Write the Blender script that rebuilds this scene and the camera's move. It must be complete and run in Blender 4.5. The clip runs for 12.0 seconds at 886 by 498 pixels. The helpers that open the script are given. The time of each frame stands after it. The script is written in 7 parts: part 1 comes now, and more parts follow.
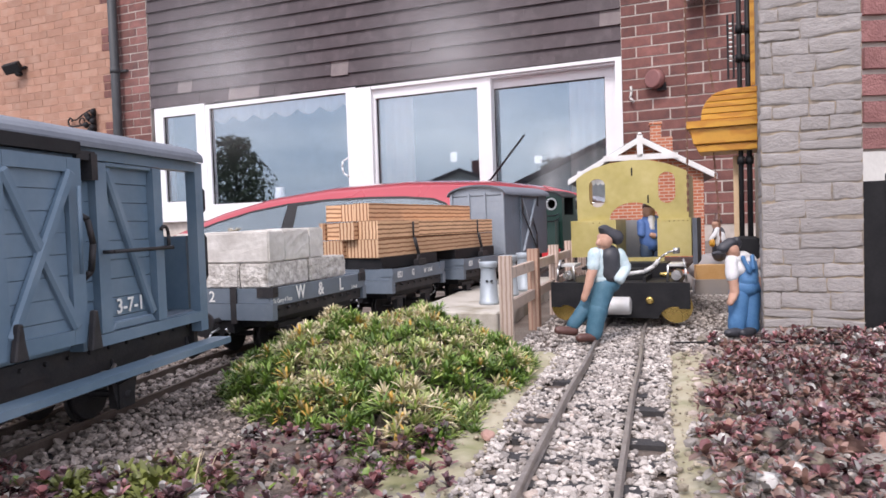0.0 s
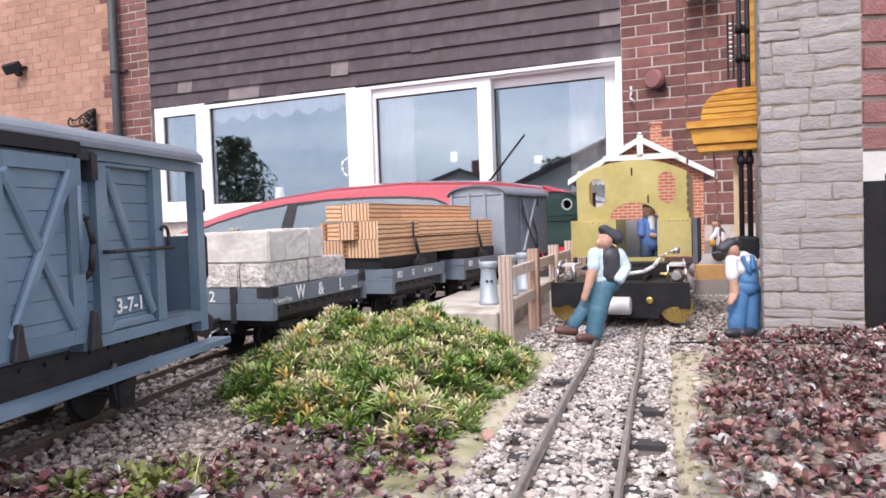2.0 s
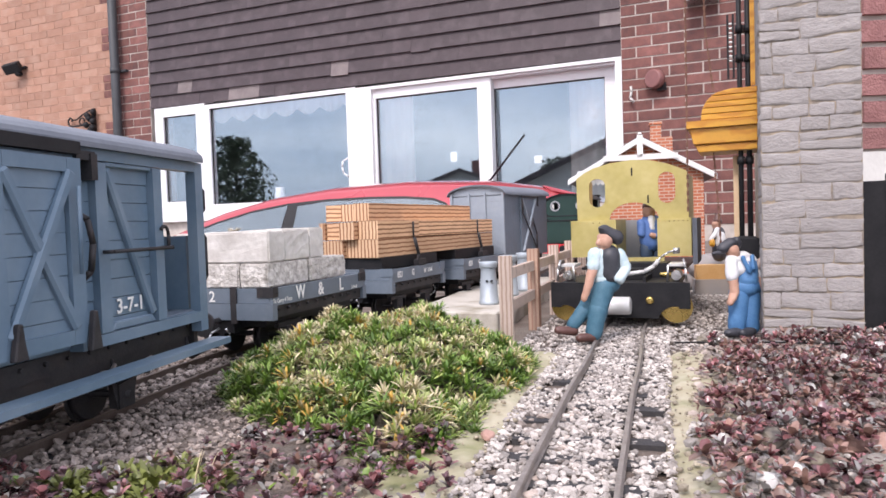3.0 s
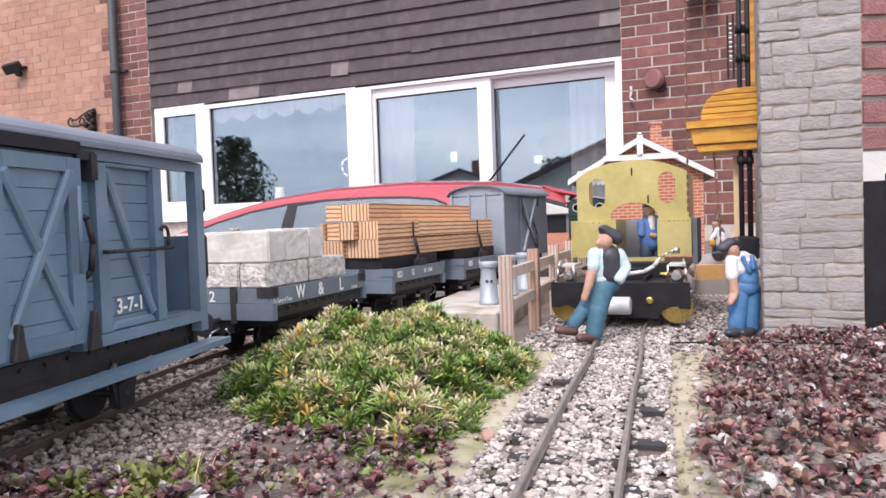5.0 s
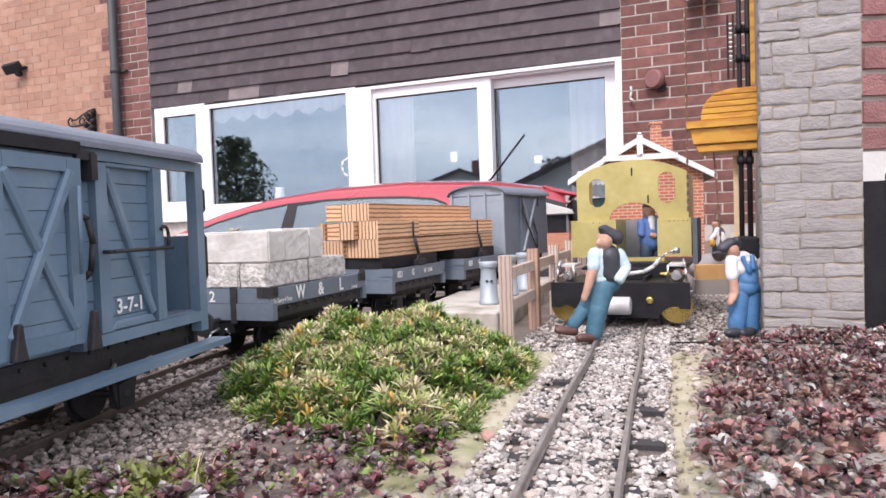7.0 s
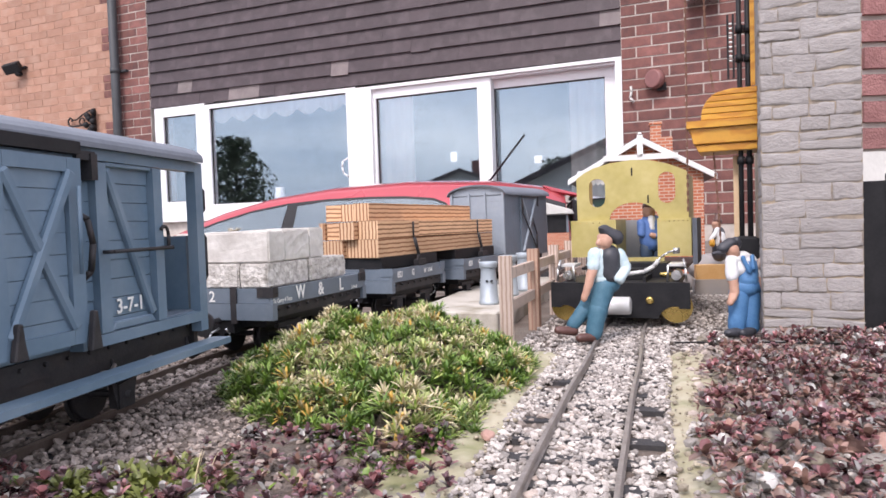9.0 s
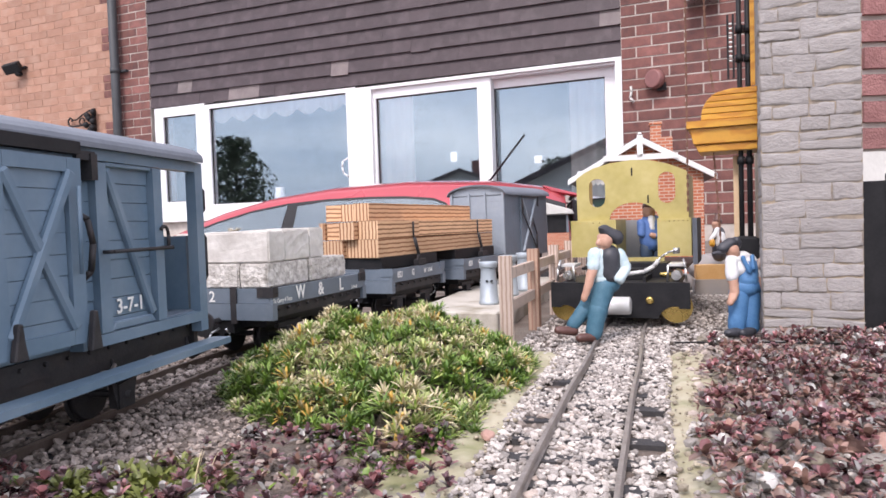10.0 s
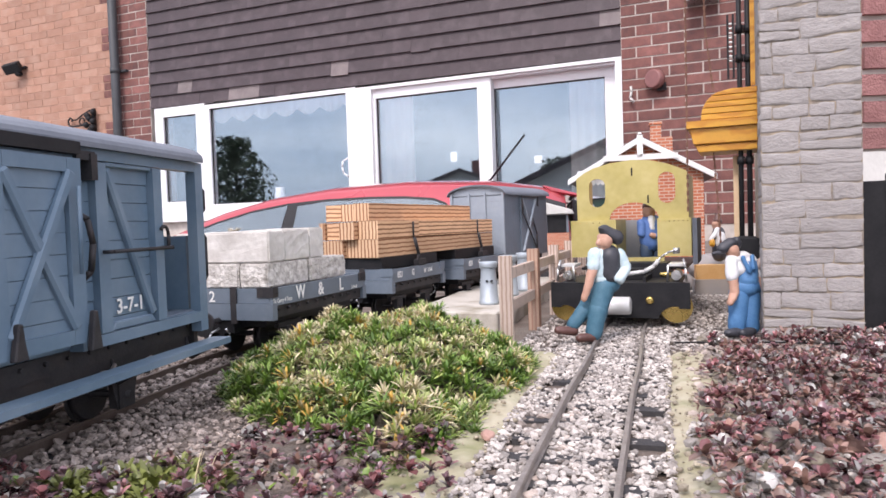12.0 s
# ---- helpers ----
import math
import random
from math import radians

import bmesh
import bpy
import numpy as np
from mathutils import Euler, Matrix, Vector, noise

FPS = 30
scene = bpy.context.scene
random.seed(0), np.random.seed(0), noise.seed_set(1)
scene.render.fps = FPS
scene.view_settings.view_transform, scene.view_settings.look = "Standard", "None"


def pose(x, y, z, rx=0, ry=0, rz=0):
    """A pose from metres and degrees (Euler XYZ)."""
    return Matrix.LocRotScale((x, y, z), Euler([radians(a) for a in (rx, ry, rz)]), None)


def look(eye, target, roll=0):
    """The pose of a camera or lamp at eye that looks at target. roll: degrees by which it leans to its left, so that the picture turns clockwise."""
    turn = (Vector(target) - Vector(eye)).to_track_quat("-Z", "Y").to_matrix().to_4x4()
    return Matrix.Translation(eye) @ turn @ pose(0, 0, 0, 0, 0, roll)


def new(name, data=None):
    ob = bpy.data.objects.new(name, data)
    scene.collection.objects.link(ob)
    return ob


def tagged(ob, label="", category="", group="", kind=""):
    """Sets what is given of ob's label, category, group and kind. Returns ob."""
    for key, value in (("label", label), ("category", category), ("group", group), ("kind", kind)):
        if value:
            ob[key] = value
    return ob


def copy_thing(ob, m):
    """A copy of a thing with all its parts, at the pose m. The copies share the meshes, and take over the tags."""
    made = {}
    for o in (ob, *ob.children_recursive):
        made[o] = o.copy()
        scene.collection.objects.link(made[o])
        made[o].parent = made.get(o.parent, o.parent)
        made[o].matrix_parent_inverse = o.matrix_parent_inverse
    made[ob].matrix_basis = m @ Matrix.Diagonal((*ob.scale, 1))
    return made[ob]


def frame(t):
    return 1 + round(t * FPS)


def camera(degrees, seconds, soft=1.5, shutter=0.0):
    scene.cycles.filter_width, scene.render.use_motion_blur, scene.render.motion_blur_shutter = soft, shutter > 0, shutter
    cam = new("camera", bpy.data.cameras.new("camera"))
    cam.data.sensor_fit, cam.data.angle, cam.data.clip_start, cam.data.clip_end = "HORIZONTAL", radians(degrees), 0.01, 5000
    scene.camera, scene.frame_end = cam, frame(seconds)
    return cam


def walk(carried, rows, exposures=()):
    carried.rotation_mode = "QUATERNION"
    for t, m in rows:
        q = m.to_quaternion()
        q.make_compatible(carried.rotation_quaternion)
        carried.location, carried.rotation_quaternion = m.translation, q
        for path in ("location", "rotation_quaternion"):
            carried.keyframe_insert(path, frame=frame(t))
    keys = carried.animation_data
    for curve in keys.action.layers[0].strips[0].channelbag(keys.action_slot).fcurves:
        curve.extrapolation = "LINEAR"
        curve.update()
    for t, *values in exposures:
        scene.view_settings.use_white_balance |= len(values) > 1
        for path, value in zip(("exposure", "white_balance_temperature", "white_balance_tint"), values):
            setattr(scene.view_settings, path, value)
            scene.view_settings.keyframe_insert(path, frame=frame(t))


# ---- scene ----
cam = camera(64, 12.0, soft=1.6)
EYE = pose(0, 0, 0.092, 90 - 2.1, 0, 0) @ pose(0, 0, 0, 0, 0, -1.9)
walk(cam, [(0.0, EYE), (12.0, EYE)], exposures=[(0.0, 0.76, 6500, 20), (0.3, 0.97, 6500, 20), (12.0, 0.97, 6500, 20)])

# ---- sky, sun ----
world = bpy.data.worlds.new("overcast_sky")
scene.world = world
world.use_nodes = True
wn, wl = world.node_tree.nodes, world.node_tree.links
sky = wn.new("ShaderNodeTexSky")
sky.sky_type, sky.sun_disc = "NISHITA", False
sky.sun_elevation, sky.sun_rotation = radians(48), radians(200)
sky.air_density, sky.dust_density, sky.ozone_density = 1.0, 3.0, 1.5
cloud_tc = wn.new("ShaderNodeTexCoord")
cloud = wn.new("ShaderNodeTexNoise")
cloud.inputs["Scale"].default_value, cloud.inputs["Detail"].default_value = 3.0, 5.0
ramp = wn.new("ShaderNodeValToRGB")
ramp.color_ramp.elements[0].position, ramp.color_ramp.elements[1].position = 0.35, 0.7
ramp.color_ramp.elements[0].color = (5.0, 5.7, 6.7, 1)
ramp.color_ramp.elements[1].color = (9.5, 9.6, 9.8, 1)
mixw = wn.new("ShaderNodeMixRGB")
mixw.inputs[0].default_value = 0.8
streak = wn.new("ShaderNodeMapping")
streak.inputs["Scale"].default_value = (1.0, 1.0, 4.0)
wl.new(cloud_tc.outputs["Generated"], streak.inputs["Vector"])
wl.new(streak.outputs["Vector"], cloud.inputs["Vector"])
wl.new(cloud.outputs["Fac"], ramp.inputs["Fac"])
wl.new(sky.outputs["Color"], mixw.inputs[1])
wl.new(ramp.outputs["Color"], mixw.inputs[2])
wl.new(mixw.outputs["Color"], wn["Background"].inputs["Color"])
wn["Background"].inputs["Strength"].default_value = 0.13
sun_data = bpy.data.lights.new("sun", "SUN")
sun_data.energy, sun_data.angle, sun_data.color = 1.5, radians(16), (1.0, 0.96, 0.9)
sun = new("sun", sun_data)
sun.matrix_world = look((-3, -6, 9), (0.1, 0.8, 0))


# ---- materials ----
def mat(name, c1, c2=None, rough=0.6, metal=0.0, scale=30.0, bump=0.15, bscale=None, dist=0.001, rand=0.0, island=0.0,
        stretch=None, coat=0.0, spec=0.5, dirt=None, dscale=6.0, damt=0.5):
    """Two-tone surface: broad and fine noise in the colour, fine relief, optional tone per object or island, optional dirt colour."""
    m = bpy.data.materials.new(name)
    m.use_nodes = True
    n, l = m.node_tree.nodes, m.node_tree.links
    b = n["Principled BSDF"]
    c2 = c2 or tuple(0.75 * v for v in c1)
    tc = n.new("ShaderNodeTexCoord")
    vec = tc.outputs["Object"]
    if rand:
        own, far_off, apart = n.new("ShaderNodeObjectInfo"), n.new("ShaderNodeMath"), n.new("ShaderNodeVectorMath")
        far_off.operation, apart.operation = "MULTIPLY", "ADD"
        far_off.inputs[1].default_value = 37.0
        l.new(own.outputs["Random"], far_off.inputs[0])
        l.new(vec, apart.inputs[0])
        l.new(far_off.outputs[0], apart.inputs[1])
        vec = apart.outputs[0]
    if stretch:
        mp = n.new("ShaderNodeMapping")
        mp.inputs["Scale"].default_value = stretch
        l.new(vec, mp.inputs["Vector"])
        vec = mp.outputs["Vector"]
    broad = n.new("ShaderNodeTexNoise")
    broad.inputs["Scale"].default_value, broad.inputs["Detail"].default_value = scale, 4
    fine = n.new("ShaderNodeTexNoise")
    fine.inputs["Scale"].default_value, fine.inputs["Detail"].default_value = bscale or scale * 7, 3
    l.new(vec, broad.inputs["Vector"])
    l.new(vec, fine.inputs["Vector"])
    add = n.new("ShaderNodeMath")
    add.operation = "MULTIPLY_ADD"
    add.inputs[1].default_value = 0.45
    l.new(fine.outputs["Fac"], add.inputs[0])
    l.new(broad.outputs["Fac"], add.inputs[2])
    mr = n.new("ShaderNodeMapRange")
    mr.inputs["From Min"].default_value, mr.inputs["From Max"].default_value = 0.5, 0.95
    l.new(add.outputs[0], mr.inputs["Value"])
    mix = n.new("ShaderNodeMixRGB")
    mix.inputs[1].default_value, mix.inputs[2].default_value = (*c1, 1), (*c2, 1)
    l.new(mr.outputs["Result"], mix.inputs[0])
    col = mix.outputs["Color"]
    if dirt:
        dn = n.new("ShaderNodeTexNoise")
        dn.inputs["Scale"].default_value, dn.inputs["Detail"].default_value = dscale, 6
        l.new(vec, dn.inputs["Vector"])
        dr = n.new("ShaderNodeMapRange")
        dr.inputs["From Min"].default_value, dr.inputs["From Max"].default_value, dr.inputs["To Max"].default_value = 0.48, 0.7, damt
        l.new(dn.outputs["Fac"], dr.inputs["Value"])
        dm = n.new("ShaderNodeMixRGB")
        dm.inputs[2].default_value = (*dirt, 1)
        l.new(dr.outputs["Result"], dm.inputs[0])
        l.new(col, dm.inputs[1])
        col = dm.outputs["Color"]
    for amount, source in ((rand, "ShaderNodeObjectInfo"), (island, "ShaderNodeNewGeometry")):
        if amount:
            oi = n.new(source)
            hv = n.new("ShaderNodeHueSaturation")
            r2 = n.new("ShaderNodeMapRange")
            r2.inputs["To Min"].default_value, r2.inputs["To Max"].default_value = 1 - amount, 1 + amount
            l.new(oi.outputs["Random" if amount == rand and source == "ShaderNodeObjectInfo" else "Random Per Island"], r2.inputs["Value"])
            l.new(r2.outputs["Result"], hv.inputs["Value"])
            l.new(col, hv.inputs["Color"])
            col = hv.outputs["Color"]
    l.new(col, b.inputs["Base Color"])
    b.inputs["Roughness"].default_value, b.inputs["Metallic"].default_value = rough, metal
    b.inputs["Coat Weight"].default_value, b.inputs["Specular IOR Level"].default_value = coat, spec
    rr = n.new("ShaderNodeMapRange")
    rr.inputs["To Min"].default_value, rr.inputs["To Max"].default_value = max(0.02, rough - 0.12), min(1, rough + 0.12)
    l.new(broad.outputs["Fac"], rr.inputs["Value"])
    l.new(rr.outputs["Result"], b.inputs["Roughness"])
    if bump:
        bp = n.new("ShaderNodeBump")
        bp.inputs["Strength"].default_value, bp.inputs["Distance"].default_value = bump, dist
        l.new(fine.outputs["Fac"], bp.inputs["Height"])
        l.new(bp.outputs["Normal"], b.inputs["Normal"])
    return m


def stripes(name, c1, c2, freq, axis="Y", rough=0.7, distort=2.0, rand=0.15):
    """Sawn softwood with dark growth lines across one axis."""
    m = mat(name, c1, tuple(0.85 * v for v in c1), rough=rough, scale=60, bump=0.2, dist=0.0004, rand=rand)
    n, l = m.node_tree.nodes, m.node_tree.links
    b = n["Principled BSDF"]
    old = b.inputs["Base Color"].links[0].from_socket
    tc = n.new("ShaderNodeTexCoord")
    oi = n.new("ShaderNodeObjectInfo")
    off = n.new("ShaderNodeVectorMath")
    off.operation = "ADD"
    l.new(tc.outputs["Object"], off.inputs[0])
    l.new(oi.outputs["Random"], off.inputs[1])
    w = n.new("ShaderNodeTexWave")
    w.bands_direction = axis
    w.inputs["Scale"].default_value, w.inputs["Distortion"].default_value = freq, distort
    w.inputs["Detail"].default_value, w.inputs["Detail Scale"].default_value = 2, 1.5
    l.new(off.outputs[0], w.inputs["Vector"])
    mx = n.new("ShaderNodeMixRGB")
    mx.inputs[2].default_value = (*c2, 1)
    rp = n.new("ShaderNodeMapRange")
    rp.inputs["From Min"].default_value, rp.inputs["From Max"].default_value = 0.5, 0.95
    l.new(w.outputs["Fac"], rp.inputs["Value"])
    l.new(rp.outputs["Result"], mx.inputs[0])
    l.new(old, mx.inputs[1])
    l.new(mx.outputs["Color"], b.inputs["Base Color"])
    return m


def brickwork(name, brick1, brick2, mortar, w, h, gap):
    """Model brickwork moulded in a sheet: courses laid along x and z."""
    m = bpy.data.materials.new(name)
    m.use_nodes = True
    n, l = m.node_tree.nodes, m.node_tree.links
    b = n["Principled BSDF"]
    tc = n.new("ShaderNodeTexCoord")
    sep = n.new("ShaderNodeSeparateXYZ")
    com = n.new("ShaderNodeCombineXYZ")
    su = n.new("ShaderNodeMath")
    l.new(tc.outputs["Object"], sep.inputs[0])
    l.new(sep.outputs["X"], su.inputs[0])
    l.new(sep.outputs["Y"], su.inputs[1])
    l.new(su.outputs[0], com.inputs[0])
    l.new(sep.outputs["Z"], com.inputs[1])
    t = n.new("ShaderNodeTexBrick")
    t.inputs["Color1"].default_value, t.inputs["Color2"].default_value, t.inputs["Mortar"].default_value = (*brick1, 1), (*brick2, 1), (*mortar, 1)
    t.inputs["Scale"].default_value, t.inputs["Mortar Size"].default_value = 1.0, gap
    t.inputs["Brick Width"].default_value, t.inputs["Row Height"].default_value = w, h
    l.new(com.outputs[0], t.inputs["Vector"])
    l.new(t.outputs["Color"], b.inputs["Base Color"])
    bp = n.new("ShaderNodeBump")
    bp.invert = True
    bp.inputs["Strength"].default_value, bp.inputs["Distance"].default_value = 0.6, 0.001
    l.new(t.outputs["Fac"], bp.inputs["Height"])
    l.new(bp.outputs["Normal"], b.inputs["Normal"])
    b.inputs["Roughness"].default_value = 0.8
    return m


def glassy(name, mirror, tint=(0.9, 0.95, 1.0)):
    """A window pane: part mirror, part see-through."""
    m = bpy.data.materials.new(name)
    m.use_nodes = True
    n, l = m.node_tree.nodes, m.node_tree.links
    n.remove(n["Principled BSDF"])
    g, t, x = n.new("ShaderNodeBsdfGlossy"), n.new("ShaderNodeBsdfTransparent"), n.new("ShaderNodeMixShader")
    g.inputs["Roughness"].default_value, g.inputs["Color"].default_value = 0.015, (*tint, 1)
    t.inputs["Color"].default_value = (1.0, 1.0, 1.0, 1)
    x.inputs[0].default_value = mirror
    wave = n.new("ShaderNodeTexNoise")
    wave.inputs["Scale"].default_value = 1.3
    bp = n.new("ShaderNodeBump")
    bp.inputs["Strength"].default_value, bp.inputs["Distance"].default_value = 0.02, 0.02
    l.new(wave.outputs["Fac"], bp.inputs["Height"])
    l.new(bp.outputs["Normal"], g.inputs["Normal"])
    l.new(t.outputs[0], x.inputs[1])
    l.new(g.outputs[0], x.inputs[2])
    l.new(x.outputs[0], n["Material Output"].inputs["Surface"])
    return m


M = {
    "soil": mat("garden_soil", (0.09, 0.068, 0.056), (0.19, 0.15, 0.125), 0.95, scale=40, bump=0.8, dist=0.004, dirt=(0.22, 0.2, 0.17), dscale=18),
    "yard": mat("yard_concrete", (0.22, 0.21, 0.2), (0.32, 0.31, 0.29), 0.9, scale=2, bump=0.3, dist=0.004),
    "verge": mat("mossy_mortar", (0.34, 0.30, 0.2), (0.46, 0.42, 0.32), 0.95, scale=30, bump=0.5, dist=0.0015, dirt=(0.17, 0.18, 0.07), dscale=26, damt=0.9),
    "crumb": mat("sandy_crumb", (0.26, 0.22, 0.16), (0.4, 0.35, 0.27), 0.95, scale=90, bump=0.3, dist=0.0005, island=0.35),
    "stone": mat("pale_granite_chipping", (0.26, 0.225, 0.202), (0.53, 0.49, 0.455), 0.85, scale=90, bump=0.4, dist=0.0006, island=0.5),
    "stone_obj": mat("pale_granite_piece", (0.26, 0.225, 0.202), (0.53, 0.49, 0.455), 0.85, scale=90, bump=0.4, dist=0.0006, rand=0.45),
    "grit": mat("brown_grit", (0.175, 0.14, 0.118), (0.4, 0.335, 0.295), 0.9, scale=90, bump=0.4, dist=0.0006, island=0.55),
    "rail_dark": mat("rusty_brown_rail", (0.085, 0.06, 0.05), (0.15, 0.115, 0.095), 0.6, 0.3, scale=120, bump=0.3, dist=0.0004),
    "rail": mat("weathered_rail", (0.24, 0.21, 0.19), (0.4, 0.36, 0.33), 0.45, 0.6, scale=120, bump=0.2, dist=0.0003),
    "sleeper": mat("dark_sleeper", (0.03, 0.03, 0.034), (0.06, 0.056, 0.056), 0.75, spec=0.3, scale=80, bump=0.5, dist=0.0005, stretch=(1, 6, 1)),
    "brick": mat("red_house_brick", (0.14, 0.055, 0.046), (0.215, 0.095, 0.08), 0.85, scale=14, bump=0.7, bscale=120, dist=0.003, rand=0.3, dirt=(0.085, 0.045, 0.045), dscale=18, damt=0.6),
    "brick_orange": mat("orange_house_brick", (0.30, 0.155, 0.102), (0.38, 0.215, 0.155), 0.85, scale=9, bump=0.5, bscale=120, dist=0.003, rand=0.12, dirt=(0.43, 0.3, 0.235), dscale=7, damt=0.4),
    "brick_rough": mat("rough_red_brick", (0.2, 0.085, 0.08), (0.3, 0.145, 0.135), 0.9, scale=25, bump=1.0, dist=0.006, rand=0.12),
    "mortar": mat("pale_mortar", (0.36, 0.31, 0.275), (0.58, 0.53, 0.48), 0.95, scale=5, bump=0.4, dist=0.002),
    "mortar_orange": mat("sandy_mortar", (0.33, 0.19, 0.135), (0.52, 0.35, 0.27), 0.95, scale=2.2, bump=0.4, dist=0.002),
    "tile": mat("brown_hung_tile", (0.044, 0.0315, 0.035), (0.064, 0.047, 0.052), 0.6, scale=7, bump=0.4, bscale=90, dist=0.002, rand=0.05, dirt=(0.13, 0.105, 0.11), dscale=9, damt=0.35, spec=0.4),
    "tile_pale": mat("faded_hung_tile", (0.14, 0.115, 0.115), (0.2, 0.17, 0.165), 0.75, scale=14, bump=0.3, dist=0.002, rand=0.1),
    "upvc": mat("white_window_plastic", (0.76, 0.77, 0.78), (0.7, 0.71, 0.72), 0.35, scale=3, bump=0.02),
    "seal": mat("black_window_seal", (0.02, 0.02, 0.022), rough=0.6, bump=0),
    "net": mat("white_net_curtain", (0.88, 0.87, 0.85), (0.8, 0.8, 0.77), 0.9, scale=9, bump=0.1),
    "room": mat("room_plaster", (0.34, 0.35, 0.36), (0.27, 0.28, 0.29), 0.9, scale=3),
    "pipe": mat("grey_drainpipe", (0.03, 0.034, 0.038), (0.05, 0.054, 0.06), 0.6, scale=10, bump=0.05),
    "black": mat("black_paint", (0.012, 0.012, 0.014), (0.022, 0.022, 0.024), 0.5, scale=60, bump=0.1, dist=0.0003, spec=0.2),
    "iron": mat("black_iron", (0.02, 0.02, 0.023), (0.042, 0.04, 0.042), 0.55, 0.1, scale=120, bump=0.3, dist=0.0003, spec=0.3, dirt=(0.055, 0.042, 0.04), dscale=80),
    "blue_grey": mat("blue_grey_wagon_paint", (0.1, 0.16, 0.22), (0.14, 0.205, 0.27), 0.4, scale=25, bump=0.25, bscale=220, dist=0.0003, dirt=(0.2, 0.26, 0.31), dscale=24, damt=0.45),
    "grey": mat("grey_wagon_paint", (0.115, 0.148, 0.187), (0.155, 0.188, 0.228), 0.5, scale=25, bump=0.25, bscale=220, dist=0.0003, dirt=(0.09, 0.09, 0.09), dscale=20, damt=0.4),
    "van_grey": mat("pale_grey_wagon_paint", (0.245, 0.285, 0.335), (0.3, 0.34, 0.385), 0.5, scale=30, bump=0.2, bscale=220, dist=0.0003),
    "roof_grey": mat("grey_roof_felt", (0.122, 0.137, 0.165), (0.165, 0.182, 0.213), 0.7, scale=40, bump=0.4, bscale=400, dist=0.0004),
    "white": mat("white_paint", (0.78, 0.78, 0.76), (0.68, 0.68, 0.66), 0.5, scale=40, bump=0.05),
    "block": mat("cast_plaster_block", (0.5, 0.475, 0.445), (0.68, 0.655, 0.62), 0.9, scale=40, bump=0.5, bscale=260, dist=0.001, dirt=(0.36, 0.33, 0.3), dscale=45, damt=0.55, rand=0.08),
    "block_rough": mat("rough_stone_block", (0.46, 0.43, 0.4), (0.74, 0.71, 0.67), 0.95, scale=160, bump=1.0, bscale=420, dist=0.0022, rand=0.08, dirt=(0.25, 0.225, 0.2), dscale=190, damt=0.7),
    "timber": stripes("striped_softwood", (0.7, 0.44, 0.26), (0.24, 0.1, 0.042), 74, "Z", distort=1.3, rand=0.28),
    "timber_end": stripes("softwood_end_grain", (0.7, 0.47, 0.29), (0.2, 0.075, 0.028), 80, "Y", distort=1.3, rand=0.25),
    "fence": stripes("weathered_fence_wood", (0.56, 0.45, 0.38), (0.28, 0.19, 0.15), 95, "Y", distort=1.2),
    "fence_brown": stripes("brown_fence_wood", (0.5, 0.34, 0.25), (0.29, 0.16, 0.11), 95, "Y", distort=1.2),
    "slab": mat("concrete_slab", (0.44, 0.41, 0.36), (0.53, 0.495, 0.44), 0.9, scale=25, bump=0.6, bscale=260, dist=0.001, dirt=(0.2, 0.17, 0.11), dscale=26, damt=0.85),
    "churn": mat("galvanised_churn", (0.33, 0.38, 0.42), (0.4, 0.45, 0.49), 0.5, 0.25, scale=40, bump=0.1, dist=0.0004),
    "brass": mat("unpainted_brass", (0.54, 0.45, 0.155), (0.65, 0.555, 0.245), 0.42, 0.64, scale=22, bump=0.08, dist=0.0003, dirt=(0.42, 0.345, 0.12), dscale=30, damt=0.5),
    "brass_bright": mat("polished_brass", (0.75, 0.56, 0.2), (0.65, 0.47, 0.15), 0.25, 0.95, scale=40, bump=0.05, dist=0.0003),
    "steel": mat("bright_steel", (0.6, 0.6, 0.6), (0.5, 0.5, 0.5), 0.3, 0.9, scale=60, bump=0.1, dist=0.0003),
    "pale_tube": mat("white_tube", (0.62, 0.62, 0.61), (0.5, 0.5, 0.49), 0.45, 0.1, scale=60, bump=0.1, dist=0.0003, dirt=(0.4, 0.38, 0.35), dscale=60),
    "cab_grey": mat("grey_cab_floor", (0.3, 0.31, 0.33), (0.36, 0.37, 0.39), 0.6, scale=40),
    "tower": mat("grey_moulded_stone", (0.248, 0.232, 0.227), (0.335, 0.316, 0.308), 0.85, scale=1.6, bump=0.2, bscale=6, dist=0.06, rand=0.1, dirt=(0.42, 0.34, 0.26), dscale=30, damt=0.3),
    # the dark tone paints the shadow in the joints, the pale one is sandy
    "tower_joint": mat("sandy_shaded_joint", (0.13, 0.115, 0.105), (0.4, 0.32, 0.23), 0.95, scale=35, bump=0.5, dist=0.001),
    "canopy": stripes("varnished_yellow_pine", (0.62, 0.31, 0.035), (0.47, 0.2, 0.02), 30, "Z", rough=0.4, distort=6, rand=0.05),
    "model_brick": brickwork("model_station_brick", (0.52, 0.17, 0.08), (0.42, 0.12, 0.06), (0.56, 0.42, 0.33), 0.0125, 0.0045, 0.0006),
    "car_red": mat("red_car_paint", (0.4, 0.035, 0.05), (0.36, 0.03, 0.045), 0.3, 0.1, scale=2, bump=0, coat=1.0),
    "car_trim": mat("dark_car_trim", (0.012, 0.012, 0.015), (0.02, 0.02, 0.024), 0.4, scale=8, bump=0, spec=0.25),
    "loco_green": mat("dark_green_loco_paint", (0.005, 0.028, 0.022), (0.008, 0.036, 0.028), 0.35, scale=30, bump=0.05, dist=0.0003, coat=0.5),
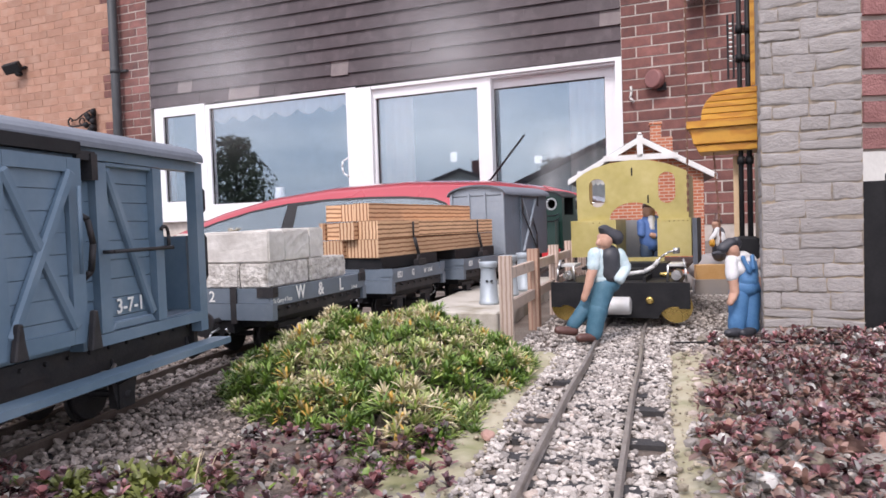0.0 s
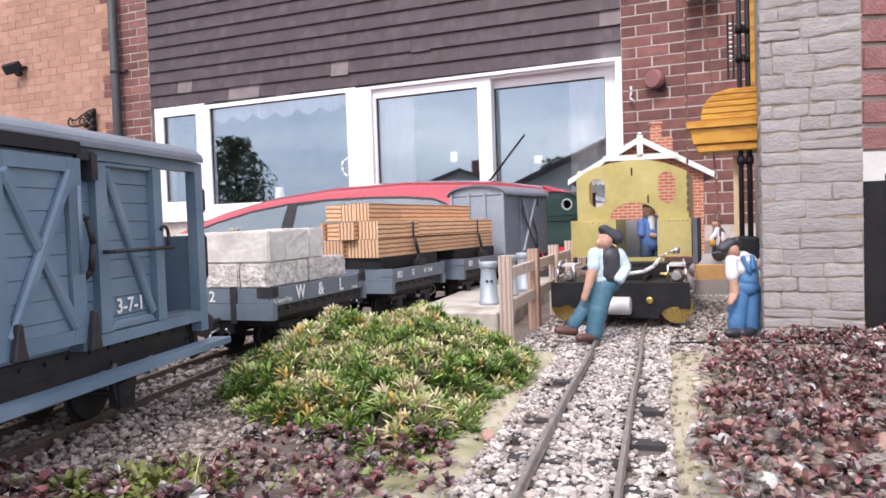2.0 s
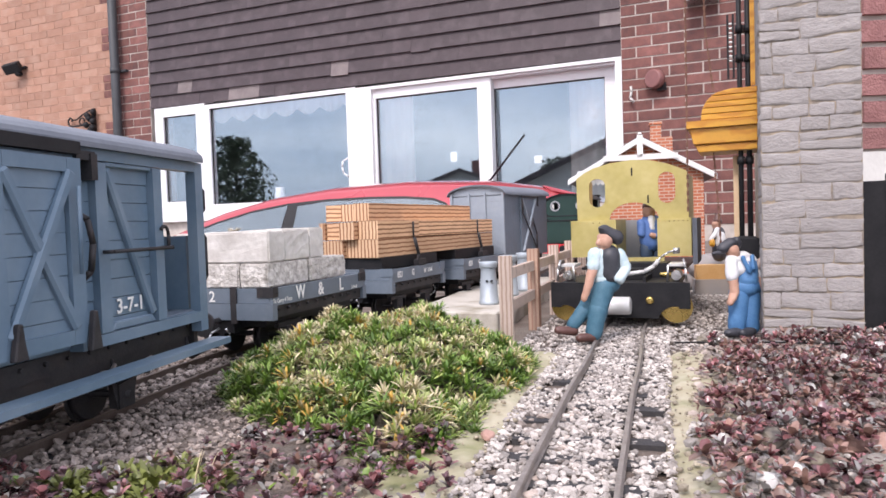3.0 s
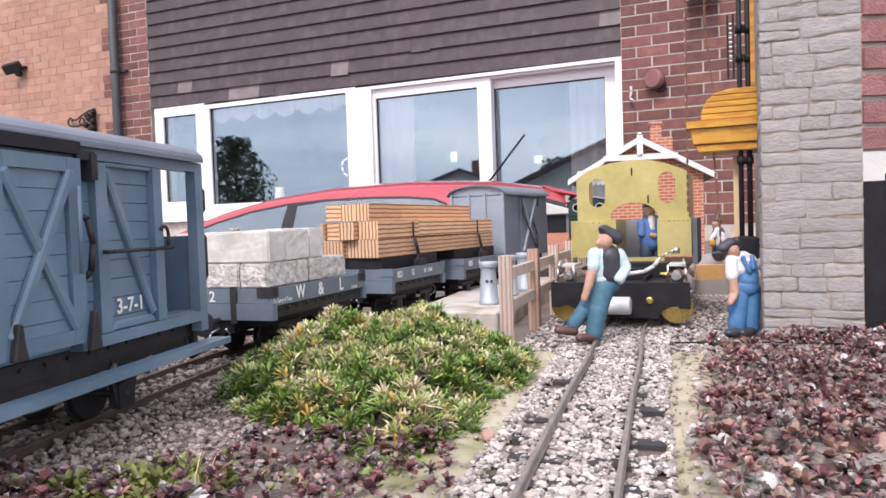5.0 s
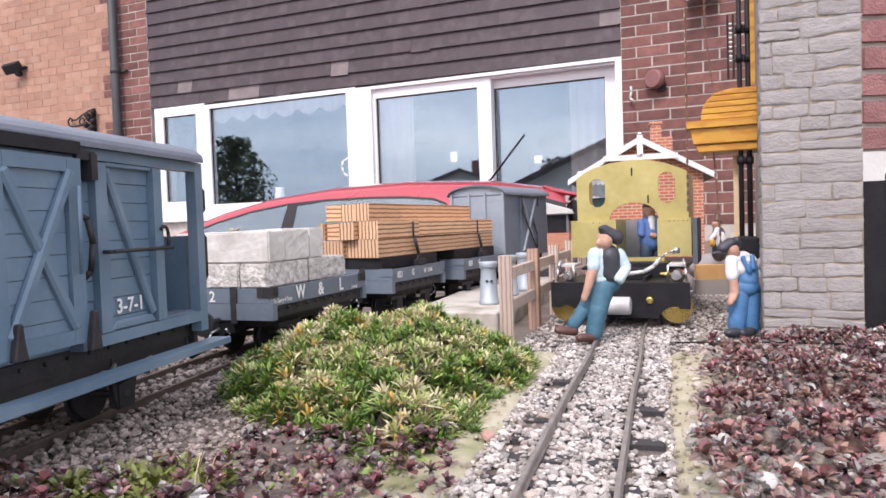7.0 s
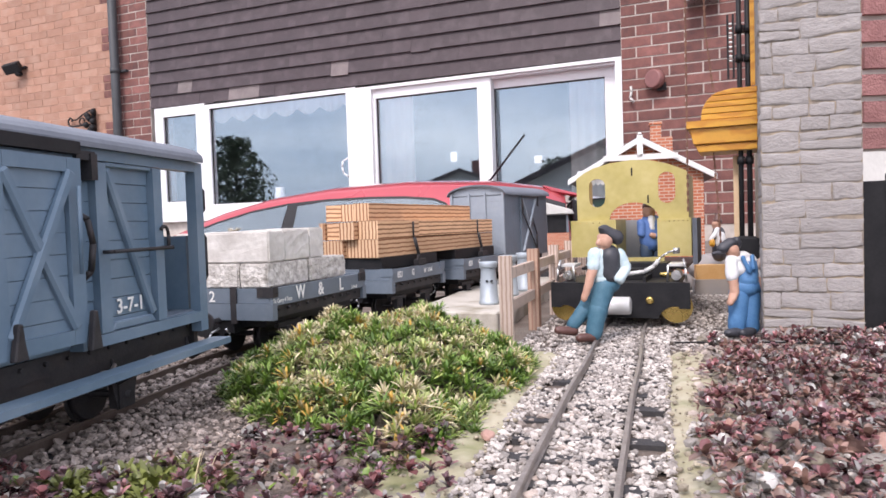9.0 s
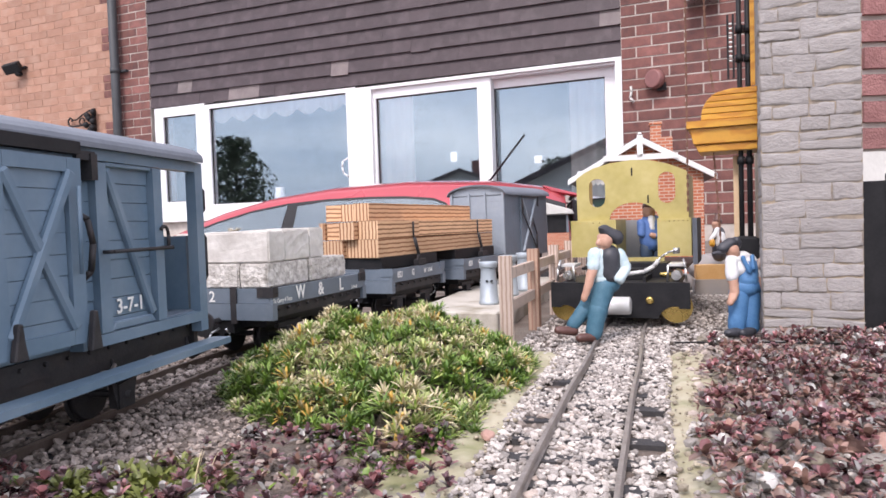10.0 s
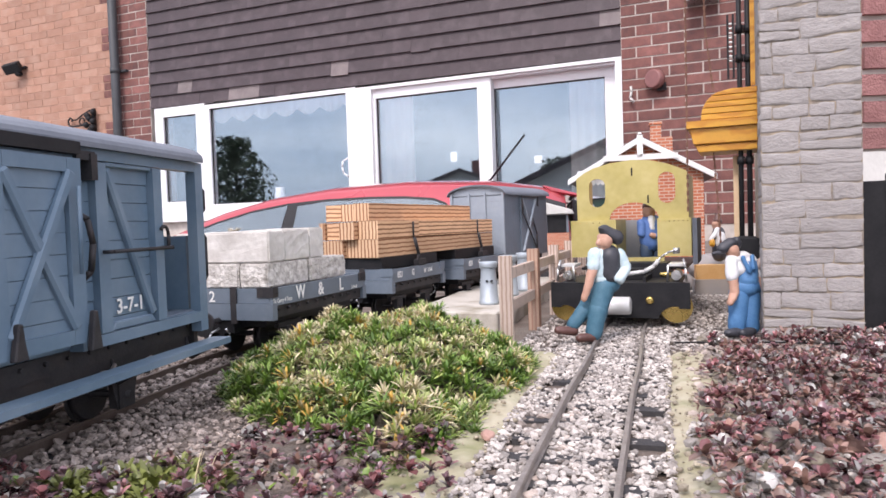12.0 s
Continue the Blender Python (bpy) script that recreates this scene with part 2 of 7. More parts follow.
    "loco_red": mat("red_beam_paint", (0.6, 0.03, 0.04), (0.5, 0.025, 0.03), 0.4, scale=40, bump=0.05, dist=0.0003),
    "concrete": mat("pale_concrete", (0.5, 0.49, 0.46), (0.58, 0.57, 0.54), 0.9, scale=12, bump=0.4, dist=0.002),
    "glass": glassy("house_window_glass", 0.205, (0.75, 0.9, 1.0)),
    "car_glass": glassy("car_window_glass", 0.11, (0.75, 0.92, 1.0)),
}


# ---- building helpers ----
def box(bm, x0, x1, y0, y1, z0, z1, m=None):
    v = [bm.verts.new(c) for c in ((x0, y0, z0), (x1, y0, z0), (x1, y1, z0), (x0, y1, z0), (x0, y0, z1), (x1, y0, z1), (x1, y1, z1), (x0, y1, z1))]
    for f in ((3, 2, 1, 0), (4, 5, 6, 7), (0, 1, 5, 4), (1, 2, 6, 5), (2, 3, 7, 6), (3, 0, 4, 7)):
        bm.faces.new([v[i] for i in f])
    if m:
        bmesh.ops.transform(bm, matrix=m, verts=v)
    return v


def cyl(bm, p, q, r, r2=None, n=12):
    """A closed round bar from p to q, of radius r at p and r2 at q."""
    p, q, r2 = Vector(p), Vector(q), r if r2 is None else r2
    turn = (q - p).to_track_quat("Z", "Y").to_matrix()
    a = [bm.verts.new(p + turn @ Vector((r * math.cos(2 * math.pi * i / n), r * math.sin(2 * math.pi * i / n), 0))) for i in range(n)]
    b = [bm.verts.new(q + turn @ Vector((r2 * math.cos(2 * math.pi * i / n), r2 * math.sin(2 * math.pi * i / n), 0))) for i in range(n)]
    for i in range(n):
        bm.faces.new((a[i], a[(i + 1) % n], b[(i + 1) % n], b[i])).smooth = True
    bm.faces.new(a[::-1])
    bm.faces.new(b)
    return a + b


def bar(bm, pts, r, n=6):
    for p, q in zip(pts, pts[1:]):
        cyl(bm, p, q, r, n=n)


def turned(bm, rows, n=20, m=None):
    """A lathe form about z from rows of (radius, z)."""
    rings = [[bm.verts.new((r * math.cos(2 * math.pi * i / n), r * math.sin(2 * math.pi * i / n), z)) for i in range(n)] for r, z in rows]
    for a, b in zip(rings, rings[1:]):
        for i in range(n):
            bm.faces.new((a[i], a[(i + 1) % n], b[(i + 1) % n], b[i])).smooth = True
    bm.faces.new(rings[0][::-1])
    bm.faces.new(rings[-1])
    if m:
        bmesh.ops.transform(bm, matrix=m, verts=[v for r in rings for v in r])


def prism(bm, pts, a, b, plane="xz", m=None):
    """A flat outline drawn out from a to b along the third axis."""
    def at(p, w):
        return {"xz": (p[0], w, p[1]), "yz": (w, p[0], p[1]), "xy": (p[0], p[1], w)}[plane]
    u = [bm.verts.new(at(p, a)) for p in pts]
    v = [bm.verts.new(at(p, b)) for p in pts]
    k = len(pts)
    for i in range(k):
        bm.faces.new((u[i], u[(i + 1) % k], v[(i + 1) % k], v[i]))
    bm.faces.new(u[::-1])
    bm.faces.new(v)
    if m:
        bmesh.ops.transform(bm, matrix=m, verts=u + v)
    bmesh.ops.recalc_face_normals(bm, faces=bm.faces)
    return u + v


def arc(cx, cy, rx, ry, a0, a1, n=10):
    return [(cx + rx * math.cos(radians(a0 + (a1 - a0) * i / n)), cy + ry * math.sin(radians(a0 + (a1 - a0) * i / n))) for i in range(n + 1)]


def plate(outlines, thick):
    """A sheet with holes: the first outline less the others, in the xy plane, as a mesh."""
    cu = bpy.data.curves.new("plate", "CURVE")
    cu.dimensions, cu.fill_mode, cu.extrude = "2D", "BOTH", thick / 2
    for o in outlines:
        s = cu.splines.new("POLY")
        s.points.add(len(o) - 1)
        for p, (x, y) in zip(s.points, o):
            p.co = (x, y, 0, 1)
        s.use_cyclic_u = True
    ob = new("plate", cu)
    bpy.context.view_layer.update()
    me = bpy.data.meshes.new_from_object(ob.evaluated_get(bpy.context.evaluated_depsgraph_get()))
    bpy.data.objects.remove(ob)
    return me


def lettering(text, size, stretch=1.0):
    cu = bpy.data.curves.new("lettering", "FONT")
    cu.body, cu.size, cu.extrude, cu.resolution_u, cu.offset = text, size, size * 0.01, 3, size * 0.015
    ob = new("lettering", cu)
    bpy.context.view_layer.update()
    me = bpy.data.meshes.new_from_object(ob.evaluated_get(bpy.context.evaluated_depsgraph_get()))
    bpy.data.objects.remove(ob)
    me.transform(Matrix.Diagonal((stretch, 1, 1, 1)))
    return me


def mesh_of(bm, name, material, bevel=0.0, smooth=False):
    if bevel:
        bmesh.ops.bevel(bm, geom=[e for e in bm.edges if e.is_manifold and e.calc_face_angle(0) > 0.6], offset=bevel, segments=1, affect="EDGES", clamp_overlap=True)
    me = bpy.data.meshes.new(name)
    bm.to_mesh(me)
    bm.free()
    me.materials.append(material)
    if smooth:
        for p in me.polygons:
            p.use_smooth = True
    return me


def part(name, bm, material, parent, label="", bevel=0.0, smooth=False, m=None):
    """One mesh object under a thing or a part; bm is a bmesh or finished mesh data."""
    if isinstance(bm, bmesh.types.BMesh):
        me = mesh_of(bm, name, material, bevel, smooth)
    else:
        me = bm
        if not me.materials:
            me.materials.append(material)
    ob = new(name, me)
    ob.parent = parent
    if m is not None:
        ob.matrix_basis = m
    return tagged(ob, label) if label else ob


def thing(name, m, label, category, group="", kind=""):
    ob = new(name)
    ob.empty_display_size = 0.05
    ob.matrix_basis = m
    return tagged(ob, label, category, group, kind)


def solid(name, bm, material, label, category, group="", kind="", m=None, bevel=0.0, smooth=False):
    ob = new(name, mesh_of(bm, name, material, bevel, smooth))
    if m is not None:
        ob.matrix_basis = m
    return tagged(ob, label, category, group, kind)


def B():
    return bmesh.new()


def head(x, y, a, z=0.0):
    """A pose on the ground whose x axis points a degrees to the right of the y axis."""
    return pose(x, y, z, 0, 0, 90 - a)


# ---- ground ----
YARD = -1.2
bm = B()
box(bm, -400, 400, -400, 400, YARD - 0.3, YARD)
solid("ground", bm, M["yard"], "pale concrete yard around the raised garden bed", "ground", kind="structure")

bm = B()
bmesh.ops.create_grid(bm, x_segments=150, y_segments=190, size=0.5)
for v in bm.verts:
    x, y = v.co.x * 3.6 - 0.1, (v.co.y + 0.5) * 2.9 - 0.25
    h = -0.0075 + 0.004 * noise.noise((x * 14, y * 14, 0)) + 0.002 * noise.noise((x * 50, y * 50, 3))
    v.co = (x, y, h)
edge = [e for e in bm.edges if e.is_boundary]
down = bmesh.ops.extrude_edge_only(bm, edges=edge)
for v in down["geom"]:
    if isinstance(v, bmesh.types.BMVert):
        v.co.z = YARD
for f in bm.faces:
    f.smooth = True
solid("raised_bed", bm, M["soil"], "raised garden bed of dark soil and grit carrying the railway", "garden bed", kind="structure")

# ---- the house ----
HOUSE = pose(-3.03, 6.87, 0, 0, 0, -23)
TOP = 3.6


def wall(name, x0, x1, z0, z1, y0, y1, material, label):
    b = B()
    box(b, x0, x1, y0, y1, z0, z1)
    return solid(name, b, material, label, "wall", kind="structure", m=HOUSE)


wall_left = wall("wall_left", -7.0, -0.125, YARD, TOP, 0.012, 0.3, M["mortar_orange"], "orange brick house wall with flush sandy joints")
wall_pier = wall("wall_pier", -0.125, 0.335, YARD, TOP, 0.010, 0.3, M["mortar"], "dark red brick pier with pale mortar joints")
wall_right = wall("wall_right", 4.70, 9.5, YARD, TOP, 0.010, 0.3, M["mortar"], "dark red brick house wall with pale mortar joints")
wall_head = wall("wall_head", 0.335, 4.70, 1.255, TOP, 0.06, 0.3, M["room"], "wall behind the hung tiles over the windows")
wall_below = wall("wall_below", 0.335, 4.70, YARD, 0.2, 0.01, 0.3, M["mortar"], "brick wall under the long window")
wall("wall_back", -7.0, 9.5, YARD, TOP, 4.6, 4.8, M["room"], "plain back wall of the room")
wall("wall_side_a", -7.0, -6.8, YARD, TOP, 0.3, 4.6, M["room"], "plain side wall of the house")
wall("wall_side_b", 9.3, 9.5, YARD, TOP, 0.3, 4.6, M["room"], "plain side wall of the house")
wall("floor", -6.8, 9.3, YARD, YARD + 0.15, 0.3, 4.6, M["room"], "floor of the room behind the windows")
b_ = B()
box(b_, -7.1, 9.6, 0.3, 4.9, TOP - 0.9, TOP - 0.75)
solid("ceiling", b_, M["room"], "plain ceiling of the room", "ceiling", kind="structure", m=HOUSE)
b_ = B()
prism(b_, [(-0.35, TOP), (5.1, TOP), (2.4, TOP + 1.6)], -7.2, 9.7, "yz")
solid("roof", b_, M["tile"], "brown tiled house roof", "roof", kind="structure", m=HOUSE)


def window_frame(parent, outer, light, y0=0.0, y1=0.07):
    """A white frame between its outer edges and the daylight of its pane, both as x0, x1, z0, z1."""
    x0, x1, z0, z1 = outer
    i0, i1, k0, k1 = light
    b = B()
    box(b, x0, x1, y0, y1, k1, z1)
    box(b, x0, x1, y0, y1, z0, k0)
    box(b, x0, i0, y0 + 0.0005, y1, k0, k1)
    box(b, i1, x1, y0 + 0.0005, y1, k0, k1)
    part("window_frame", b, M["upvc"], parent, bevel=0.004)
    b = B()
    s = 0.006
    box(b, i0, i1, y0 + 0.018, y0 + 0.03, k1 - s, k1)
    box(b, i0, i1, y0 + 0.018, y0 + 0.03, k0, k0 + s)
    box(b, i0, i0 + s, y0 + 0.018, y0 + 0.03, k0 + s, k1 - s)
    box(b, i1 - s, i1, y0 + 0.018, y0 + 0.03, k0 + s, k1 - s)
    part("seal", b, M["seal"], parent, "thin dark glazing seal")
    b = B()
    box(b, i0 - 0.003, i1 + 0.003, y0 + 0.031, y0 + 0.037, k0 - 0.003, k1 + 0.003)
    part("pane", b, M["glass"], parent, "pane mirroring sky and trees")


# a side light, a wide light and two sliding doors in white plastic
win = thing("window_1", HOUSE, "long white plastic window and sliding doors mirroring the sky", "window", kind="structure")
window_frame(win, (0.388, 0.984, 0.22, 1.250), (0.490, 0.878, 0.372, 1.166))
window_frame(win, (0.987, 2.552, 0.22, 1.232), (1.036, 2.463, 0.330, 1.196))
b_ = B()
box(b_, 2.554, 2.70, -0.004, 0.08, -1.0, 1.222)
part("mullion", b_, M["upvc"], win, bevel=0.004)
window_frame(win, (2.64, 3.716, -1.0, 1.195), (2.724, 3.606, -0.9, 1.126), 0.03, 0.1)
window_frame(win, (3.63, 4.655, -1.0, 1.18), (3.714, 4.564, -0.9, 1.115), 0.104, 0.17)
b_ = B()
box(b_, 2.702, 4.70, 0.0, 0.028, 1.197, 1.222)
box(b_, 3.72, 4.654, 0.03, 0.102, 1.181, 1.196)
box(b_, 4.657, 4.702, -0.002, 0.2, -1.0, 1.196)
part("door_track", b_, M["upvc"], win, bevel=0.003)
b_ = B()
box(b_, 0.36, 2.552, -0.05, 0.06, 0.185, 0.218)
part("window_sill", b_, M["upvc"], win, bevel=0.006)
b_ = B()
bar(b_, [(2.465, 0.005, 0.50), (2.43, -0.02, 0.53), (2.42, -0.03, 0.58), (2.43, -0.03, 0.63), (2.465, 0.005, 0.66)], 0.008)
part("handle", b_, M["upvc"], win, "white curved window handle")


def curtain(x0, x1, z0, z1, y, name, label, scallop=False, wave=0.014, period=0.09):
    b = B()
    n = int((x1 - x0) / 0.01)
    top, low = [], []
    for i in range(n + 1):
        x = x0 + (x1 - x0) * i / n
        yy = y + wave * math.sin(x * 2 * math.pi / period) * (1 + 0.4 * math.sin(x * 17))
        zz = z0 + (0.055 * (1 - abs(math.sin((x - x0) * math.pi / 0.23))) if scallop else 0)
        top.append(b.verts.new((x, yy, z1)))
        low.append(b.verts.new((x, yy * 1.0, zz)))
    for i in range(n):
        b.faces.new((low[i], low[i + 1], top[i + 1], top[i])).smooth = True
    bmesh.ops.solidify(b, geom=b.faces[:], thickness=0.004)
    solid(name, b, M["net"], label, "curtain", m=HOUSE)


curtain(1.03, 2.47, 1.06, 1.215, 0.046, "pelmet", "scalloped white pelmet blind along the window head", True, 0.002)
curtain(2.70, 3.03, -0.95, 1.22, 0.118, "curtain", "white net curtain drawn back in folds")
curtain(4.285, 4.62, -0.95, 1.22, 0.192, "curtain", "white net curtain drawn back in folds")

b_ = B()
turned(b_, [(0.043, 0.2), (0.046, 0.22), (0.046, 0.40), (0.04, 0.42), (0.04, 0.46)], 16, pose(1.657, 0.16, 0))
solid("white_bottle", b_, M["upvc"], "white plastic bottle standing inside the window", "bottle", m=HOUSE)
b_ = B()
box(b_, 0.98, 2.5, 0.09, 0.3, 0.17, 0.2)
solid("inner_sill", b_, M["upvc"], "white inner window board", "window board", kind="structure", m=HOUSE)
# a thin white oblong just behind each door pane
for x0, x1, z0, z1, y in ((3.353, 3.407, 0.572, 0.648, 0.069), (4.012, 4.074, 0.522, 0.582, 0.143)):
    b_ = B()
    box(b_, x0, x1, y, y + 0.002, z0, z1)
    solid("window_sticker", b_, M["white"], "small white oblong inside the glass door", "sticker", "door stickers", m=HOUSE)
# ---- car ----
CAR = pose(0.1, 3.3, 0, 0, 0, -9)
car = thing("car", CAR @ pose(0, 0, YARD), "red hatchback car parked in the yard beside the house", "car")
LIFT = -YARD
ROOF = [(-2.45, -0.32), (-2.2, -0.2), (-1.75, 0.0), (-1.475, 0.105), (-1.38, 0.145), (-1.26, 0.19), (-1.02, 0.25), (-0.70, 0.289), (-0.317, 0.306), (0.11, 0.292), (0.367, 0.254), (0.49, 0.2), (0.505, 0.0), (0.52, -0.3)]


def lerp(rows, x):
    for (a, p), (c, q) in zip(rows, rows[1:]):
        if x <= c:
            return p + (q - p) * (x - a) / (c - a)
    return rows[-1][1]


b_ = B()
rings = []
for i in range(61):
    x = -2.45 + 2.97 * i / 60
    zr = lerp(ROOF, x)
    belt = -0.2
    he = max(zr - 0.035, belt + 0.01)
    k = 0.13 * max(0, (he - belt)) / 0.45
    zr = max(zr, belt + 0.02)
    row = [(0.04, -1.0), (-0.01, -0.75), (0.0, -0.45), (0.015, belt), (0.015 + k, he), (0.06 + k, zr - 0.012), (0.3, zr + 0.006), (0.83, zr + 0.016)]
    row += [(1.66 - y, z) for y, z in row[-2::-1]]
    rings.append([b_.verts.new((x, y, z + LIFT)) for y, z in row])
for a, c in zip(rings, rings[1:]):
    for i in range(len(a) - 1):
        b_.faces.new((a[i], c[i], c[i + 1], a[i + 1])).smooth = True
b_.faces.new(rings[0])
b_.faces.new(rings[-1][::-1])
bmesh.ops.recalc_face_normals(b_, faces=b_.faces)
part("body", b_, M["car_red"], car, "glossy red body shell")


def side_y(z, zr):
    return 0.015 + 0.13 * max(0, zr - 0.035 + 0.2) / 0.45 * max(0, min(1, (z + 0.2) / max(0.02, zr - 0.035 + 0.2)))


def car_panel(name, pts, material, label, out):
    """A panel lying on the side of the glasshouse, from outline points (x, z)."""
    b = B()
    f = b.faces.new([b.verts.new((x, side_y(z, lerp(ROOF, x)) - out, z + LIFT)) for x, z in pts])
    bmesh.ops.triangulate(b, faces=[f])
    bmesh.ops.solidify(b, geom=b.faces[:], thickness=0.004)
    return part(name, b, material, car, label)


WTOP = [(-1.4, 0.085), (-1.264, 0.132), (-1.084, 0.18), (-0.9, 0.21), (-0.7, 0.224), (-0.484, 0.228), (-0.3, 0.224), (-0.158, 0.21), (-0.1, 0.186)]
car_panel("window_surround", [(-1.62, -0.17), *[(x, z + 0.004) for x, z in WTOP], (0.0, 0.1), (0.08, -0.17)], M["car_trim"], "black rubber window surround", 0.008)
car_panel("window", [(-1.5, -0.14), *[(x, z - 0.007) for x, z in WTOP if x < -0.89], (-0.98, -0.14)], M["car_glass"], "tinted side window", 0.014)
car_panel("window", [(-0.9, -0.14), (-0.845, 0.198), *[(x, z - 0.008) for x, z in WTOP if x > -0.8], (-0.05, 0.1), (-0.02, -0.14)], M["car_glass"], "tinted side window", 0.014)
car_panel("window", [(0.08, 0.0), (0.12, 0.205), (0.36, 0.2), (0.47, 0.165), (0.49, 0.0)], M["car_trim"], "dark rear quarter window", 0.008)
b_ = B()
prism(b_, [(0.36, 0.262), (0.56, 0.205), (0.57, 0.185), (0.4, 0.225)], 0.2, 1.46, "xz", pose(0, 0, LIFT))
part("spoiler", b_, M["car_red"], car, bevel=0.008)
b_ = B()
prism(b_, [(0.5, 0.19), (0.535, 0.17), (0.55, -0.2), (0.522, -0.2)], 0.12, 1.54, "xz", pose(0, 0, LIFT))
part("rear_window", b_, M["car_trim"], car, "dark tinted rear window", bevel=0.008)
b_ = B()
cyl(b_, (0.02, 0.83, 0.275 + LIFT), (0.06, 0.83, 0.33 + LIFT), 0.03, 0.012)
bar(b_, [(0.05, 0.83, 0.32 + LIFT), (0.26, 0.83, 0.58 + LIFT)], 0.007)
part("aerial", b_, M["car_trim"], car, "raked black roof aerial")
for x in (-1.85, 0.08):
    for y in (0.1, 1.56):
        b_ = B()
        cyl(b_, (x, y - 0.1, 0.31), (x, y + 0.1, 0.31), 0.31, n=28)
        tyre = part("wheel", b_, M["black"], car, bevel=0.02)
        b_ = B()
        cyl(b_, (x, y - 0.11, 0.31), (x, y + 0.11, 0.31), 0.19, n=20)
        part("rim", b_, M["steel"], tyre)

# ---- track of the brass engine ----
LINE_A = [(-0.02, 0.02), (0.012, 0.14), (0.038, 0.234), (0.0605, 0.308), (0.0835, 0.383), (0.1095, 0.463), (0.1540, 0.606), (0.205, 0.735), (0.258, 0.865), (0.33, 0.99)]
LINE_B = [(-0.262, 0.02), (-0.226, 0.20), (-0.183, 0.420), (-0.1627, 0.5103), (-0.1136, 0.648), (-0.0894, 0.697), (-0.0405, 0.7886), (-0.0176, 0.834), (0.0369, 0.9269), (0.048, 0.96), (0.087, 1.03), (0.1276, 1.0986), (0.172, 1.2), (0.215, 1.345), (0.28, 1.50), (0.335, 1.7), (0.385, 1.95), (0.435, 2.2), (0.47, 2.45)]


def smooth_line(pts, step=0.004):
    """Points at even steps along a soft line through pts, each with its heading."""
    P = [Vector((*p, 0)) for p in pts]
    P = [2 * P[0] - P[1]] + P + [2 * P[-1] - P[-2]]
    fine = []
    for a, b, c, d in zip(P, P[1:], P[2:], P[3:]):
        for i in range(24):
            t = i / 24
            fine.append(0.5 * (2 * b + (c - a) * t + (2 * a - 5 * b + 4 * c - d) * t * t + (3 * b - 3 * c + d - a) * t ** 3))
    fine.append(P[-2])
    out = [fine[0]]
    for p, q in zip(fine, fine[1:]):
        while (q - out[-1]).length >= step:
            out.append(out[-1] + (q - out[-1]).normalized() * step)
    return [(p, (q - p).normalized()) for p, q in zip(out, out[1:])]


def rail(parent, line, side, material):
    b = B()
    prof = [(-0.0014, -0.0052), (0.0014, -0.0052), (0.0006, -0.0042), (0.0006, -0.0014), (0.0011, -0.0009), (0.0009, 0), (-0.0009, 0), (-0.0011, -0.0009), (-0.0006, -0.0014), (-0.0006, -0.0042)]
    prev = None
    for p, d in line[::4]:
        nrm = Vector((d.y, -d.x, 0))
        ring = [b.verts.new(p + nrm * (side + u) + Vector((0, 0, w))) for u, w in prof]
        if prev:
            for i in range(len(prof)):
                b.faces.new((prev[i], prev[(i + 1) % len(prof)], ring[(i + 1) % len(prof)], ring[i]))
        prev = ring
    part("rail", b, material, parent)


def track(label, pts, material):
    line = smooth_line(pts)
    t = thing("railway_track", pose(0, 0, 0), label, "railway track", "garden railway tracks")
    for side in (-0.0168, 0.0168):
        rail(t, line, side, material)
    b = B()
    box(b, -0.033, 0.033, -0.0045, 0.0045, -0.0095, -0.0052)
    me = mesh_of(b, "sleeper", M["sleeper"], 0.0006)
    for p, d in line[5::7]:
        ob = new("sleeper", me)
        ob.parent = t
        ob.matrix_basis = Matrix.Translation(p) @ Matrix.Rotation(math.atan2(d.y, d.x) - math.pi / 2 + random.uniform(-0.03, 0.03), 4, "Z")
    return line


line_a = track("narrow-gauge track on dark sleepers in pale chippings", LINE_A, M["rail"])
line_b = track("narrow-gauge track on dark sleepers in brown grit", LINE_B, M["rail_dark"])


# ---- rolling stock ----
def wheelset(parent, x, r=0.0125, z0=0.0):
    """Two wheels on an axle with their axle boxes, resting at height z0."""
    b = B()
    c = z0 + r
    for s in (-1, 1):
        cyl(b, (x, s * 0.0135, c), (x, s * 0.0175, c), r, n=20)
        cyl(b, (x, s * 0.0125, c), (x, s * 0.0136, c), r + 0.0015, n=20)
    cyl(b, (x, -0.04, c), (x, 0.04, c), 0.002, n=8)
    part("wheelset", b, M["iron"], parent)
    for s in (-1, 1):
        b = B()
        box(b, x - 0.006, x + 0.006, s * 0.0345 - 0.003, s * 0.0345 + 0.003, c - 0.006, c + 0.007)
        box(b, x - 0.016, x + 0.016, s * 0.0345 - 0.002, s * 0.0345 + 0.002, c + 0.007, c + 0.0105)
        part("axle_box", b, M["iron"], parent, bevel=0.0006)


def coupling(parent, x, way, z=0.027):
    b = B()
    cyl(b, (x, 0, z), (x + way * 0.016, 0, z), 0.0022, n=8)
    cyl(b, (x + way * 0.016, 0, z), (x + way * 0.02, 0, z), 0.008, 0.009, n=16)
    part("buffer", b, M["iron"], parent)
    b = B()
    pts = [(x + way * (0.012 + 0.012 * math.sin(i * 0.8)), -0.008, z - 0.004 - 0.006 * (1 - math.cos(i * 0.8))) for i in range(8)]
    bar(b, pts, 0.0008, 5)
    part("chain", b, M["steel"], parent)


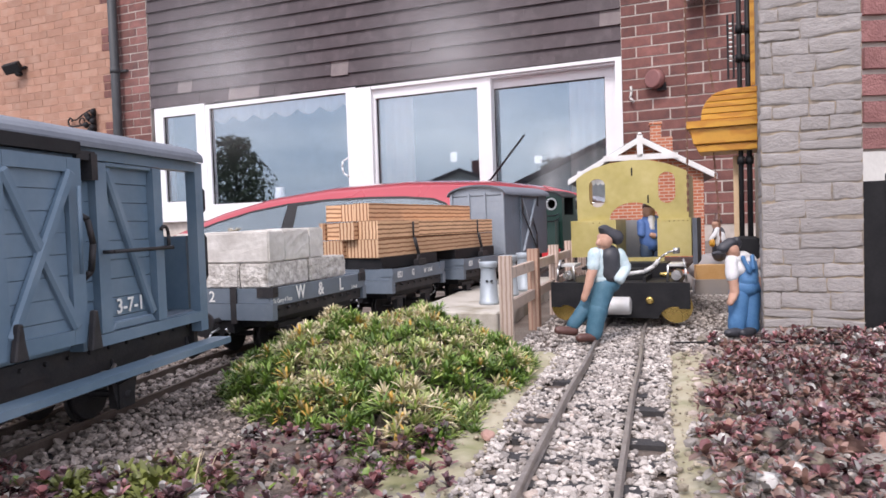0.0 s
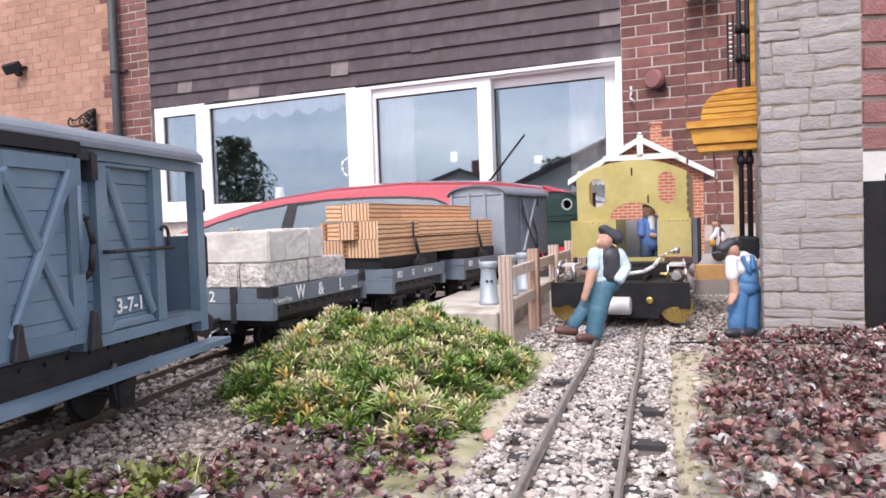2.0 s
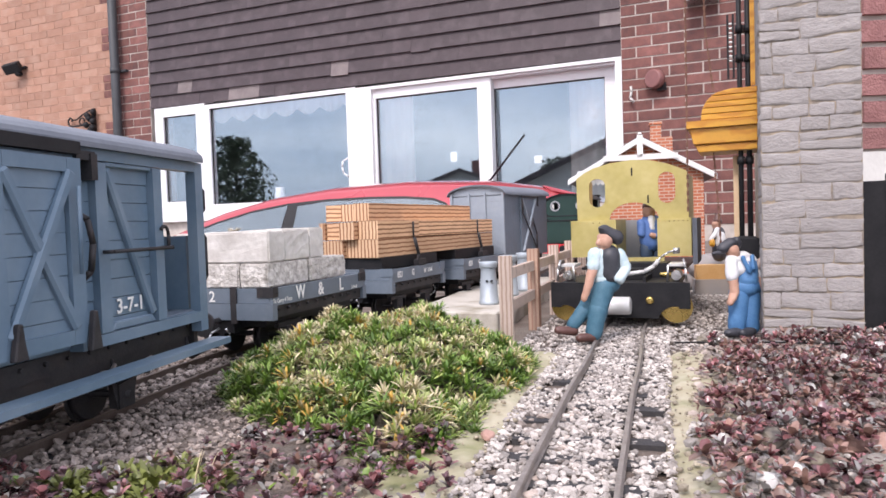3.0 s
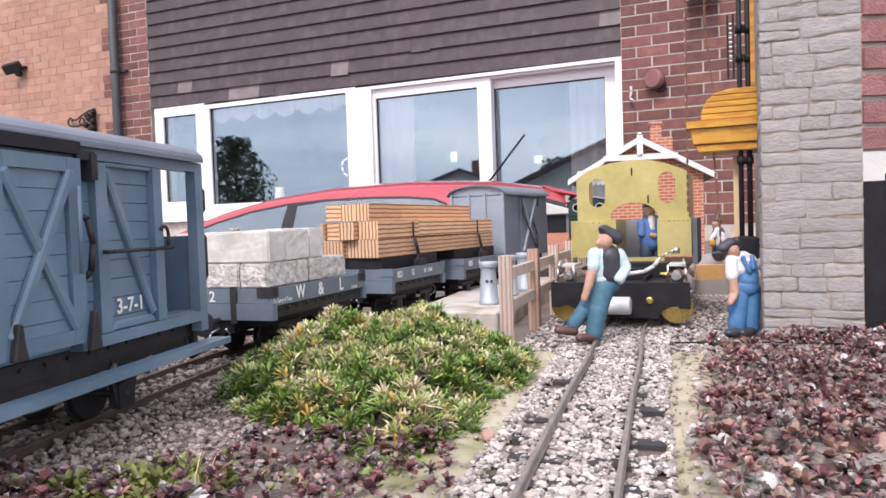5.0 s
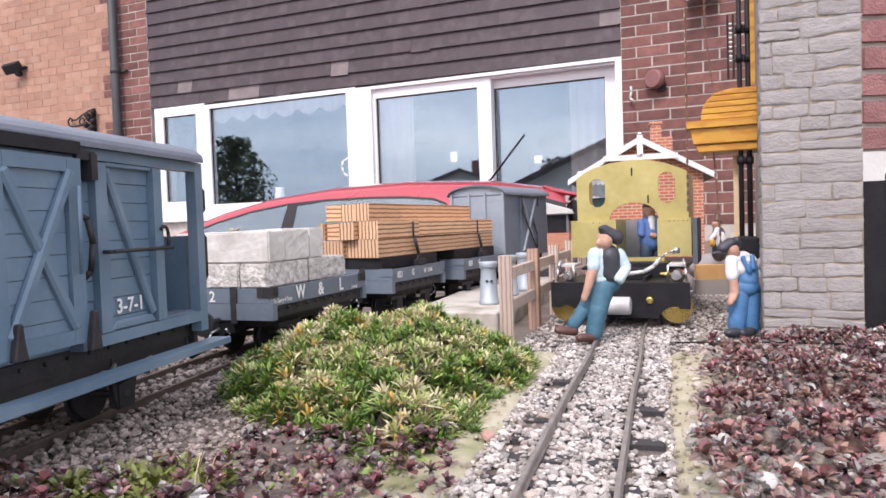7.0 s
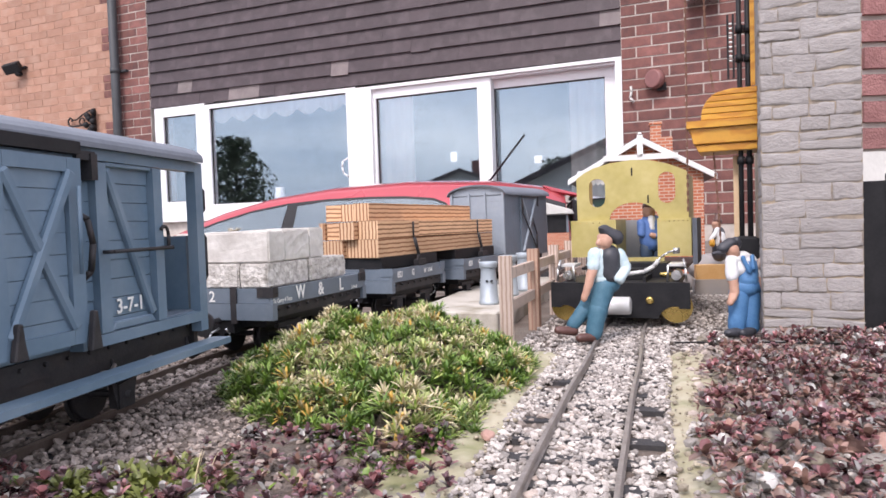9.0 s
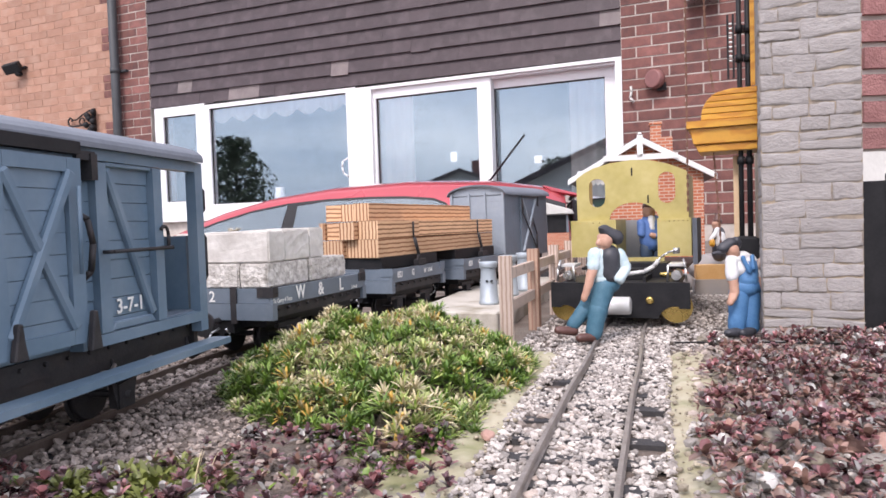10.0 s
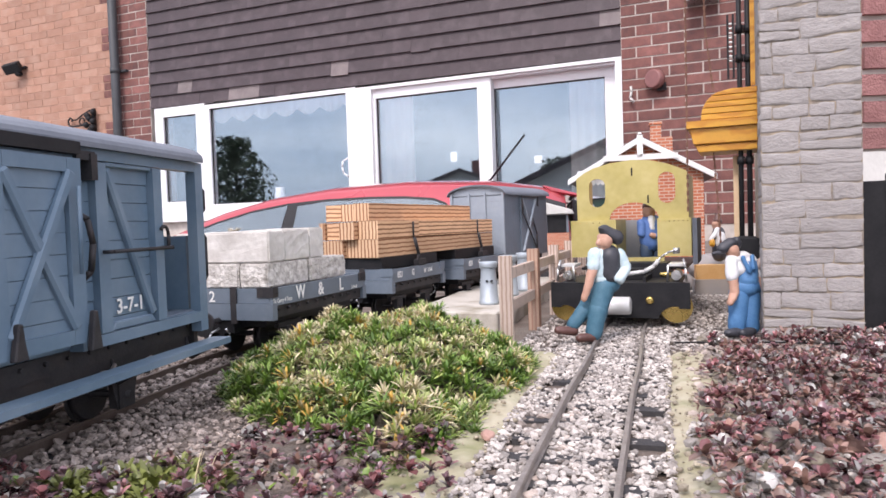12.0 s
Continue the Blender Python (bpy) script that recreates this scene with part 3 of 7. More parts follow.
# the brake van at the tail: x away from the tail, origin at its leading end
van = thing("brake_van", head(-0.183, 0.420, 11.2), "blue-grey planked brake van with cross-braced door and open balcony", "brake van", "train of wagons")
L, W, ZB, ZE = 0.262, 0.048, 0.0415, 0.1305
b_ = B()
prism(b_, [(W - 0.003, 0.0425), (W - 0.003, ZE), (-W + 0.006, ZE), (-W + 0.006, 0.0425)], -L, -0.046, "yz")
part("body", b_, M["blue_grey"], van)
b_ = B()
box(b_, -0.046, -0.007, -W + 0.004, W - 0.003, 0.0422, 0.0475)
part("balcony_floor", b_, M["grey"], van)
b_ = B()
box(b_, -0.046, -0.010, W - 0.004, W - 0.001, 0.0475, 0.0885)
box(b_, -0.0085, -0.0045, -W + 0.009, W - 0.006, 0.0425, 0.0895)
part("balcony_panel", b_, M["blue_grey"], van)
for y in (W - 0.006, -W):
    b_ = B()
    box(b_, -0.0112, -0.0036, y, y + 0.006, ZB - 0.006, ZE)
    part("corner_post", b_, M["blue_grey"], van, bevel=0.0006)
for x0, x1 in ((-0.0512, -0.0440), (-0.0948, -0.0870), (-0.205, -0.197), (-L, -L + 0.008)):
    b_ = B()
    box(b_, x0, x1, -W, -W + 0.007, 0.0472, 0.1245)
    part("post", b_, M["blue_grey"], van, bevel=0.0006)
b_ = B()
box(b_, -L, -0.0114, -W, -W + 0.0065, 0.1252, ZE)
part("top_rail", b_, M["blue_grey"], van, bevel=0.0005)
b_ = B()
box(b_, -0.108, -0.0114, -W - 0.0004, -W + 0.0065, ZB, 0.0468)
box(b_, -L, -0.158, -W, -W + 0.0065, ZB, 0.0470)
part("bottom_rail", b_, M["blue_grey"], van, bevel=0.0006)
for x0, x1 in ((-0.0870, -0.0512), (-0.108, -0.0948), (-0.197, -0.159), (-0.254, -0.205)):
    b_ = B()
    box(b_, x0 + 0.0002, x1 - 0.0002, -W + 0.0035, -W + 0.0062, 0.00025, 0.0088)
    me = mesh_of(b_, "plank", M["blue_grey"], 0.0004)
    for i in range(9):
        part("plank", me, None, van, m=pose(0, 0.0002 * (i % 2), 0.0442 + 0.00893 * i))


def brace(parent, x0, z0, x1, z1, y, w, material, name="brace"):
    b = B()
    d = Vector((x1 - x0, 0, z1 - z0))
    m = pose(x0, y, z0) @ Matrix.Rotation(-math.atan2(d.z, d.x), 4, "Y")
    box(b, 0, d.length, -0.0016, 0.0022, -w / 2, w / 2, m)
    part(name, b, material, parent, bevel=min(0.0011, w * 0.22))


brace(van, -0.0850, 0.1222, -0.0530, 0.0515, -W + 0.002, 0.0045, M["blue_grey"])
brace(van, -0.0865, 0.1240, -0.0518, 0.1240, -W + 0.002, 0.002, M["blue_grey"])
b_ = B()
prism(b_, [(-0.0865, 0.0472), (-0.0516, 0.0472), (-0.0545, 0.0510), (-0.0835, 0.0510)], -W + 0.001, -W + 0.0045, "xz")
part("bottom_board", b_, M["blue_grey"], van, bevel=0.0006)
# cross-braced door, standing proud
D0, D1, DZ0, DZ1 = -0.158, -0.1092, 0.0462, 0.1245
b_ = B()
box(b_, D0, D1, -W - 0.0015, -W + 0.003, DZ0, DZ1)
door = part("door", b_, M["blue_grey"], van, "sliding door braced with a cross")
b_ = B()
box(b_, D0 + 0.0075, D1 - 0.0085, -W - 0.0024, -W - 0.0016, 0.00025, 0.0088)
me = mesh_of(b_, "plank", M["blue_grey"], 0.0004)
for i in range(8):
    part("plank", me, None, door, m=pose(0, 0, 0.0485 + 0.00893 * i))
for x0, x1, z0, z1 in ((D0, D0 + 0.007, DZ0, DZ1), (D1 - 0.008, D1, DZ0, DZ1), (D0 + 0.0072, D1 - 0.0082, DZ0, 0.0524), (D0 + 0.0072, D1 - 0.0082, 0.1185, DZ1)):
    b_ = B()
    box(b_, x0, x1, -W - 0.0042, -W - 0.0016, z0, z1)
    part("door_rail", b_, M["blue_grey"], door, bevel=0.0011)
brace(door, D0 + 0.007, 0.0528, D1 - 0.006, 0.119, -W - 0.0040, 0.005, M["blue_grey"])
brace(door, D0 + 0.007, 0.118, D1 - 0.006, 0.0528, -W - 0.0036, 0.005, M["blue_grey"])
b_ = B()
bar(b_, [(-0.1152, -W - 0.007, 0.0757), (-0.1152, -W - 0.0075, 0.1125)], 0.0009)
part("handle", b_, M["blue_grey"], door)
for x, z in ((-0.1078, 0.0425), (-0.1495, 0.0455)):
    b_ = B()
    prism(b_, [(x - 0.0036, z), (x + 0.0036, z), (x + 0.0022, 0.052), (x + 0.0012, 0.0595), (x - 0.001, 0.0595)], -W - 0.0075, -W - 0.0045, "xz")
    part("runner_bracket", b_, M["iron"], door, "black iron runner bracket", bevel=0.0005)
b_ = B()
box(b_, -0.20, -0.1094, -W - 0.005, -W - 0.0005, 0.1262, 0.1315)
part("door_track", b_, M["black"], van, "black door runner")
b_ = B()
box(b_, -0.1005, -0.0965, -W - 0.003, -W + 0.003, 0.116, 0.1275)
box(b_, -0.1085, -0.0965, -W - 0.002, -W + 0.003, 0.1245, 0.1285)
bar(b_, [(-0.1075, -W - 0.0005, 0.1012), (-0.1075, -W - 0.005, 0.0985), (-0.1062, -W - 0.0062, 0.088), (-0.1066, -W - 0.005, 0.0765), (-0.1066, -W - 0.0005, 0.0725)], 0.0014)
part("grab_handle", b_, M["iron"], van, "black iron grab handle")
b_ = B()
bar(b_, [(-0.0925, -W - 0.001, 0.084), (-0.0925, -W - 0.006, 0.084), (-0.0455, -W - 0.006, 0.0842), (-0.0455, -W, 0.0842)], 0.001)
bar(b_, [(-0.0475, -W - 0.001, 0.0935), (-0.0455, -W - 0.001, 0.0952), (-0.0425, -W - 0.001, 0.0945), (-0.0412, -W - 0.001, 0.0915), (-0.0412, -W - 0.001, 0.0845)], 0.0009)
part("handrail", b_, M["iron"], van, "thin black handrail")
b_ = B()
bar(b_, [(-0.0042, -W + 0.001, 0.116), (-0.0012, -W + 0.001, 0.115), (-0.0012, -W + 0.001, 0.104), (-0.0036, -W + 0.001, 0.103)], 0.0009)
bar(b_, [(-0.0036, -W + 0.001, 0.09), (-0.001, -W + 0.001, 0.088), (-0.001, -W + 0.001, 0.066), (-0.0036, -W + 0.001, 0.064)], 0.0009)
part("lamp_iron", b_, M["iron"], van)
b_ = B()
prism(b_, [*arc(0, 0.1325, 0.0515, 0.0115, 180, 0, 18), *arc(0, 0.1302, 0.0515, 0.011, 0, 180, 18)], -L - 0.006, -0.0075, "yz")
part("roof", b_, M["roof_grey"], van, "low curved grey felt roof")
b_ = B()
prism(b_, arc(0, 0.130, 0.047, 0.0105, 180, 0, 14), -0.049, -0.046, "yz")
prism(b_, arc(0, 0.130, 0.047, 0.0105, 180, 0, 14), -0.0112, -0.0082, "yz")
part("gable", b_, M["blue_grey"], van)
b_ = B()
for y in (-0.034, 0.034):
    box(b_, -L, -0.006, y - 0.003, y + 0.003, 0.022, 0.0412)
box(b_, -0.0076, -0.0037, -W + 0.007, W, 0.0235, 0.0412)
box(b_, -L, -0.009, -W + 0.009, -W + 0.012, 0.0325, 0.0414)
for i in range(18):
    cyl(b_, (-0.012 - 0.0135 * i, -W + 0.009, 0.0385), (-0.012 - 0.0135 * i, -W + 0.0075, 0.0385), 0.0011, n=6)
part("underframe", b_, M["iron"], van, bevel=0.0005)
for x in (-0.065, -0.195):
    wheelset(van, x)
for x in (-0.065, -0.195):
    b_ = B()
    for k in range(4):
        w_ = 0.02 - 0.004 * k
        bar(b_, [(x - w_, -0.0385, 0.0275 - 0.0013 * k), (x - w_ * 0.5, -0.0385, 0.0262 - 0.0013 * k), (x + w_ * 0.5, -0.0385, 0.0262 - 0.0013 * k), (x + w_, -0.0385, 0.0275 - 0.0013 * k)], 0.0008, 5)
    part("leaf_spring", b_, M["rail"], van, "dull steel leaf spring")
    b_ = B()
    prism(b_, [(x - 0.013, 0.032), (x + 0.013, 0.032), (x + 0.006, 0.006), (x + 0.0035, 0.006), (x + 0.003, 0.02), (x - 0.003, 0.02), (x - 0.0035, 0.006), (x - 0.006, 0.006)], -0.0365, -0.0355, "xz")
    part("axle_guard", b_, M["iron"], van)
b_ = B()
bar(b_, [(-0.20, -0.040, 0.0245), (-0.13, -0.0405, 0.0215), (-0.085, -0.041, 0.0225), (-0.078, -0.041, 0.03)], 0.0011)
part("brake_lever", b_, M["rail"], van, "dull steel brake lever")
coupling(van, -0.0036, 1)
b_ = B()
box(b_, -0.29, -0.0015, -W - 0.0125, -W - 0.0015, 0.0275, 0.0308)
part("step_board", b_, M["blue_grey"], van, "long blue-grey wooden step board", bevel=0.0006)
for x in (-0.01, -0.075, -0.15, -0.23):
    b_ = B()
    bar(b_, [(x, -W + 0.012, 0.034), (x, -W + 0.008, 0.020), (x, -W - 0.004, 0.0262), (x, -W - 0.009, 0.0264)], 0.0011)
    part("step_bracket", b_, M["iron"], van)
part("number", lettering("3-7-1", 0.0098, 1.02), M["white"], van, "white painted figures 3-7-1", m=pose(-0.0805, -W + 0.0028, 0.0545, 90, 0, 0))


def flat_wagon(m, label, ln):
    """A low-sided bogie-less wagon: x away from its near end, sides at y = +-0.045."""
    k = ln / 0.151
    w = thing("flat_wagon", m, label, "flat wagon", "train of wagons")
    for s in (-1, 1):
        b = B()
        y = s * 0.0435
        box(b, 0.0, ln, y - 0.0015, y + 0.0015, 0.0375, 0.050)
        part("side_board", b, M["grey"], w, bevel=0.0004)
        b = B()
        for x in [0.008 + 0.0135 * i for i in range(int((ln - 0.01) / 0.0135))]:
            cyl(b, (x, s * 0.0435, 0.0345), (x, s * 0.0455, 0.0345), 0.0012, n=6)
        box(b, 0.004, ln - 0.004, s * 0.0405 - 0.002, s * 0.0405 + 0.002, 0.0285, 0.0372)
        part("solebar", b, M["iron"], w)
        for x, x1 in ((0.0, 0.0058), (ln - 0.0125, ln)):
            b = B()
            box(b, x, x1, s * 0.0454 - 0.0006, s * 0.0454 + 0.0006, 0.0435, 0.0508)
            if x == 0.0:
                box(b, -0.0008, 0.0, min(s * 0.0325, s * 0.046), max(s * 0.0325, s * 0.046), 0.0435, 0.0508)
            for i in range(4):
                cyl(b, (x + 0.0015 + 0.0012 * i, s * 0.0459, 0.0465), (x + 0.0015 + 0.0012 * i, s * 0.0465, 0.0465), 0.0004, n=5)
            part("corner_plate", b, M["iron"] if ln > 0.13 else M["grey"], w)
    for x in (0.0015, ln - 0.0015):
        b = B()
        box(b, x - 0.0015, x + 0.0015, -0.0418, 0.0418, 0.0395, 0.050)
        part("end_board", b, M["grey"], w, bevel=0.0004)
        b = B()
        box(b, x - 0.003, x + 0.003, -0.0455, 0.0455, 0.0275, 0.0392)
        part("headstock", b, M["grey"], w, bevel=0.0005)
    b = B()
    for i in range(10):
        box(b, 0.0035 + 0.01442 * k * i, 0.0035 + 0.014 * k + 0.01442 * k * i, -0.0415, 0.0415, 0.0435, 0.0465 + 0.0002 * (i % 3))
    part("deck", b, M["sleeper"], w)
    b = B()
    box(b, -0.0016, 0.0, -0.0155, -0.0105, 0.025, 0.0512)
    part("end_stanchion", b, M["iron"], w)
    b = B()
    box(b, 0.008, ln - 0.008, -0.034, 0.034, 0.0215, 0.043)
    box(b, 0.0, ln, -0.012, 0.012, 0.018, 0.03)
    part("underframe", b, M["black"], w)
    wheelset(w, 0.036 * k)
    wheelset(w, 0.115 * k)
    coupling(w, 0.0, -1)
    coupling(w, ln, 1)
    return w


def sign(parent, text, x, z, size, stretch=1.0, y=-0.0452):
    part("lettering", lettering(text, size, stretch), M["white"], parent, "white painted letters", m=pose(x, y, z, 90, 0, 0))


wagon = flat_wagon(head(-0.1627, 0.5103, 19.6), "grey flat wagon lettered in white, loaded with stone blocks", 0.1465)
copy_b = flat_wagon(head(-0.0894, 0.679, 24), "short grey flat wagon carrying the near end of the timber stack", 0.12)
copy_c = copy_thing(copy_b, head(-0.0176, 0.820, 27))
tagged(copy_c, "short grey flat wagon carrying the far end of the timber stack")
sign(wagon, "W", 0.031, 0.0395, 0.0142, 0.85)
sign(wagon, "&", 0.0635, 0.0392, 0.0142, 0.98)
sign(wagon, "L", 0.0985, 0.0392, 0.0142, 0.98)
sign(wagon, "To Carry 4 Tons", 0.0, 0.0394, 0.0044, 0.82)
sign(wagon, "3-10-0", 0.120, 0.0382, 0.0042, 0.95)
part("lettering", lettering("2", 0.011), M["white"], wagon, "white painted figure", m=pose(-0.0003, 0.0085, 0.0405, 90, 0, -90))
sign(copy_b, "8521", 0.0105, 0.0418, 0.0082, 0.68)
sign(copy_b, "G", 0.0415, 0.0418, 0.0085, 0.85)
sign(copy_b, "W", 0.0685, 0.0418, 0.0074, 0.75)
sign(copy_b, "3-0-4", 0.0775, 0.0420, 0.0068, 0.75)
sign(copy_c, "8521", 0.014, 0.0418, 0.0082, 0.68)
sign(copy_c, "G", 0.0415, 0.0418, 0.0085, 0.85)


# ---- stone blocks on the first wagon ----
rs0 = random.Random(2)


def stone_block(x0, x1, y0, y1, z0, z1, seed):
    b = B()
    box(b, x0, x1, y0, y1, z0, z1)
    bmesh.ops.bevel(b, geom=b.edges[:], offset=0.0011, segments=2, affect="EDGES")
    bmesh.ops.subdivide_edges(b, edges=[e for e in b.edges if e.calc_length() > 0.01], cuts=6, use_grid_fill=True)
    for v in b.verts:
        k = 0.0007 if seed % 2 else 0.00035
        v.co += k * noise.noise_vector(v.co * 260 + Vector((seed * 7, 0, 0)))
        v.co.z = min(max(v.co.z, z0), z1 + 0.0004)
    solid("stone_block", b, M["block_rough"] if seed in (0, 1, 2) else M["block"], "rough pale grey stone block loaded on the wagon", "stone block", "stone blocks", m=wagon.matrix_basis, smooth=False)


for i, dims in enumerate(((0.001, 0.0580, -0.0405, -0.0175, 0.0502, 0.0676), (0.0590, 0.1165, -0.042, -0.0165, 0.0502, 0.0678), (0.0005, 0.05, -0.0168, 0.042, 0.0502, 0.0676),
                          (0.060, 0.112, -0.0155, 0.042, 0.0502, 0.0674), (0.0035, 0.0255, -0.0410, 0.040, 0.0680, 0.0902), (0.0262, 0.0615, -0.0395, 0.0, 0.0682, 0.0912),
                          (0.0635, 0.0865, -0.0385, 0.002, 0.0680, 0.0918), (0.03, 0.08, 0.004, 0.042, 0.0680, 0.0905))):
    stone_block(*dims, i)


b_ = B()
for k in range(14):
    p = Vector((0.012 + 0.0006 * k, -0.004 + rs0.uniform(-0.003, 0.003), 0.0912))
    bar(b_, [p, p + Vector((rs0.uniform(-0.004, 0.004), rs0.uniform(-0.005, 0.005), rs0.uniform(0.0, 0.0025)))], 0.0004, 4)
solid("straw_wisp", b_, M["crumb"], "wisp of dry straw lying on the stone blocks", "straw", m=wagon.matrix_basis)

# ---- stacked timber over two wagons ----
def beam(x0, x1, y0, y1, z0, z1):
    b = B()
    box(b, x0, x1, y0, y1, z0, z1)
    me = mesh_of(b, "timber_beam", M["timber"], 0.0005)
    me.materials.append(M[rng.choice(("timber_end", "timber_end", "timber_end", "timber"))])
    for p in me.polygons:
        if abs(p.normal.x) > 0.9:
            p.material_index = 1
    ob = new("timber_beam", me)
    ob.matrix_basis = STACK @ pose(x0, (y0 + y1) / 2, z0, 0, rng.uniform(-0.15, 0.3), rng.uniform(-0.7, 0.7)) @ pose(-x0, -(y0 + y1) / 2, -z0)
    tagged(ob, "square sawn softwood beam with dark growth lines, stacked", "timber beam", "stacked timber")


STACK = head(-0.0895, 0.680, 27.2)
rng = random.Random(4)
# rows of the stack: height, widths across, where it starts and ends, where the front beams butt
for z0, edges, near_end, far_end, butt in ((0.0613, ((0.0345, 0.0288), (0.0284, 0.0053), (0.0049, -0.0080), (-0.0084, -0.0325)), 0.0, 0.274, 0.072),
                                           (0.0788, ((0.0345, 0.0282), (0.0272, 0.0083), (0.0077, -0.0098), (-0.0104, -0.0325)), 0.0, 0.276, 0.079),
                                           (0.0966, ((0.0395, 0.0209), (0.0204, 0.0055), (0.0050, -0.0128)), 0.016, 0.249, 0.31)):
    for k, (y1, y0) in enumerate(edges):
        a = near_end + (rng.uniform(-0.006, 0.006) if k < len(edges) - 1 else 0.0)
        h = 0.0170 + rng.uniform(-0.0005, 0.0003)
        cut = min(butt + (rng.uniform(0.0, 0.06) if k < len(edges) - 1 else 0.0), far_end)
        beam(a, cut, y0, y1, z0, z0 + h)
        if cut < far_end:
            beam(cut + 0.001, far_end + rng.uniform(-0.004, 0.002), y0 + 0.0008, y1 - 0.0004, z0 + rng.uniform(0.0, 0.0009), z0 + h - 0.0004)
for i, m in enumerate((STACK, STACK @ pose(0.158, 0, 0))):
    bol = thing("bolster", m, "black bolster frame under the timber stack, with iron straps", "bolster", "timber bolsters")
    b_ = B()
    box(b_, 0.004, 0.116, -0.033, 0.033, 0.0502, 0.0610)
    part("frame", b_, M["black"], bol, bevel=0.0008)
    xs = 0.064
    b_ = B()
    bar(b_, [(xs, -0.0375, 0.0505), (xs + 0.003, -0.0375, 0.061), (xs - 0.001, -0.0352, 0.0785), (xs, -0.0345, 0.0945)], 0.0010)
    bar(b_, [(xs + 0.009, -0.0375, 0.0505), (xs + 0.006, -0.0375, 0.061), (xs + 0.002, -0.0352, 0.0785)], 0.0010)
    box(b_, xs - 0.004, xs + 0.012, -0.042, -0.036, 0.0508, 0.0565)
    part("strap", b_, M["iron"], bol)

# ---- the grey van ahead ----
van_b = thing("goods_van", head(0.0481, 0.9600, 29.6, 0.0132) @ Matrix.Scale(0.857, 4), "pale grey planked goods van with cross-braced door", "goods van", "train of wagons")
for i in range(11):
    b_ = B()
    box(b_, 0.0, 0.003, -0.0462, 0.0462, 0.034 + 0.0089 * i, 0.0426 + 0.0089 * i)
    part("plank", b_, M["van_grey"], van_b, bevel=0.0005)
for i in range(18):
    b_ = B()
    box(b_, 0.004 + 0.0097 * i, 0.0133 + 0.0097 * i, -0.0465, -0.043, 0.034, 0.133)
    part("plank", b_, M["grey"], van_b, bevel=0.0005)
b_ = B()
box(b_, 0.0032, 0.179, -0.0428, 0.0465, 0.034, 0.133)
part("body", b_, M["van_grey"], van_b)
for y in (-0.047, -0.016, 0.012, 0.043):
    b_ = B()
    box(b_, -0.0028, -0.0002, y, y + 0.0045, 0.032, 0.137)
    part("end_post", b_, M["van_grey"], van_b, bevel=0.0004)
b_ = B()
prism(b_, arc(0, 0.1332, 0.0466, 0.0145, 180, 0, 14), 0.0, 0.003, "yz")
part("gable", b_, M["van_grey"], van_b)
b_ = B()
prism(b_, [*arc(0, 0.1345, 0.051, 0.0155, 180, 0, 18), *arc(0, 0.1325, 0.051, 0.015, 0, 180, 18)], -0.006, 0.183, "yz")
part("roof", b_, M["roof_grey"], van_b, "low curved grey roof")
van_door = B()
box(van_door, 0.06, 0.122, -0.0492, -0.0467, 0.036, 0.131)
van_door = part("door", van_door, M["grey"], van_b, "door with dark cross bracing", bevel=0.0005)
brace(van_door, 0.064, 0.042, 0.118, 0.126, -0.0505, 0.0035, M["van_grey"])
brace(van_door, 0.064, 0.126, 0.118, 0.042, -0.0500, 0.0035, M["van_grey"])
for pts in ([(0.058, -0.052, 0.128), (0.058, -0.0525, 0.105), (0.092, -0.0525, 0.07), (0.119, -0.0525, 0.04)], [(0.056, -0.052, 0.131), (0.124, -0.052, 0.131), (0.124, -0.052, 0.115)], [(0.1, -0.052, 0.095), (0.117, -0.0525, 0.068), (0.117, -0.0525, 0.04)]):
    b_ = B()
    bar(b_, pts, 0.0014)
    part("strap", b_, M["iron"], van_door)
b_ = B()
box(b_, 0.002, 0.178, -0.036, 0.036, 0.012, 0.0335)
part("underframe", b_, M["black"], van_b)
for x in (0.045, 0.135):
    wheelset(van_b, x, 0.0125, -0.0154)
coupling(van_b, 0.0, -1, 0.018)


# ---- the brass engine under construction ----
eng = thing("brass_locomotive", head(0.1505, 0.612, 22.9), "half-built brass locomotive on a black chassis, boiler not fitted", "locomotive")
UPRIGHT = Matrix(((0, 0, 1, 0), (-1, 0, 0, 0), (0, 1, 0, 0), (0, 0, 0, 1)))  # drawing x to the right, y up, facing the tail
me = plate([[(-0.059, 0.0355), (-0.059, 0.0135), (-0.05, 0.0135), *arc(-0.047, 0.001, 0.0145, 0.0145, 100, 18, 8), (0.034, 0.005), *arc(0.047, 0.001, 0.0145, 0.0145, 162, 80, 8), (0.05, 0.0135), (0.059, 0.0135), (0.059, 0.0355)]], 0.003)
part("buffer_beam", me, M["black"], eng, "black buffer beam", m=UPRIGHT)
for y in (-0.047, 0.047):
    b_ = B()
    cyl(b_, (0.006, y, 0.0142), (0.010, y, 0.0142), 0.0135, n=28)
    cyl(b_, (0.003, y, 0.0142), (0.006, y, 0.0142), 0.004, n=16)
    part("guard_disc", b_, M["brass_bright"], eng, "polished brass disc")
b_ = B()
turned(b_, [(0.0034, 0.0), (0.0034, 0.0012), (0.002, 0.0022)], 14, pose(-0.0015, -0.0265, 0.0205, 0, -90, 0))
part("boss", b_, M["brass_bright"], eng)
b_ = B()
turned(b_, [(0.0066, 0.0), (0.0076, 0.001), (0.0076, 0.026), (0.0066, 0.0275)], 22, pose(-0.0115, 0.0155, 0.0168, 90, 0, 0))
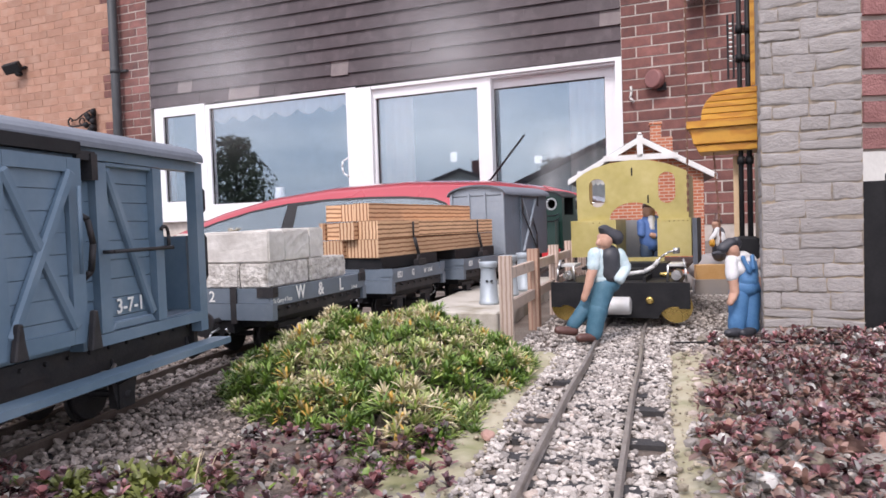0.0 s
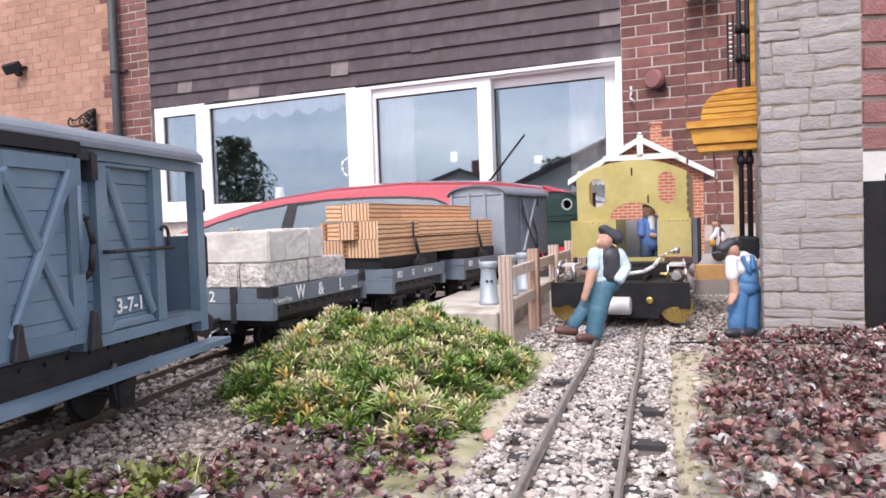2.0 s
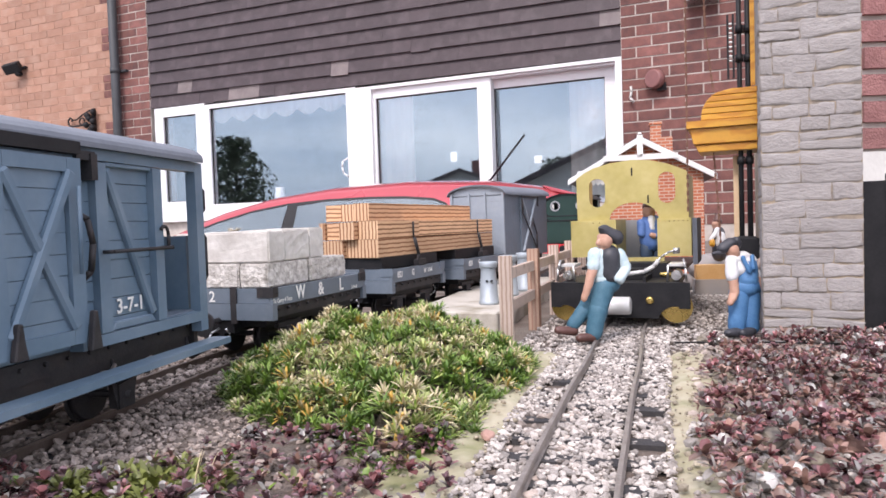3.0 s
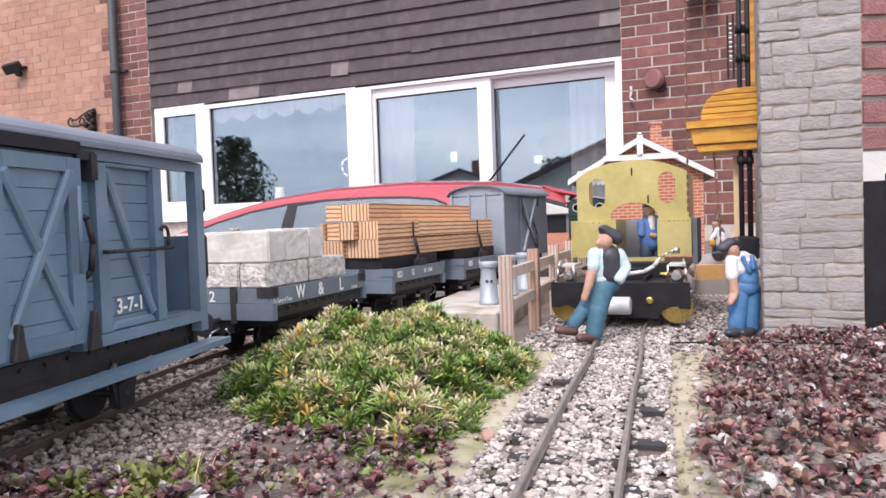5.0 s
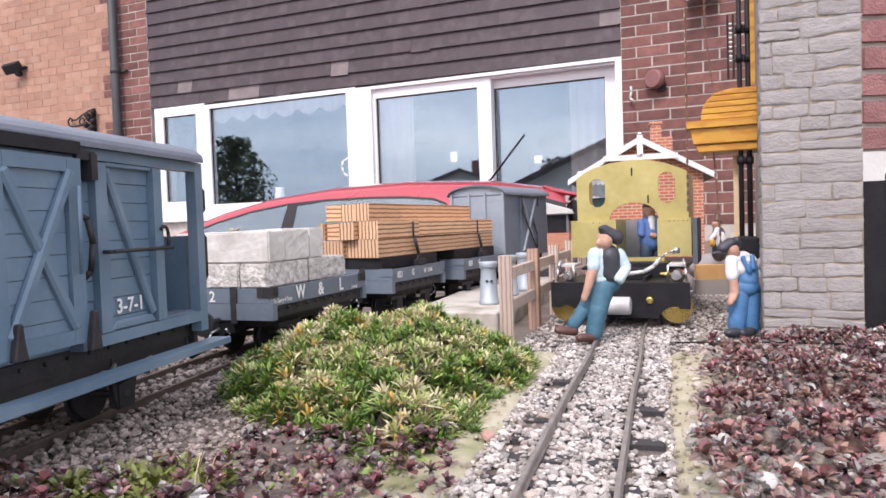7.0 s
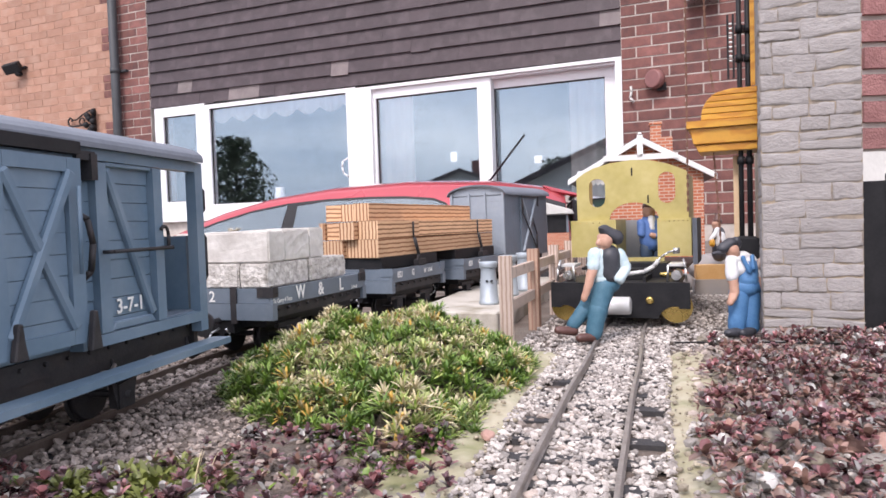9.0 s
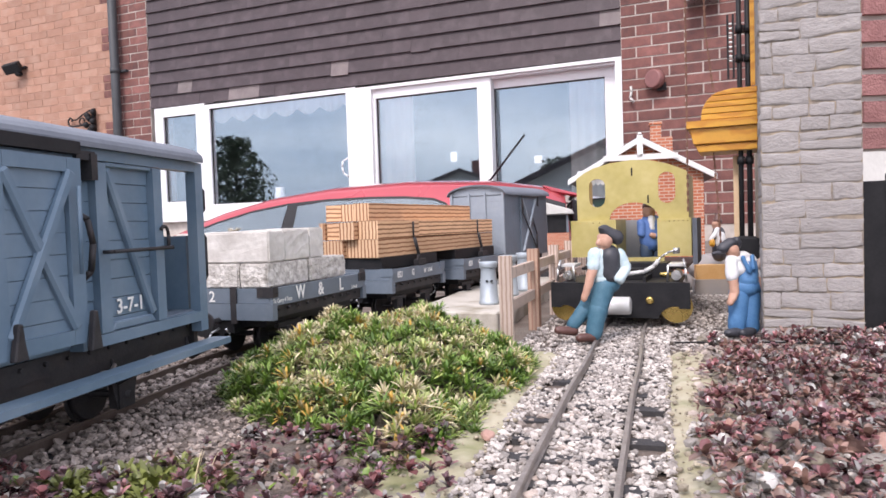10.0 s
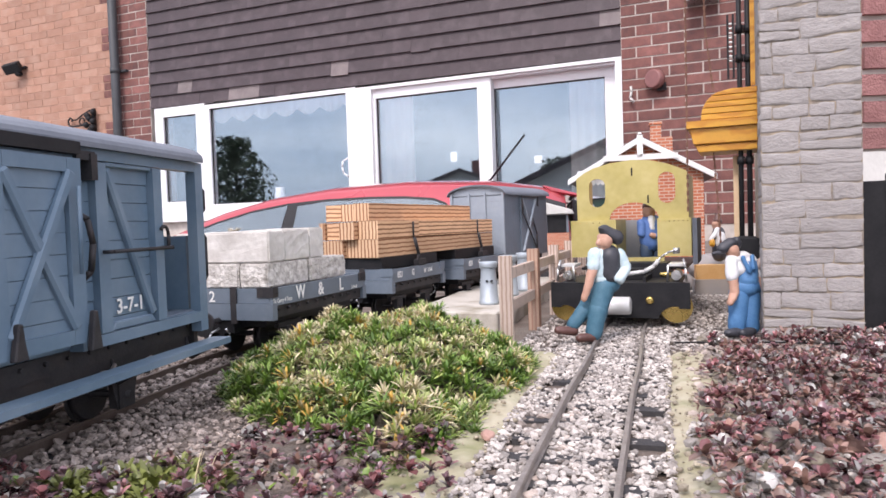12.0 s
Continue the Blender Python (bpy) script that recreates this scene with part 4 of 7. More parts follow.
part("gas_tube", b_, M["pale_tube"], eng, "white capped tube across the beam")
b_ = B()
bar(b_, [(-0.0015, 0.005, 0.0235), (-0.004, 0.005, 0.0265), (-0.004, 0.005, 0.031), (-0.0015, 0.005, 0.033)], 0.0012)
part("coupling_hook", b_, M["brass_bright"], eng)
for y in (-0.022, 0.022):
    b_ = B()
    box(b_, 0.002, 0.27, y - 0.001, y + 0.001, 0.008, 0.040)
    part("main_frame", b_, M["black"], eng)
b_ = B()
box(b_, 0.002, 0.088, -0.05, 0.05, 0.033, 0.0355)
part("footplate", b_, M["black"], eng)
b_ = B()
box(b_, 0.03, 0.085, -0.02, 0.03, 0.036, 0.045)
box(b_, 0.05, 0.085, -0.036, 0.036, 0.0357, 0.049)
part("cylinder_block", b_, M["black"], eng, bevel=0.001)
for s in (-1, 1):
    b_ = B()
    cyl(b_, (0.012, s * 0.047, 0.0405), (0.034, s * 0.047, 0.0405), 0.0042, n=16)
    cyl(b_, (0.008, s * 0.047, 0.0405), (0.012, s * 0.047, 0.0405), 0.002, n=10)
    part("cylinder", b_, M["steel"], eng, "bright steel cylinder")
    b_ = B()
    box(b_, 0.016, 0.04, s * 0.047 - 0.0065, s * 0.047 + 0.0065, 0.0482, 0.0505)
    part("valve_chest", b_, M["pale_tube"], eng, bevel=0.0008)
    b_ = B()
    bar(b_, [(0.01, s * 0.0555, 0.0357), (0.01, s * 0.055, 0.047), (0.014, s * 0.053, 0.0545)], 0.0011)
    bar(b_, [(0.01, s * 0.04, 0.0357), (0.01, s * 0.041, 0.05)], 0.0011)
    part("valve_rod", b_, M["steel"], eng)
b_ = B()
bar(b_, [(0.02, 0.03, 0.0445), (0.02, 0.01, 0.042), (0.018, -0.006, 0.0415), (0.018, -0.02, 0.0435), (0.02, -0.028, 0.048), (0.021, -0.032, 0.0535)], 0.0019, 8)
part("steam_pipe", b_, M["pale_tube"], eng, "curved pale steam pipe")
b_ = B()
bar(b_, [(0.02, -0.03, 0.0505), (0.02, -0.034, 0.056), (0.02, -0.041, 0.0605), (0.02, -0.047, 0.0615)], 0.001)
cyl(b_, (0.02, -0.047, 0.059), (0.02, -0.047, 0.064), 0.003, n=10)
part("lubricator", b_, M["steel"], eng)
b_ = B()
cyl(b_, (0.012, -0.034, 0.0415), (0.012, -0.043, 0.0415), 0.002, n=10)
part("union_nut", b_, M["brass_bright"], eng)
for x in (0.05, 0.13, 0.21):
    wheelset(eng, x, 0.015)
# spectacle plate with two windows and the boiler opening
win_l = [(-0.0409, 0.118), *arc(-0.033, 0.124, 0.0079, 0.0065, 180, 0, 10), *arc(-0.033, 0.1095, 0.0079, 0.0075, 0, -180, 10)]
win_r = [(0.0257, 0.118), *arc(0.0335, 0.1265, 0.0079, 0.0078, 180, 0, 10), *arc(0.0335, 0.112, 0.0079, 0.0078, 0, -180, 10)]
top_edge = [(-0.0537, 0.1315), (-0.046, 0.1368), (-0.036, 0.1415), (-0.02, 0.1455), (0.0, 0.1475), (0.018, 0.1462), (0.034, 0.142), (0.045, 0.1375), (0.0529, 0.1335)]
me = plate([[(-0.0532, 0.0895), *top_edge, (0.0529, 0.0895), *arc(0.002, 0.0895, 0.0235, 0.0165, 0, 180, 16)], win_l, win_r], 0.0012)
cab = part("spectacle_plate", me, M["brass"], eng, "brass cab front with two oval windows", m=pose(0.092, 0, 0) @ UPRIGHT)
for cx, cz, hz in ((-0.033, 0.1168, 0.0145), (0.0335, 0.1192, 0.0152)):
    o = [*arc(cx, cz + hz - 0.008, 0.0094, 0.0094, 180, 0, 10), *arc(cx, cz - hz + 0.008, 0.0094, 0.0094, 0, -180, 10)]
    i_ = [*arc(cx, cz + hz - 0.008, 0.0079, 0.0079, 180, 0, 10), *arc(cx, cz - hz + 0.008, 0.0079, 0.0079, 0, -180, 10)]
    part("window_bezel", plate([o, i_], 0.002), M["brass"], cab, m=pose(0, 0, 0.0))
for x, z in ((0.001, 0.136), (0.016, 0.1085)):
    b_ = B()
    box(b_, x - 0.0007, x + 0.0007, z - 0.004, z + 0.004, -0.0014, 0)
    part("slot", b_, M["black"], cab)
for s in (-1, 1):
    b_ = B()
    box(b_, 0.0926, 0.165, s * 0.0525 - 0.0006, s * 0.0525 + 0.0006, 0.0895, 0.131)
    part("cab_side", b_, M["brass"], eng)
    b_ = B()
    y0, y1 = (0.0145, 0.059) if s > 0 else (-0.0555, -0.0245)
    box(b_, 0.086, 0.155, y0, y1, 0.053, 0.0895)
    tank = part("side_tank", b_, M["brass"], eng, "brass side tank", bevel=0.0012)
    for k in range(7):
        b_ = B()
        yy = y0 + 0.003 + (y1 - y0 - 0.006) * k / 6
        turned(b_, [(0.0006, 0), (0.0003, 0.0004)], 6, pose(0.086, yy, 0.0868, 0, -90, 0))
        part("rivet", b_, M["brass_bright"], tank)
b_ = B()
box(b_, 0.088, 0.0895, -0.0605, -0.0563, 0.045, 0.089)
box(b_, 0.089, 0.16, -0.0605, -0.0592, 0.045, 0.089)
part("side_sheet", b_, M["roof_grey"], eng, "dull grey side sheet", bevel=0.0005)
b_ = B()
box(b_, 0.080, 0.0858, -0.031, 0.026, 0.0475, 0.0525)
part("brass_shelf", b_, M["brass"], eng, bevel=0.0008)
b_ = B()
box(b_, 0.15, 0.152, -0.02, 0.0144, 0.04, 0.0885)
part("rear_panel", b_, M["cab_grey"], eng, "plain grey panel")
b_ = B()
box(b_, 0.088, 0.26, -0.05, 0.05, 0.040, 0.0425)
part("cab_floor", b_, M["black"], eng)

# ---- painted model men: plain moulded shapes ----
SKIN = mat("painted_flesh", (0.5, 0.3, 0.22), (0.42, 0.23, 0.16), 0.6, scale=120, bump=0.1, dist=0.0003)
JEANS = mat("painted_teal_trousers", (0.03, 0.105, 0.16), (0.06, 0.155, 0.215), 0.6, scale=120, bump=0.3, dist=0.0006)
NAVY = mat("painted_navy_trousers", (0.02, 0.04, 0.075), (0.035, 0.06, 0.1), 0.6, scale=120, bump=0.3, dist=0.0006)
OVERALL = mat("painted_blue_overall", (0.045, 0.15, 0.33), (0.085, 0.22, 0.42), 0.6, scale=120, bump=0.3, dist=0.0006)
SHIRT = mat("painted_pale_shirt", (0.36, 0.5, 0.54), (0.58, 0.67, 0.7), 0.6, scale=160, bump=0.3, dist=0.0006)
WHITE_SHIRT = mat("painted_white_shirt", (0.58, 0.58, 0.59), (0.7, 0.7, 0.7), 0.6, scale=160, bump=0.3, dist=0.0006)
DARK = mat("painted_dark_cloth", (0.025, 0.028, 0.035), (0.045, 0.045, 0.055), 0.5, scale=160, bump=0.2, dist=0.0004)
SHOE = mat("painted_brown_shoe", (0.075, 0.03, 0.025), (0.11, 0.05, 0.04), 0.45, scale=120, bump=0.2, dist=0.0003)
COAT = mat("painted_blue_jacket", (0.06, 0.13, 0.33), (0.085, 0.17, 0.4), 0.6, scale=160, bump=0.3, dist=0.0005)


def limb(b, p, q, r, r2, slot, flat=1.0):
    """A rounded limb from p to q."""
    p, q = Vector(p), Vector(q)
    d = q - p
    turn = d.to_track_quat("Z", "Y").to_matrix()
    n, rings = 20, []
    prof = [(-0.9, 0.35), (-0.6, 0.78), (0.0, 1.0)]
    rows = [(p + d.normalized() * r * a, r * k) for a, k in prof] + [(p.lerp(q, t), (r + (r2 - r) * t)) for t in (0.2, 0.4, 0.6, 0.8)] + [(q + d.normalized() * r2 * -a, r2 * k) for a, k in prof[::-1]]
    if d.length < r * 0.5:
        rows = [(p + Vector((0, 0, r * math.sin(t))), r * math.cos(t)) for t in (-1.35, -0.8, -0.35, 0.1, 0.5, 0.9, 1.35)]
        turn = Matrix.Identity(3)
    for c, rr in rows:
        rings.append([b.verts.new(c + turn @ Vector((rr * math.cos(2 * math.pi * i / n), rr * math.sin(2 * math.pi * i / n) * flat, 0))) for i in range(n)])
    for a, c in zip(rings, rings[1:]):
        for i in range(n):
            f = b.faces.new((a[i], a[(i + 1) % n], c[(i + 1) % n], c[i]))
            f.smooth, f.material_index = True, slot
    for ring, way in ((rings[0], -1), (rings[-1], 1)):
        f = b.faces.new(ring[::way])
        f.material_index = slot


def figurine(m, limbs, materials, label):
    """A moulded figure, one mesh: limbs given as (x, depth, z) to (x, depth, z), radii and paint."""
    b = B()
    for p, q, r, r2, slot in limbs:
        limb(b, p, q, r, r2, slot)
    for v in b.verts:
        v.co += 0.0006 * noise.noise_vector(v.co * 150) + 0.0005 * noise.noise_vector(v.co * 420)
    me = mesh_of(b, "figurine", materials[0])
    for x in materials[1:]:
        me.materials.append(x)
    ob = new("figurine", me)
    ob.matrix_basis = m
    tagged(ob, label, "figurine", "painted model figures")


# leaning by the track, arms behind: trousers, shirt, waistcoat, flat cap
figurine(pose(0.108, 0.540, -0.002), [
    ((0.01418, 0, 0.042), (0.009, -0.003, 0.026), 0.0082, 0.0072, 1), ((0.009, -0.003, 0.026), (0.0045, -0.004, 0.0065), 0.0072, 0.0064, 1),
    ((0.0114, 0.003, 0.04), (0, 0.004, 0.024), 0.0075, 0.0062, 1), ((0, 0.004, 0.024), (-0.01, 0.003, 0.0125), 0.0062, 0.0052, 1),
    ((-0.0095, 0.001, 0.0078), (-0.0225, -0.002, 0.0092), 0.0036, 0.0030, 5), ((0.0035, -0.006, 0.004), (-0.0075, -0.01, 0.0042), 0.0038, 0.0032, 5),
    ((0.01325, 0, 0.0425), (0.01939, 0, 0.0435), 0.0074, 0.0072, 1), ((0.01138, -0.001, 0.047), (0.02145, -0.001, 0.0475), 0.0052, 0.0052, 2),
    ((0.0125, 0.001, 0.050), (0.0125, 0.001, 0.0655), 0.0070, 0.0072, 2), ((0.0185, -0.0012, 0.0505), (0.0185, -0.0012, 0.0655), 0.0078, 0.0080, 3),
    ((0.0073, -0.002, 0.0665), (0.0053, -0.004, 0.0575), 0.0052, 0.0048, 2), ((0.005, -0.004, 0.0555), (0.00096, -0.006, 0.044), 0.004, 0.0032, 0), ((0.00096, -0.006, 0.044), (-0.00258, -0.006, 0.033), 0.0031, 0.0024, 0),
    ((0.0263, 0, 0.066), (0.03, -0.001, 0.056), 0.0044, 0.0044, 2), ((0.03, -0.002, 0.0545), (0.02395, -0.008, 0.0475), 0.0042, 0.0038, 2),
    ((0.0143, 0, 0.0705), (0.015, -0.001, 0.0735), 0.0046, 0.0052, 0), ((0.0146, -0.002, 0.0755), (0.0156, -0.001, 0.0785), 0.0058, 0.006, 0), ((0.0096, -0.0045, 0.0745), (0.01, -0.0045, 0.0765), 0.0022, 0.0018, 0),
    ((0.0146, -0.002, 0.0845), (0.0243, -0.001, 0.0785), 0.0044, 0.0056, 4), ((0.0133, -0.004, 0.0855), (0.0113, -0.005, 0.0865), 0.0024, 0.0014, 4)],
    [SKIN, JEANS, SHIRT, DARK, DARK, SHOE], "painted model man in flat cap and teal trousers, leaning")
# stooping in blue overalls
figurine(pose(0.2265, 0.541, -0.002), [
    ((-0.0005, 0.0, 0.034), (-0.003, 0.0, 0.006), 0.0078, 0.0066, 1), ((0.008, 0.001, 0.034), (0.0072, 0.0, 0.006), 0.0076, 0.0064, 1),
    ((-0.003, -0.004, 0.0036), (-0.012, -0.006, 0.0034), 0.0040, 0.0034, 5), ((0.006, -0.004, 0.0036), (-0.002, -0.008, 0.0032), 0.0040, 0.0034, 5),
    ((0.002, 0.0, 0.037), (0.0065, 0.0, 0.038), 0.0092, 0.0092, 1), ((0.0045, -0.0008, 0.042), (0.0058, -0.0012, 0.053), 0.0088, 0.0072, 1),
    ((-0.002, 0.0, 0.052), (0.0065, 0.0015, 0.0545), 0.0078, 0.0084, 2), ((-0.0035, 0.0, 0.058), (0.003, 0.001, 0.0595), 0.0058, 0.0056, 2),
    ((-0.001, -0.0082, 0.0605), (0.003, -0.0092, 0.050), 0.0016, 0.0018, 1), ((0.0065, -0.0072, 0.0615), (0.0062, -0.0092, 0.052), 0.0016, 0.0018, 1),
    ((-0.0075, -0.003, 0.0585), (-0.0082, -0.005, 0.0465), 0.0048, 0.0048, 2), ((-0.0075, -0.005, 0.0445), (-0.0075, -0.007, 0.034), 0.0038, 0.0032, 0), ((-0.0075, -0.007, 0.034), (-0.0115, -0.009, 0.0265), 0.0031, 0.0024, 0),
    ((0.012, 0.0, 0.0545), (0.0138, -0.002, 0.0465), 0.0045, 0.004, 2), ((0.0138, -0.002, 0.0455), (0.0128, -0.004, 0.0385), 0.0034, 0.0028, 0),
    ((-0.005, -0.001, 0.0635), (-0.007, -0.002, 0.0665), 0.0048, 0.0052, 0), ((-0.0025, 0.0, 0.0705), (-0.0035, -0.001, 0.0725), 0.0044, 0.004, 4),
    ((-0.007, -0.002, 0.0715), (-0.0145, -0.003, 0.0675), 0.0044, 0.0042, 4), ((-0.0165, -0.004, 0.0650), (-0.0225, -0.005, 0.0642), 0.0018, 0.0012, 4)],
    [SKIN, OVERALL, WHITE_SHIRT, DARK, DARK, DARK], "painted model man in blue overalls and dark cap, stooping")
# the driver on the cab floor
figurine(eng.matrix_basis @ pose(0.112, -0.016, 0.0425, 0, 0, -63) @ Matrix.Diagonal((1.2, 1.1, 1.03, 1)), [
    ((-0.004, 0, 0.018), (-0.004, 0, 0.002), 0.0062, 0.005, 1), ((0.005, 0, 0.018), (0.005, 0, 0.002), 0.0062, 0.005, 1),
    ((0.0, 0, 0.022), (0.0, 0, 0.042), 0.0095, 0.0088, 2), ((0.009, -0.002, 0.042), (0.010, -0.004, 0.031), 0.0042, 0.0038, 2), ((0.010, -0.005, 0.030), (0.0, -0.0095, 0.029), 0.0034, 0.0026, 2),
    ((-0.009, -0.002, 0.042), (-0.0095, -0.004, 0.031), 0.0038, 0.0034, 2), ((-0.001, -0.0095, 0.029), (-0.003, -0.0098, 0.030), 0.0026, 0.0022, 0),
    ((-0.002, -0.0075, 0.036), (-0.002, -0.0065, 0.046), 0.0022, 0.0028, 4), ((-0.002, -0.002, 0.050), (-0.003, -0.003, 0.053), 0.005, 0.0052, 0), ((-0.002, -0.001, 0.0565), (-0.004, -0.002, 0.0575), 0.0056, 0.0054, 3)],
    [SKIN, NAVY, COAT, SHOE, WHITE_SHIRT], "painted model driver in blue jacket standing in the cab")
# a small figure sitting behind on the stones
figurine(pose(0.335, 0.86, 0.036), [
    ((0.0, 0, 0.006), (0.0, 0, 0.034), 0.0085, 0.0075, 1), ((0.0, -0.004, 0.03), (0.0, -0.005, 0.02), 0.006, 0.006, 2), ((-0.003, -0.004, 0.037), (-0.012, -0.008, 0.026), 0.003, 0.0024, 2),
    ((-0.002, 0, 0.041), (-0.003, 0, 0.0435), 0.005, 0.0052, 0), ((-0.0015, 0, 0.0475), (-0.001, 0, 0.053), 0.0055, 0.004, 3), ((-0.012, -0.01, 0.02), (-0.0115, -0.01, 0.023), 0.0035, 0.003, 4)],
    [SKIN, DARK, WHITE_SHIRT, SHOE, M["canopy"]], "small painted model figure in white shirt seated on stones")

# ---- post-and-rail fence, churns and slab ----
fence = thing("fence", head(0.047, 0.538, 18.8), "weathered wooden post-and-rail fence beside the slab", "fence")
for i in range(5):
    b_ = B()
    box(b_, -0.0035, 0.0035, -0.005, 0.005, -0.012, 0.0655 + 0.0007 * (i % 2))
    part("post", b_, M["fence_brown"] if i == 1 else M["fence"], fence, bevel=0.0005, m=pose(0.1055 * i, 0, 0, 0, 0, (6, -4, 3, -2, 5)[i]))
for i in range(4):
    for z in (0.047, 0.0215):
        b_ = B()
        box(b_, 0.1055 * i + 0.002, 0.1055 * i + 0.1035, -0.0015, 0.0025, z, z + 0.0085)
        part("rail", b_, M["fence"], fence, bevel=0.0004)
b_ = B()
prism(b_, [(-0.032, 0.652), (0.0, 0.632), (0.045, 0.612), (0.155, 0.975), (0.075, 1.01)], -0.012, 0.0125, "xy")
solid("concrete_slab", b_, M["slab"], "pale worn concrete slab between the tracks", "slab", bevel=0.0012)


def churn(x, y, s=1.0):
    c = thing("milk_churn", pose(x, y, 0.0125), "grey galvanised model milk churn on the slab", "milk churn", "milk churns")
    b = B()
    turned(b, [(0.0098 * s, 0.0), (0.0105 * s, 0.001), (0.0105 * s, 0.003), (0.0098 * s, 0.0035), (0.0078 * s, 0.034 * s), (0.0078 * s, 0.036 * s), (0.0085 * s, 0.0375 * s)], 24)
    part("body", b, M["churn"], c)
    b = B()
    turned(b, [(0.0088 * s, 0.0376 * s), (0.0094 * s, 0.0386 * s), (0.0094 * s, 0.043 * s), (0.0088 * s, 0.0438 * s), (0.0075 * s, 0.044 * s)], 24)
    part("lid", b, M["churn"], c, "darker flat lid")
    for k in (-0.0022, 0.0022):
        b = B()
        box(b, k - 0.0012, k + 0.0012, -0.0098 * s, -0.0085 * s, 0.0222, 0.0238)
        part("stud", b, M["black"], c)


churn(0.0428, 0.680, 0.935)
churn(0.069, 0.752, 0.98)
churn(0.091, 0.80, 0.98)

# ---- the mill tower ----
TOWER = head(0.2325, 0.518, 23)
tower = thing("mill_tower", TOWER, "tall grey moulded-stone model mill tower with yellow hoist canopy", "model building")
b_ = B()
box(b_, 0.0015, 0.30, -0.0655, -0.001, -0.01, 0.34)
core = part("wall", b_, M["tower_joint"], tower, "sandy joints behind the stones, with joint shadow in the dark tone")
rng = random.Random(11)
variants = []
for k in range(10):
    b_ = B()
    bmesh.ops.create_grid(b_, x_segments=9, y_segments=5, size=0.5)
    for v in b_.verts:
        x, z = v.co.x, v.co.y
        e = max(abs(x), abs(z)) > 0.49
        x, z = (x if abs(x) > 0.49 else x * 1.2), (z if abs(z) > 0.49 else z * 1.45)
        v.co = Vector((x + 0.04 * noise.noise((x * 3, z * 3, k * 5.1)), 0.0 if e else -0.75 - 0.3 * noise.noise((x * 4, z * 4, k * 3.7)) - 0.3 * noise.noise((x * 11, z * 5, k * 2.1)), z + 0.17 * noise.noise((x * 2.6, z * 1.2, k * 9.3 + 4))))
    for f in b_.faces:
        f.smooth = True
    variants.append(mesh_of(b_, "stone", M["tower"]))


def stones(x0, x1, z0, z1, place, lo, hi):
    """Courses of uneven stones over a rectangle, each laid by place(u, z)."""
    z = z0
    while z < z1:
        h = rng.uniform(0.0095, 0.0145)
        u = x0
        while u < x1 - 0.003:
            w = min(rng.uniform(lo, hi), x1 - u)
            if x1 - u - w < 0.006:
                w = x1 - u
            split = h > 0.0135 and rng.random() < 0.22
            for part_z, part_h in ((z, h * 0.52), (z + h * 0.52, h * 0.48)) if split else ((z, h),):
                ob = new("stone", rng.choice(variants))
                ob.parent = core
                ob.matrix_basis = place(u + w / 2, part_z + part_h / 2) @ Matrix.Diagonal((w - 0.0006, rng.uniform(0.0011, 0.0019), part_h - 0.0009, 1))
            u += w
        z += h


stones(-0.0655, -0.0008, -0.004, 0.27, lambda u, z: pose(0.0015, u, z, 0, 0, -90) @ pose(0, 0, 0, 0, rng.uniform(-4, 4), 0), 0.016, 0.04)
stones(0.0, 0.06, -0.004, 0.27, lambda u, z: pose(u, -0.001, z, 0, 0, 180), 0.012, 0.03)
# hoist canopy on the track side
canopy = thing("hoist_canopy", TOWER @ pose(0.04, 0, 0), "varnished yellow pine hoist canopy with rounded hood", "hoist canopy")
canopy.parent = None
zs = [0.167, 0.1718, 0.1766, 0.1812, 0.186, 0.1906]
for k, (za, zb) in enumerate(zip(zs, zs[1:])):
    def reach(z):
        t = max(0.0, min(1.0, (z - 0.167) / 0.0236))
        return 0.019 + 0.0225 * math.sqrt(max(0.0, 1 - t ** 2.4))
    b_ = B()
    pts = [(0.0, za + 0.0002), (reach(za), za + 0.0002), (reach((za + zb) / 2), (za + zb) / 2), (reach(zb) if k < 4 else 0.019, zb - 0.0002), (0.0, zb - 0.0002)]
    prism(b_, pts, 0.0, 0.045, "yz")
    part("board", b_, M["canopy"], canopy, bevel=0.0004)
b_ = B()
box(b_, -0.002, 0.049, 0.0, 0.0525, 0.1612, 0.1668)
part("ledge", b_, M["canopy"], canopy, bevel=0.0006)
b_ = B()
prism(b_, [(0.0, 0.1482), (0.0475, 0.1482), (0.0505, 0.161), (0.0, 0.161)], 0.001, 0.046, "yz")
part("base", b_, M["canopy"], canopy, bevel=0.0006)
b_ = B()
prism(b_, [(0.0, 0.142), (0.044, 0.142), (0.0465, 0.148), (0.0, 0.148)], 0.003, 0.044, "yz")
part("soffit", b_, M["canopy"], canopy, bevel=0.0006)
# drainpipes, ladder and timber door posts down the side
for y, x, z0, z1, r, mtl, name in ((0.0125, 0.05, 0.0, 0.34, 0.0019, "black", "drainpipe"), (0.0062, 0.052, 0.0, 0.34, 0.0021, "black", "drainpipe")):
    b_ = B()
    cyl(b_, (x, y, z0), (x, y, z1), r, n=12)
    for zz in (0.065, 0.131, 0.212, 0.235):
        cyl(b_, (x, y, zz), (x, y, zz + 0.006), r + 0.0011, n=12)
    solid(name, b_, M[mtl], "thin black model drainpipe down the mill wall", "drainpipe", "mill drainpipes", m=TOWER)
BENCH_POST = mat("cream_wood", (0.6, 0.42, 0.24), (0.66, 0.5, 0.32), 0.7, scale=60, bump=0.2, dist=0.0004)
b_ = B()
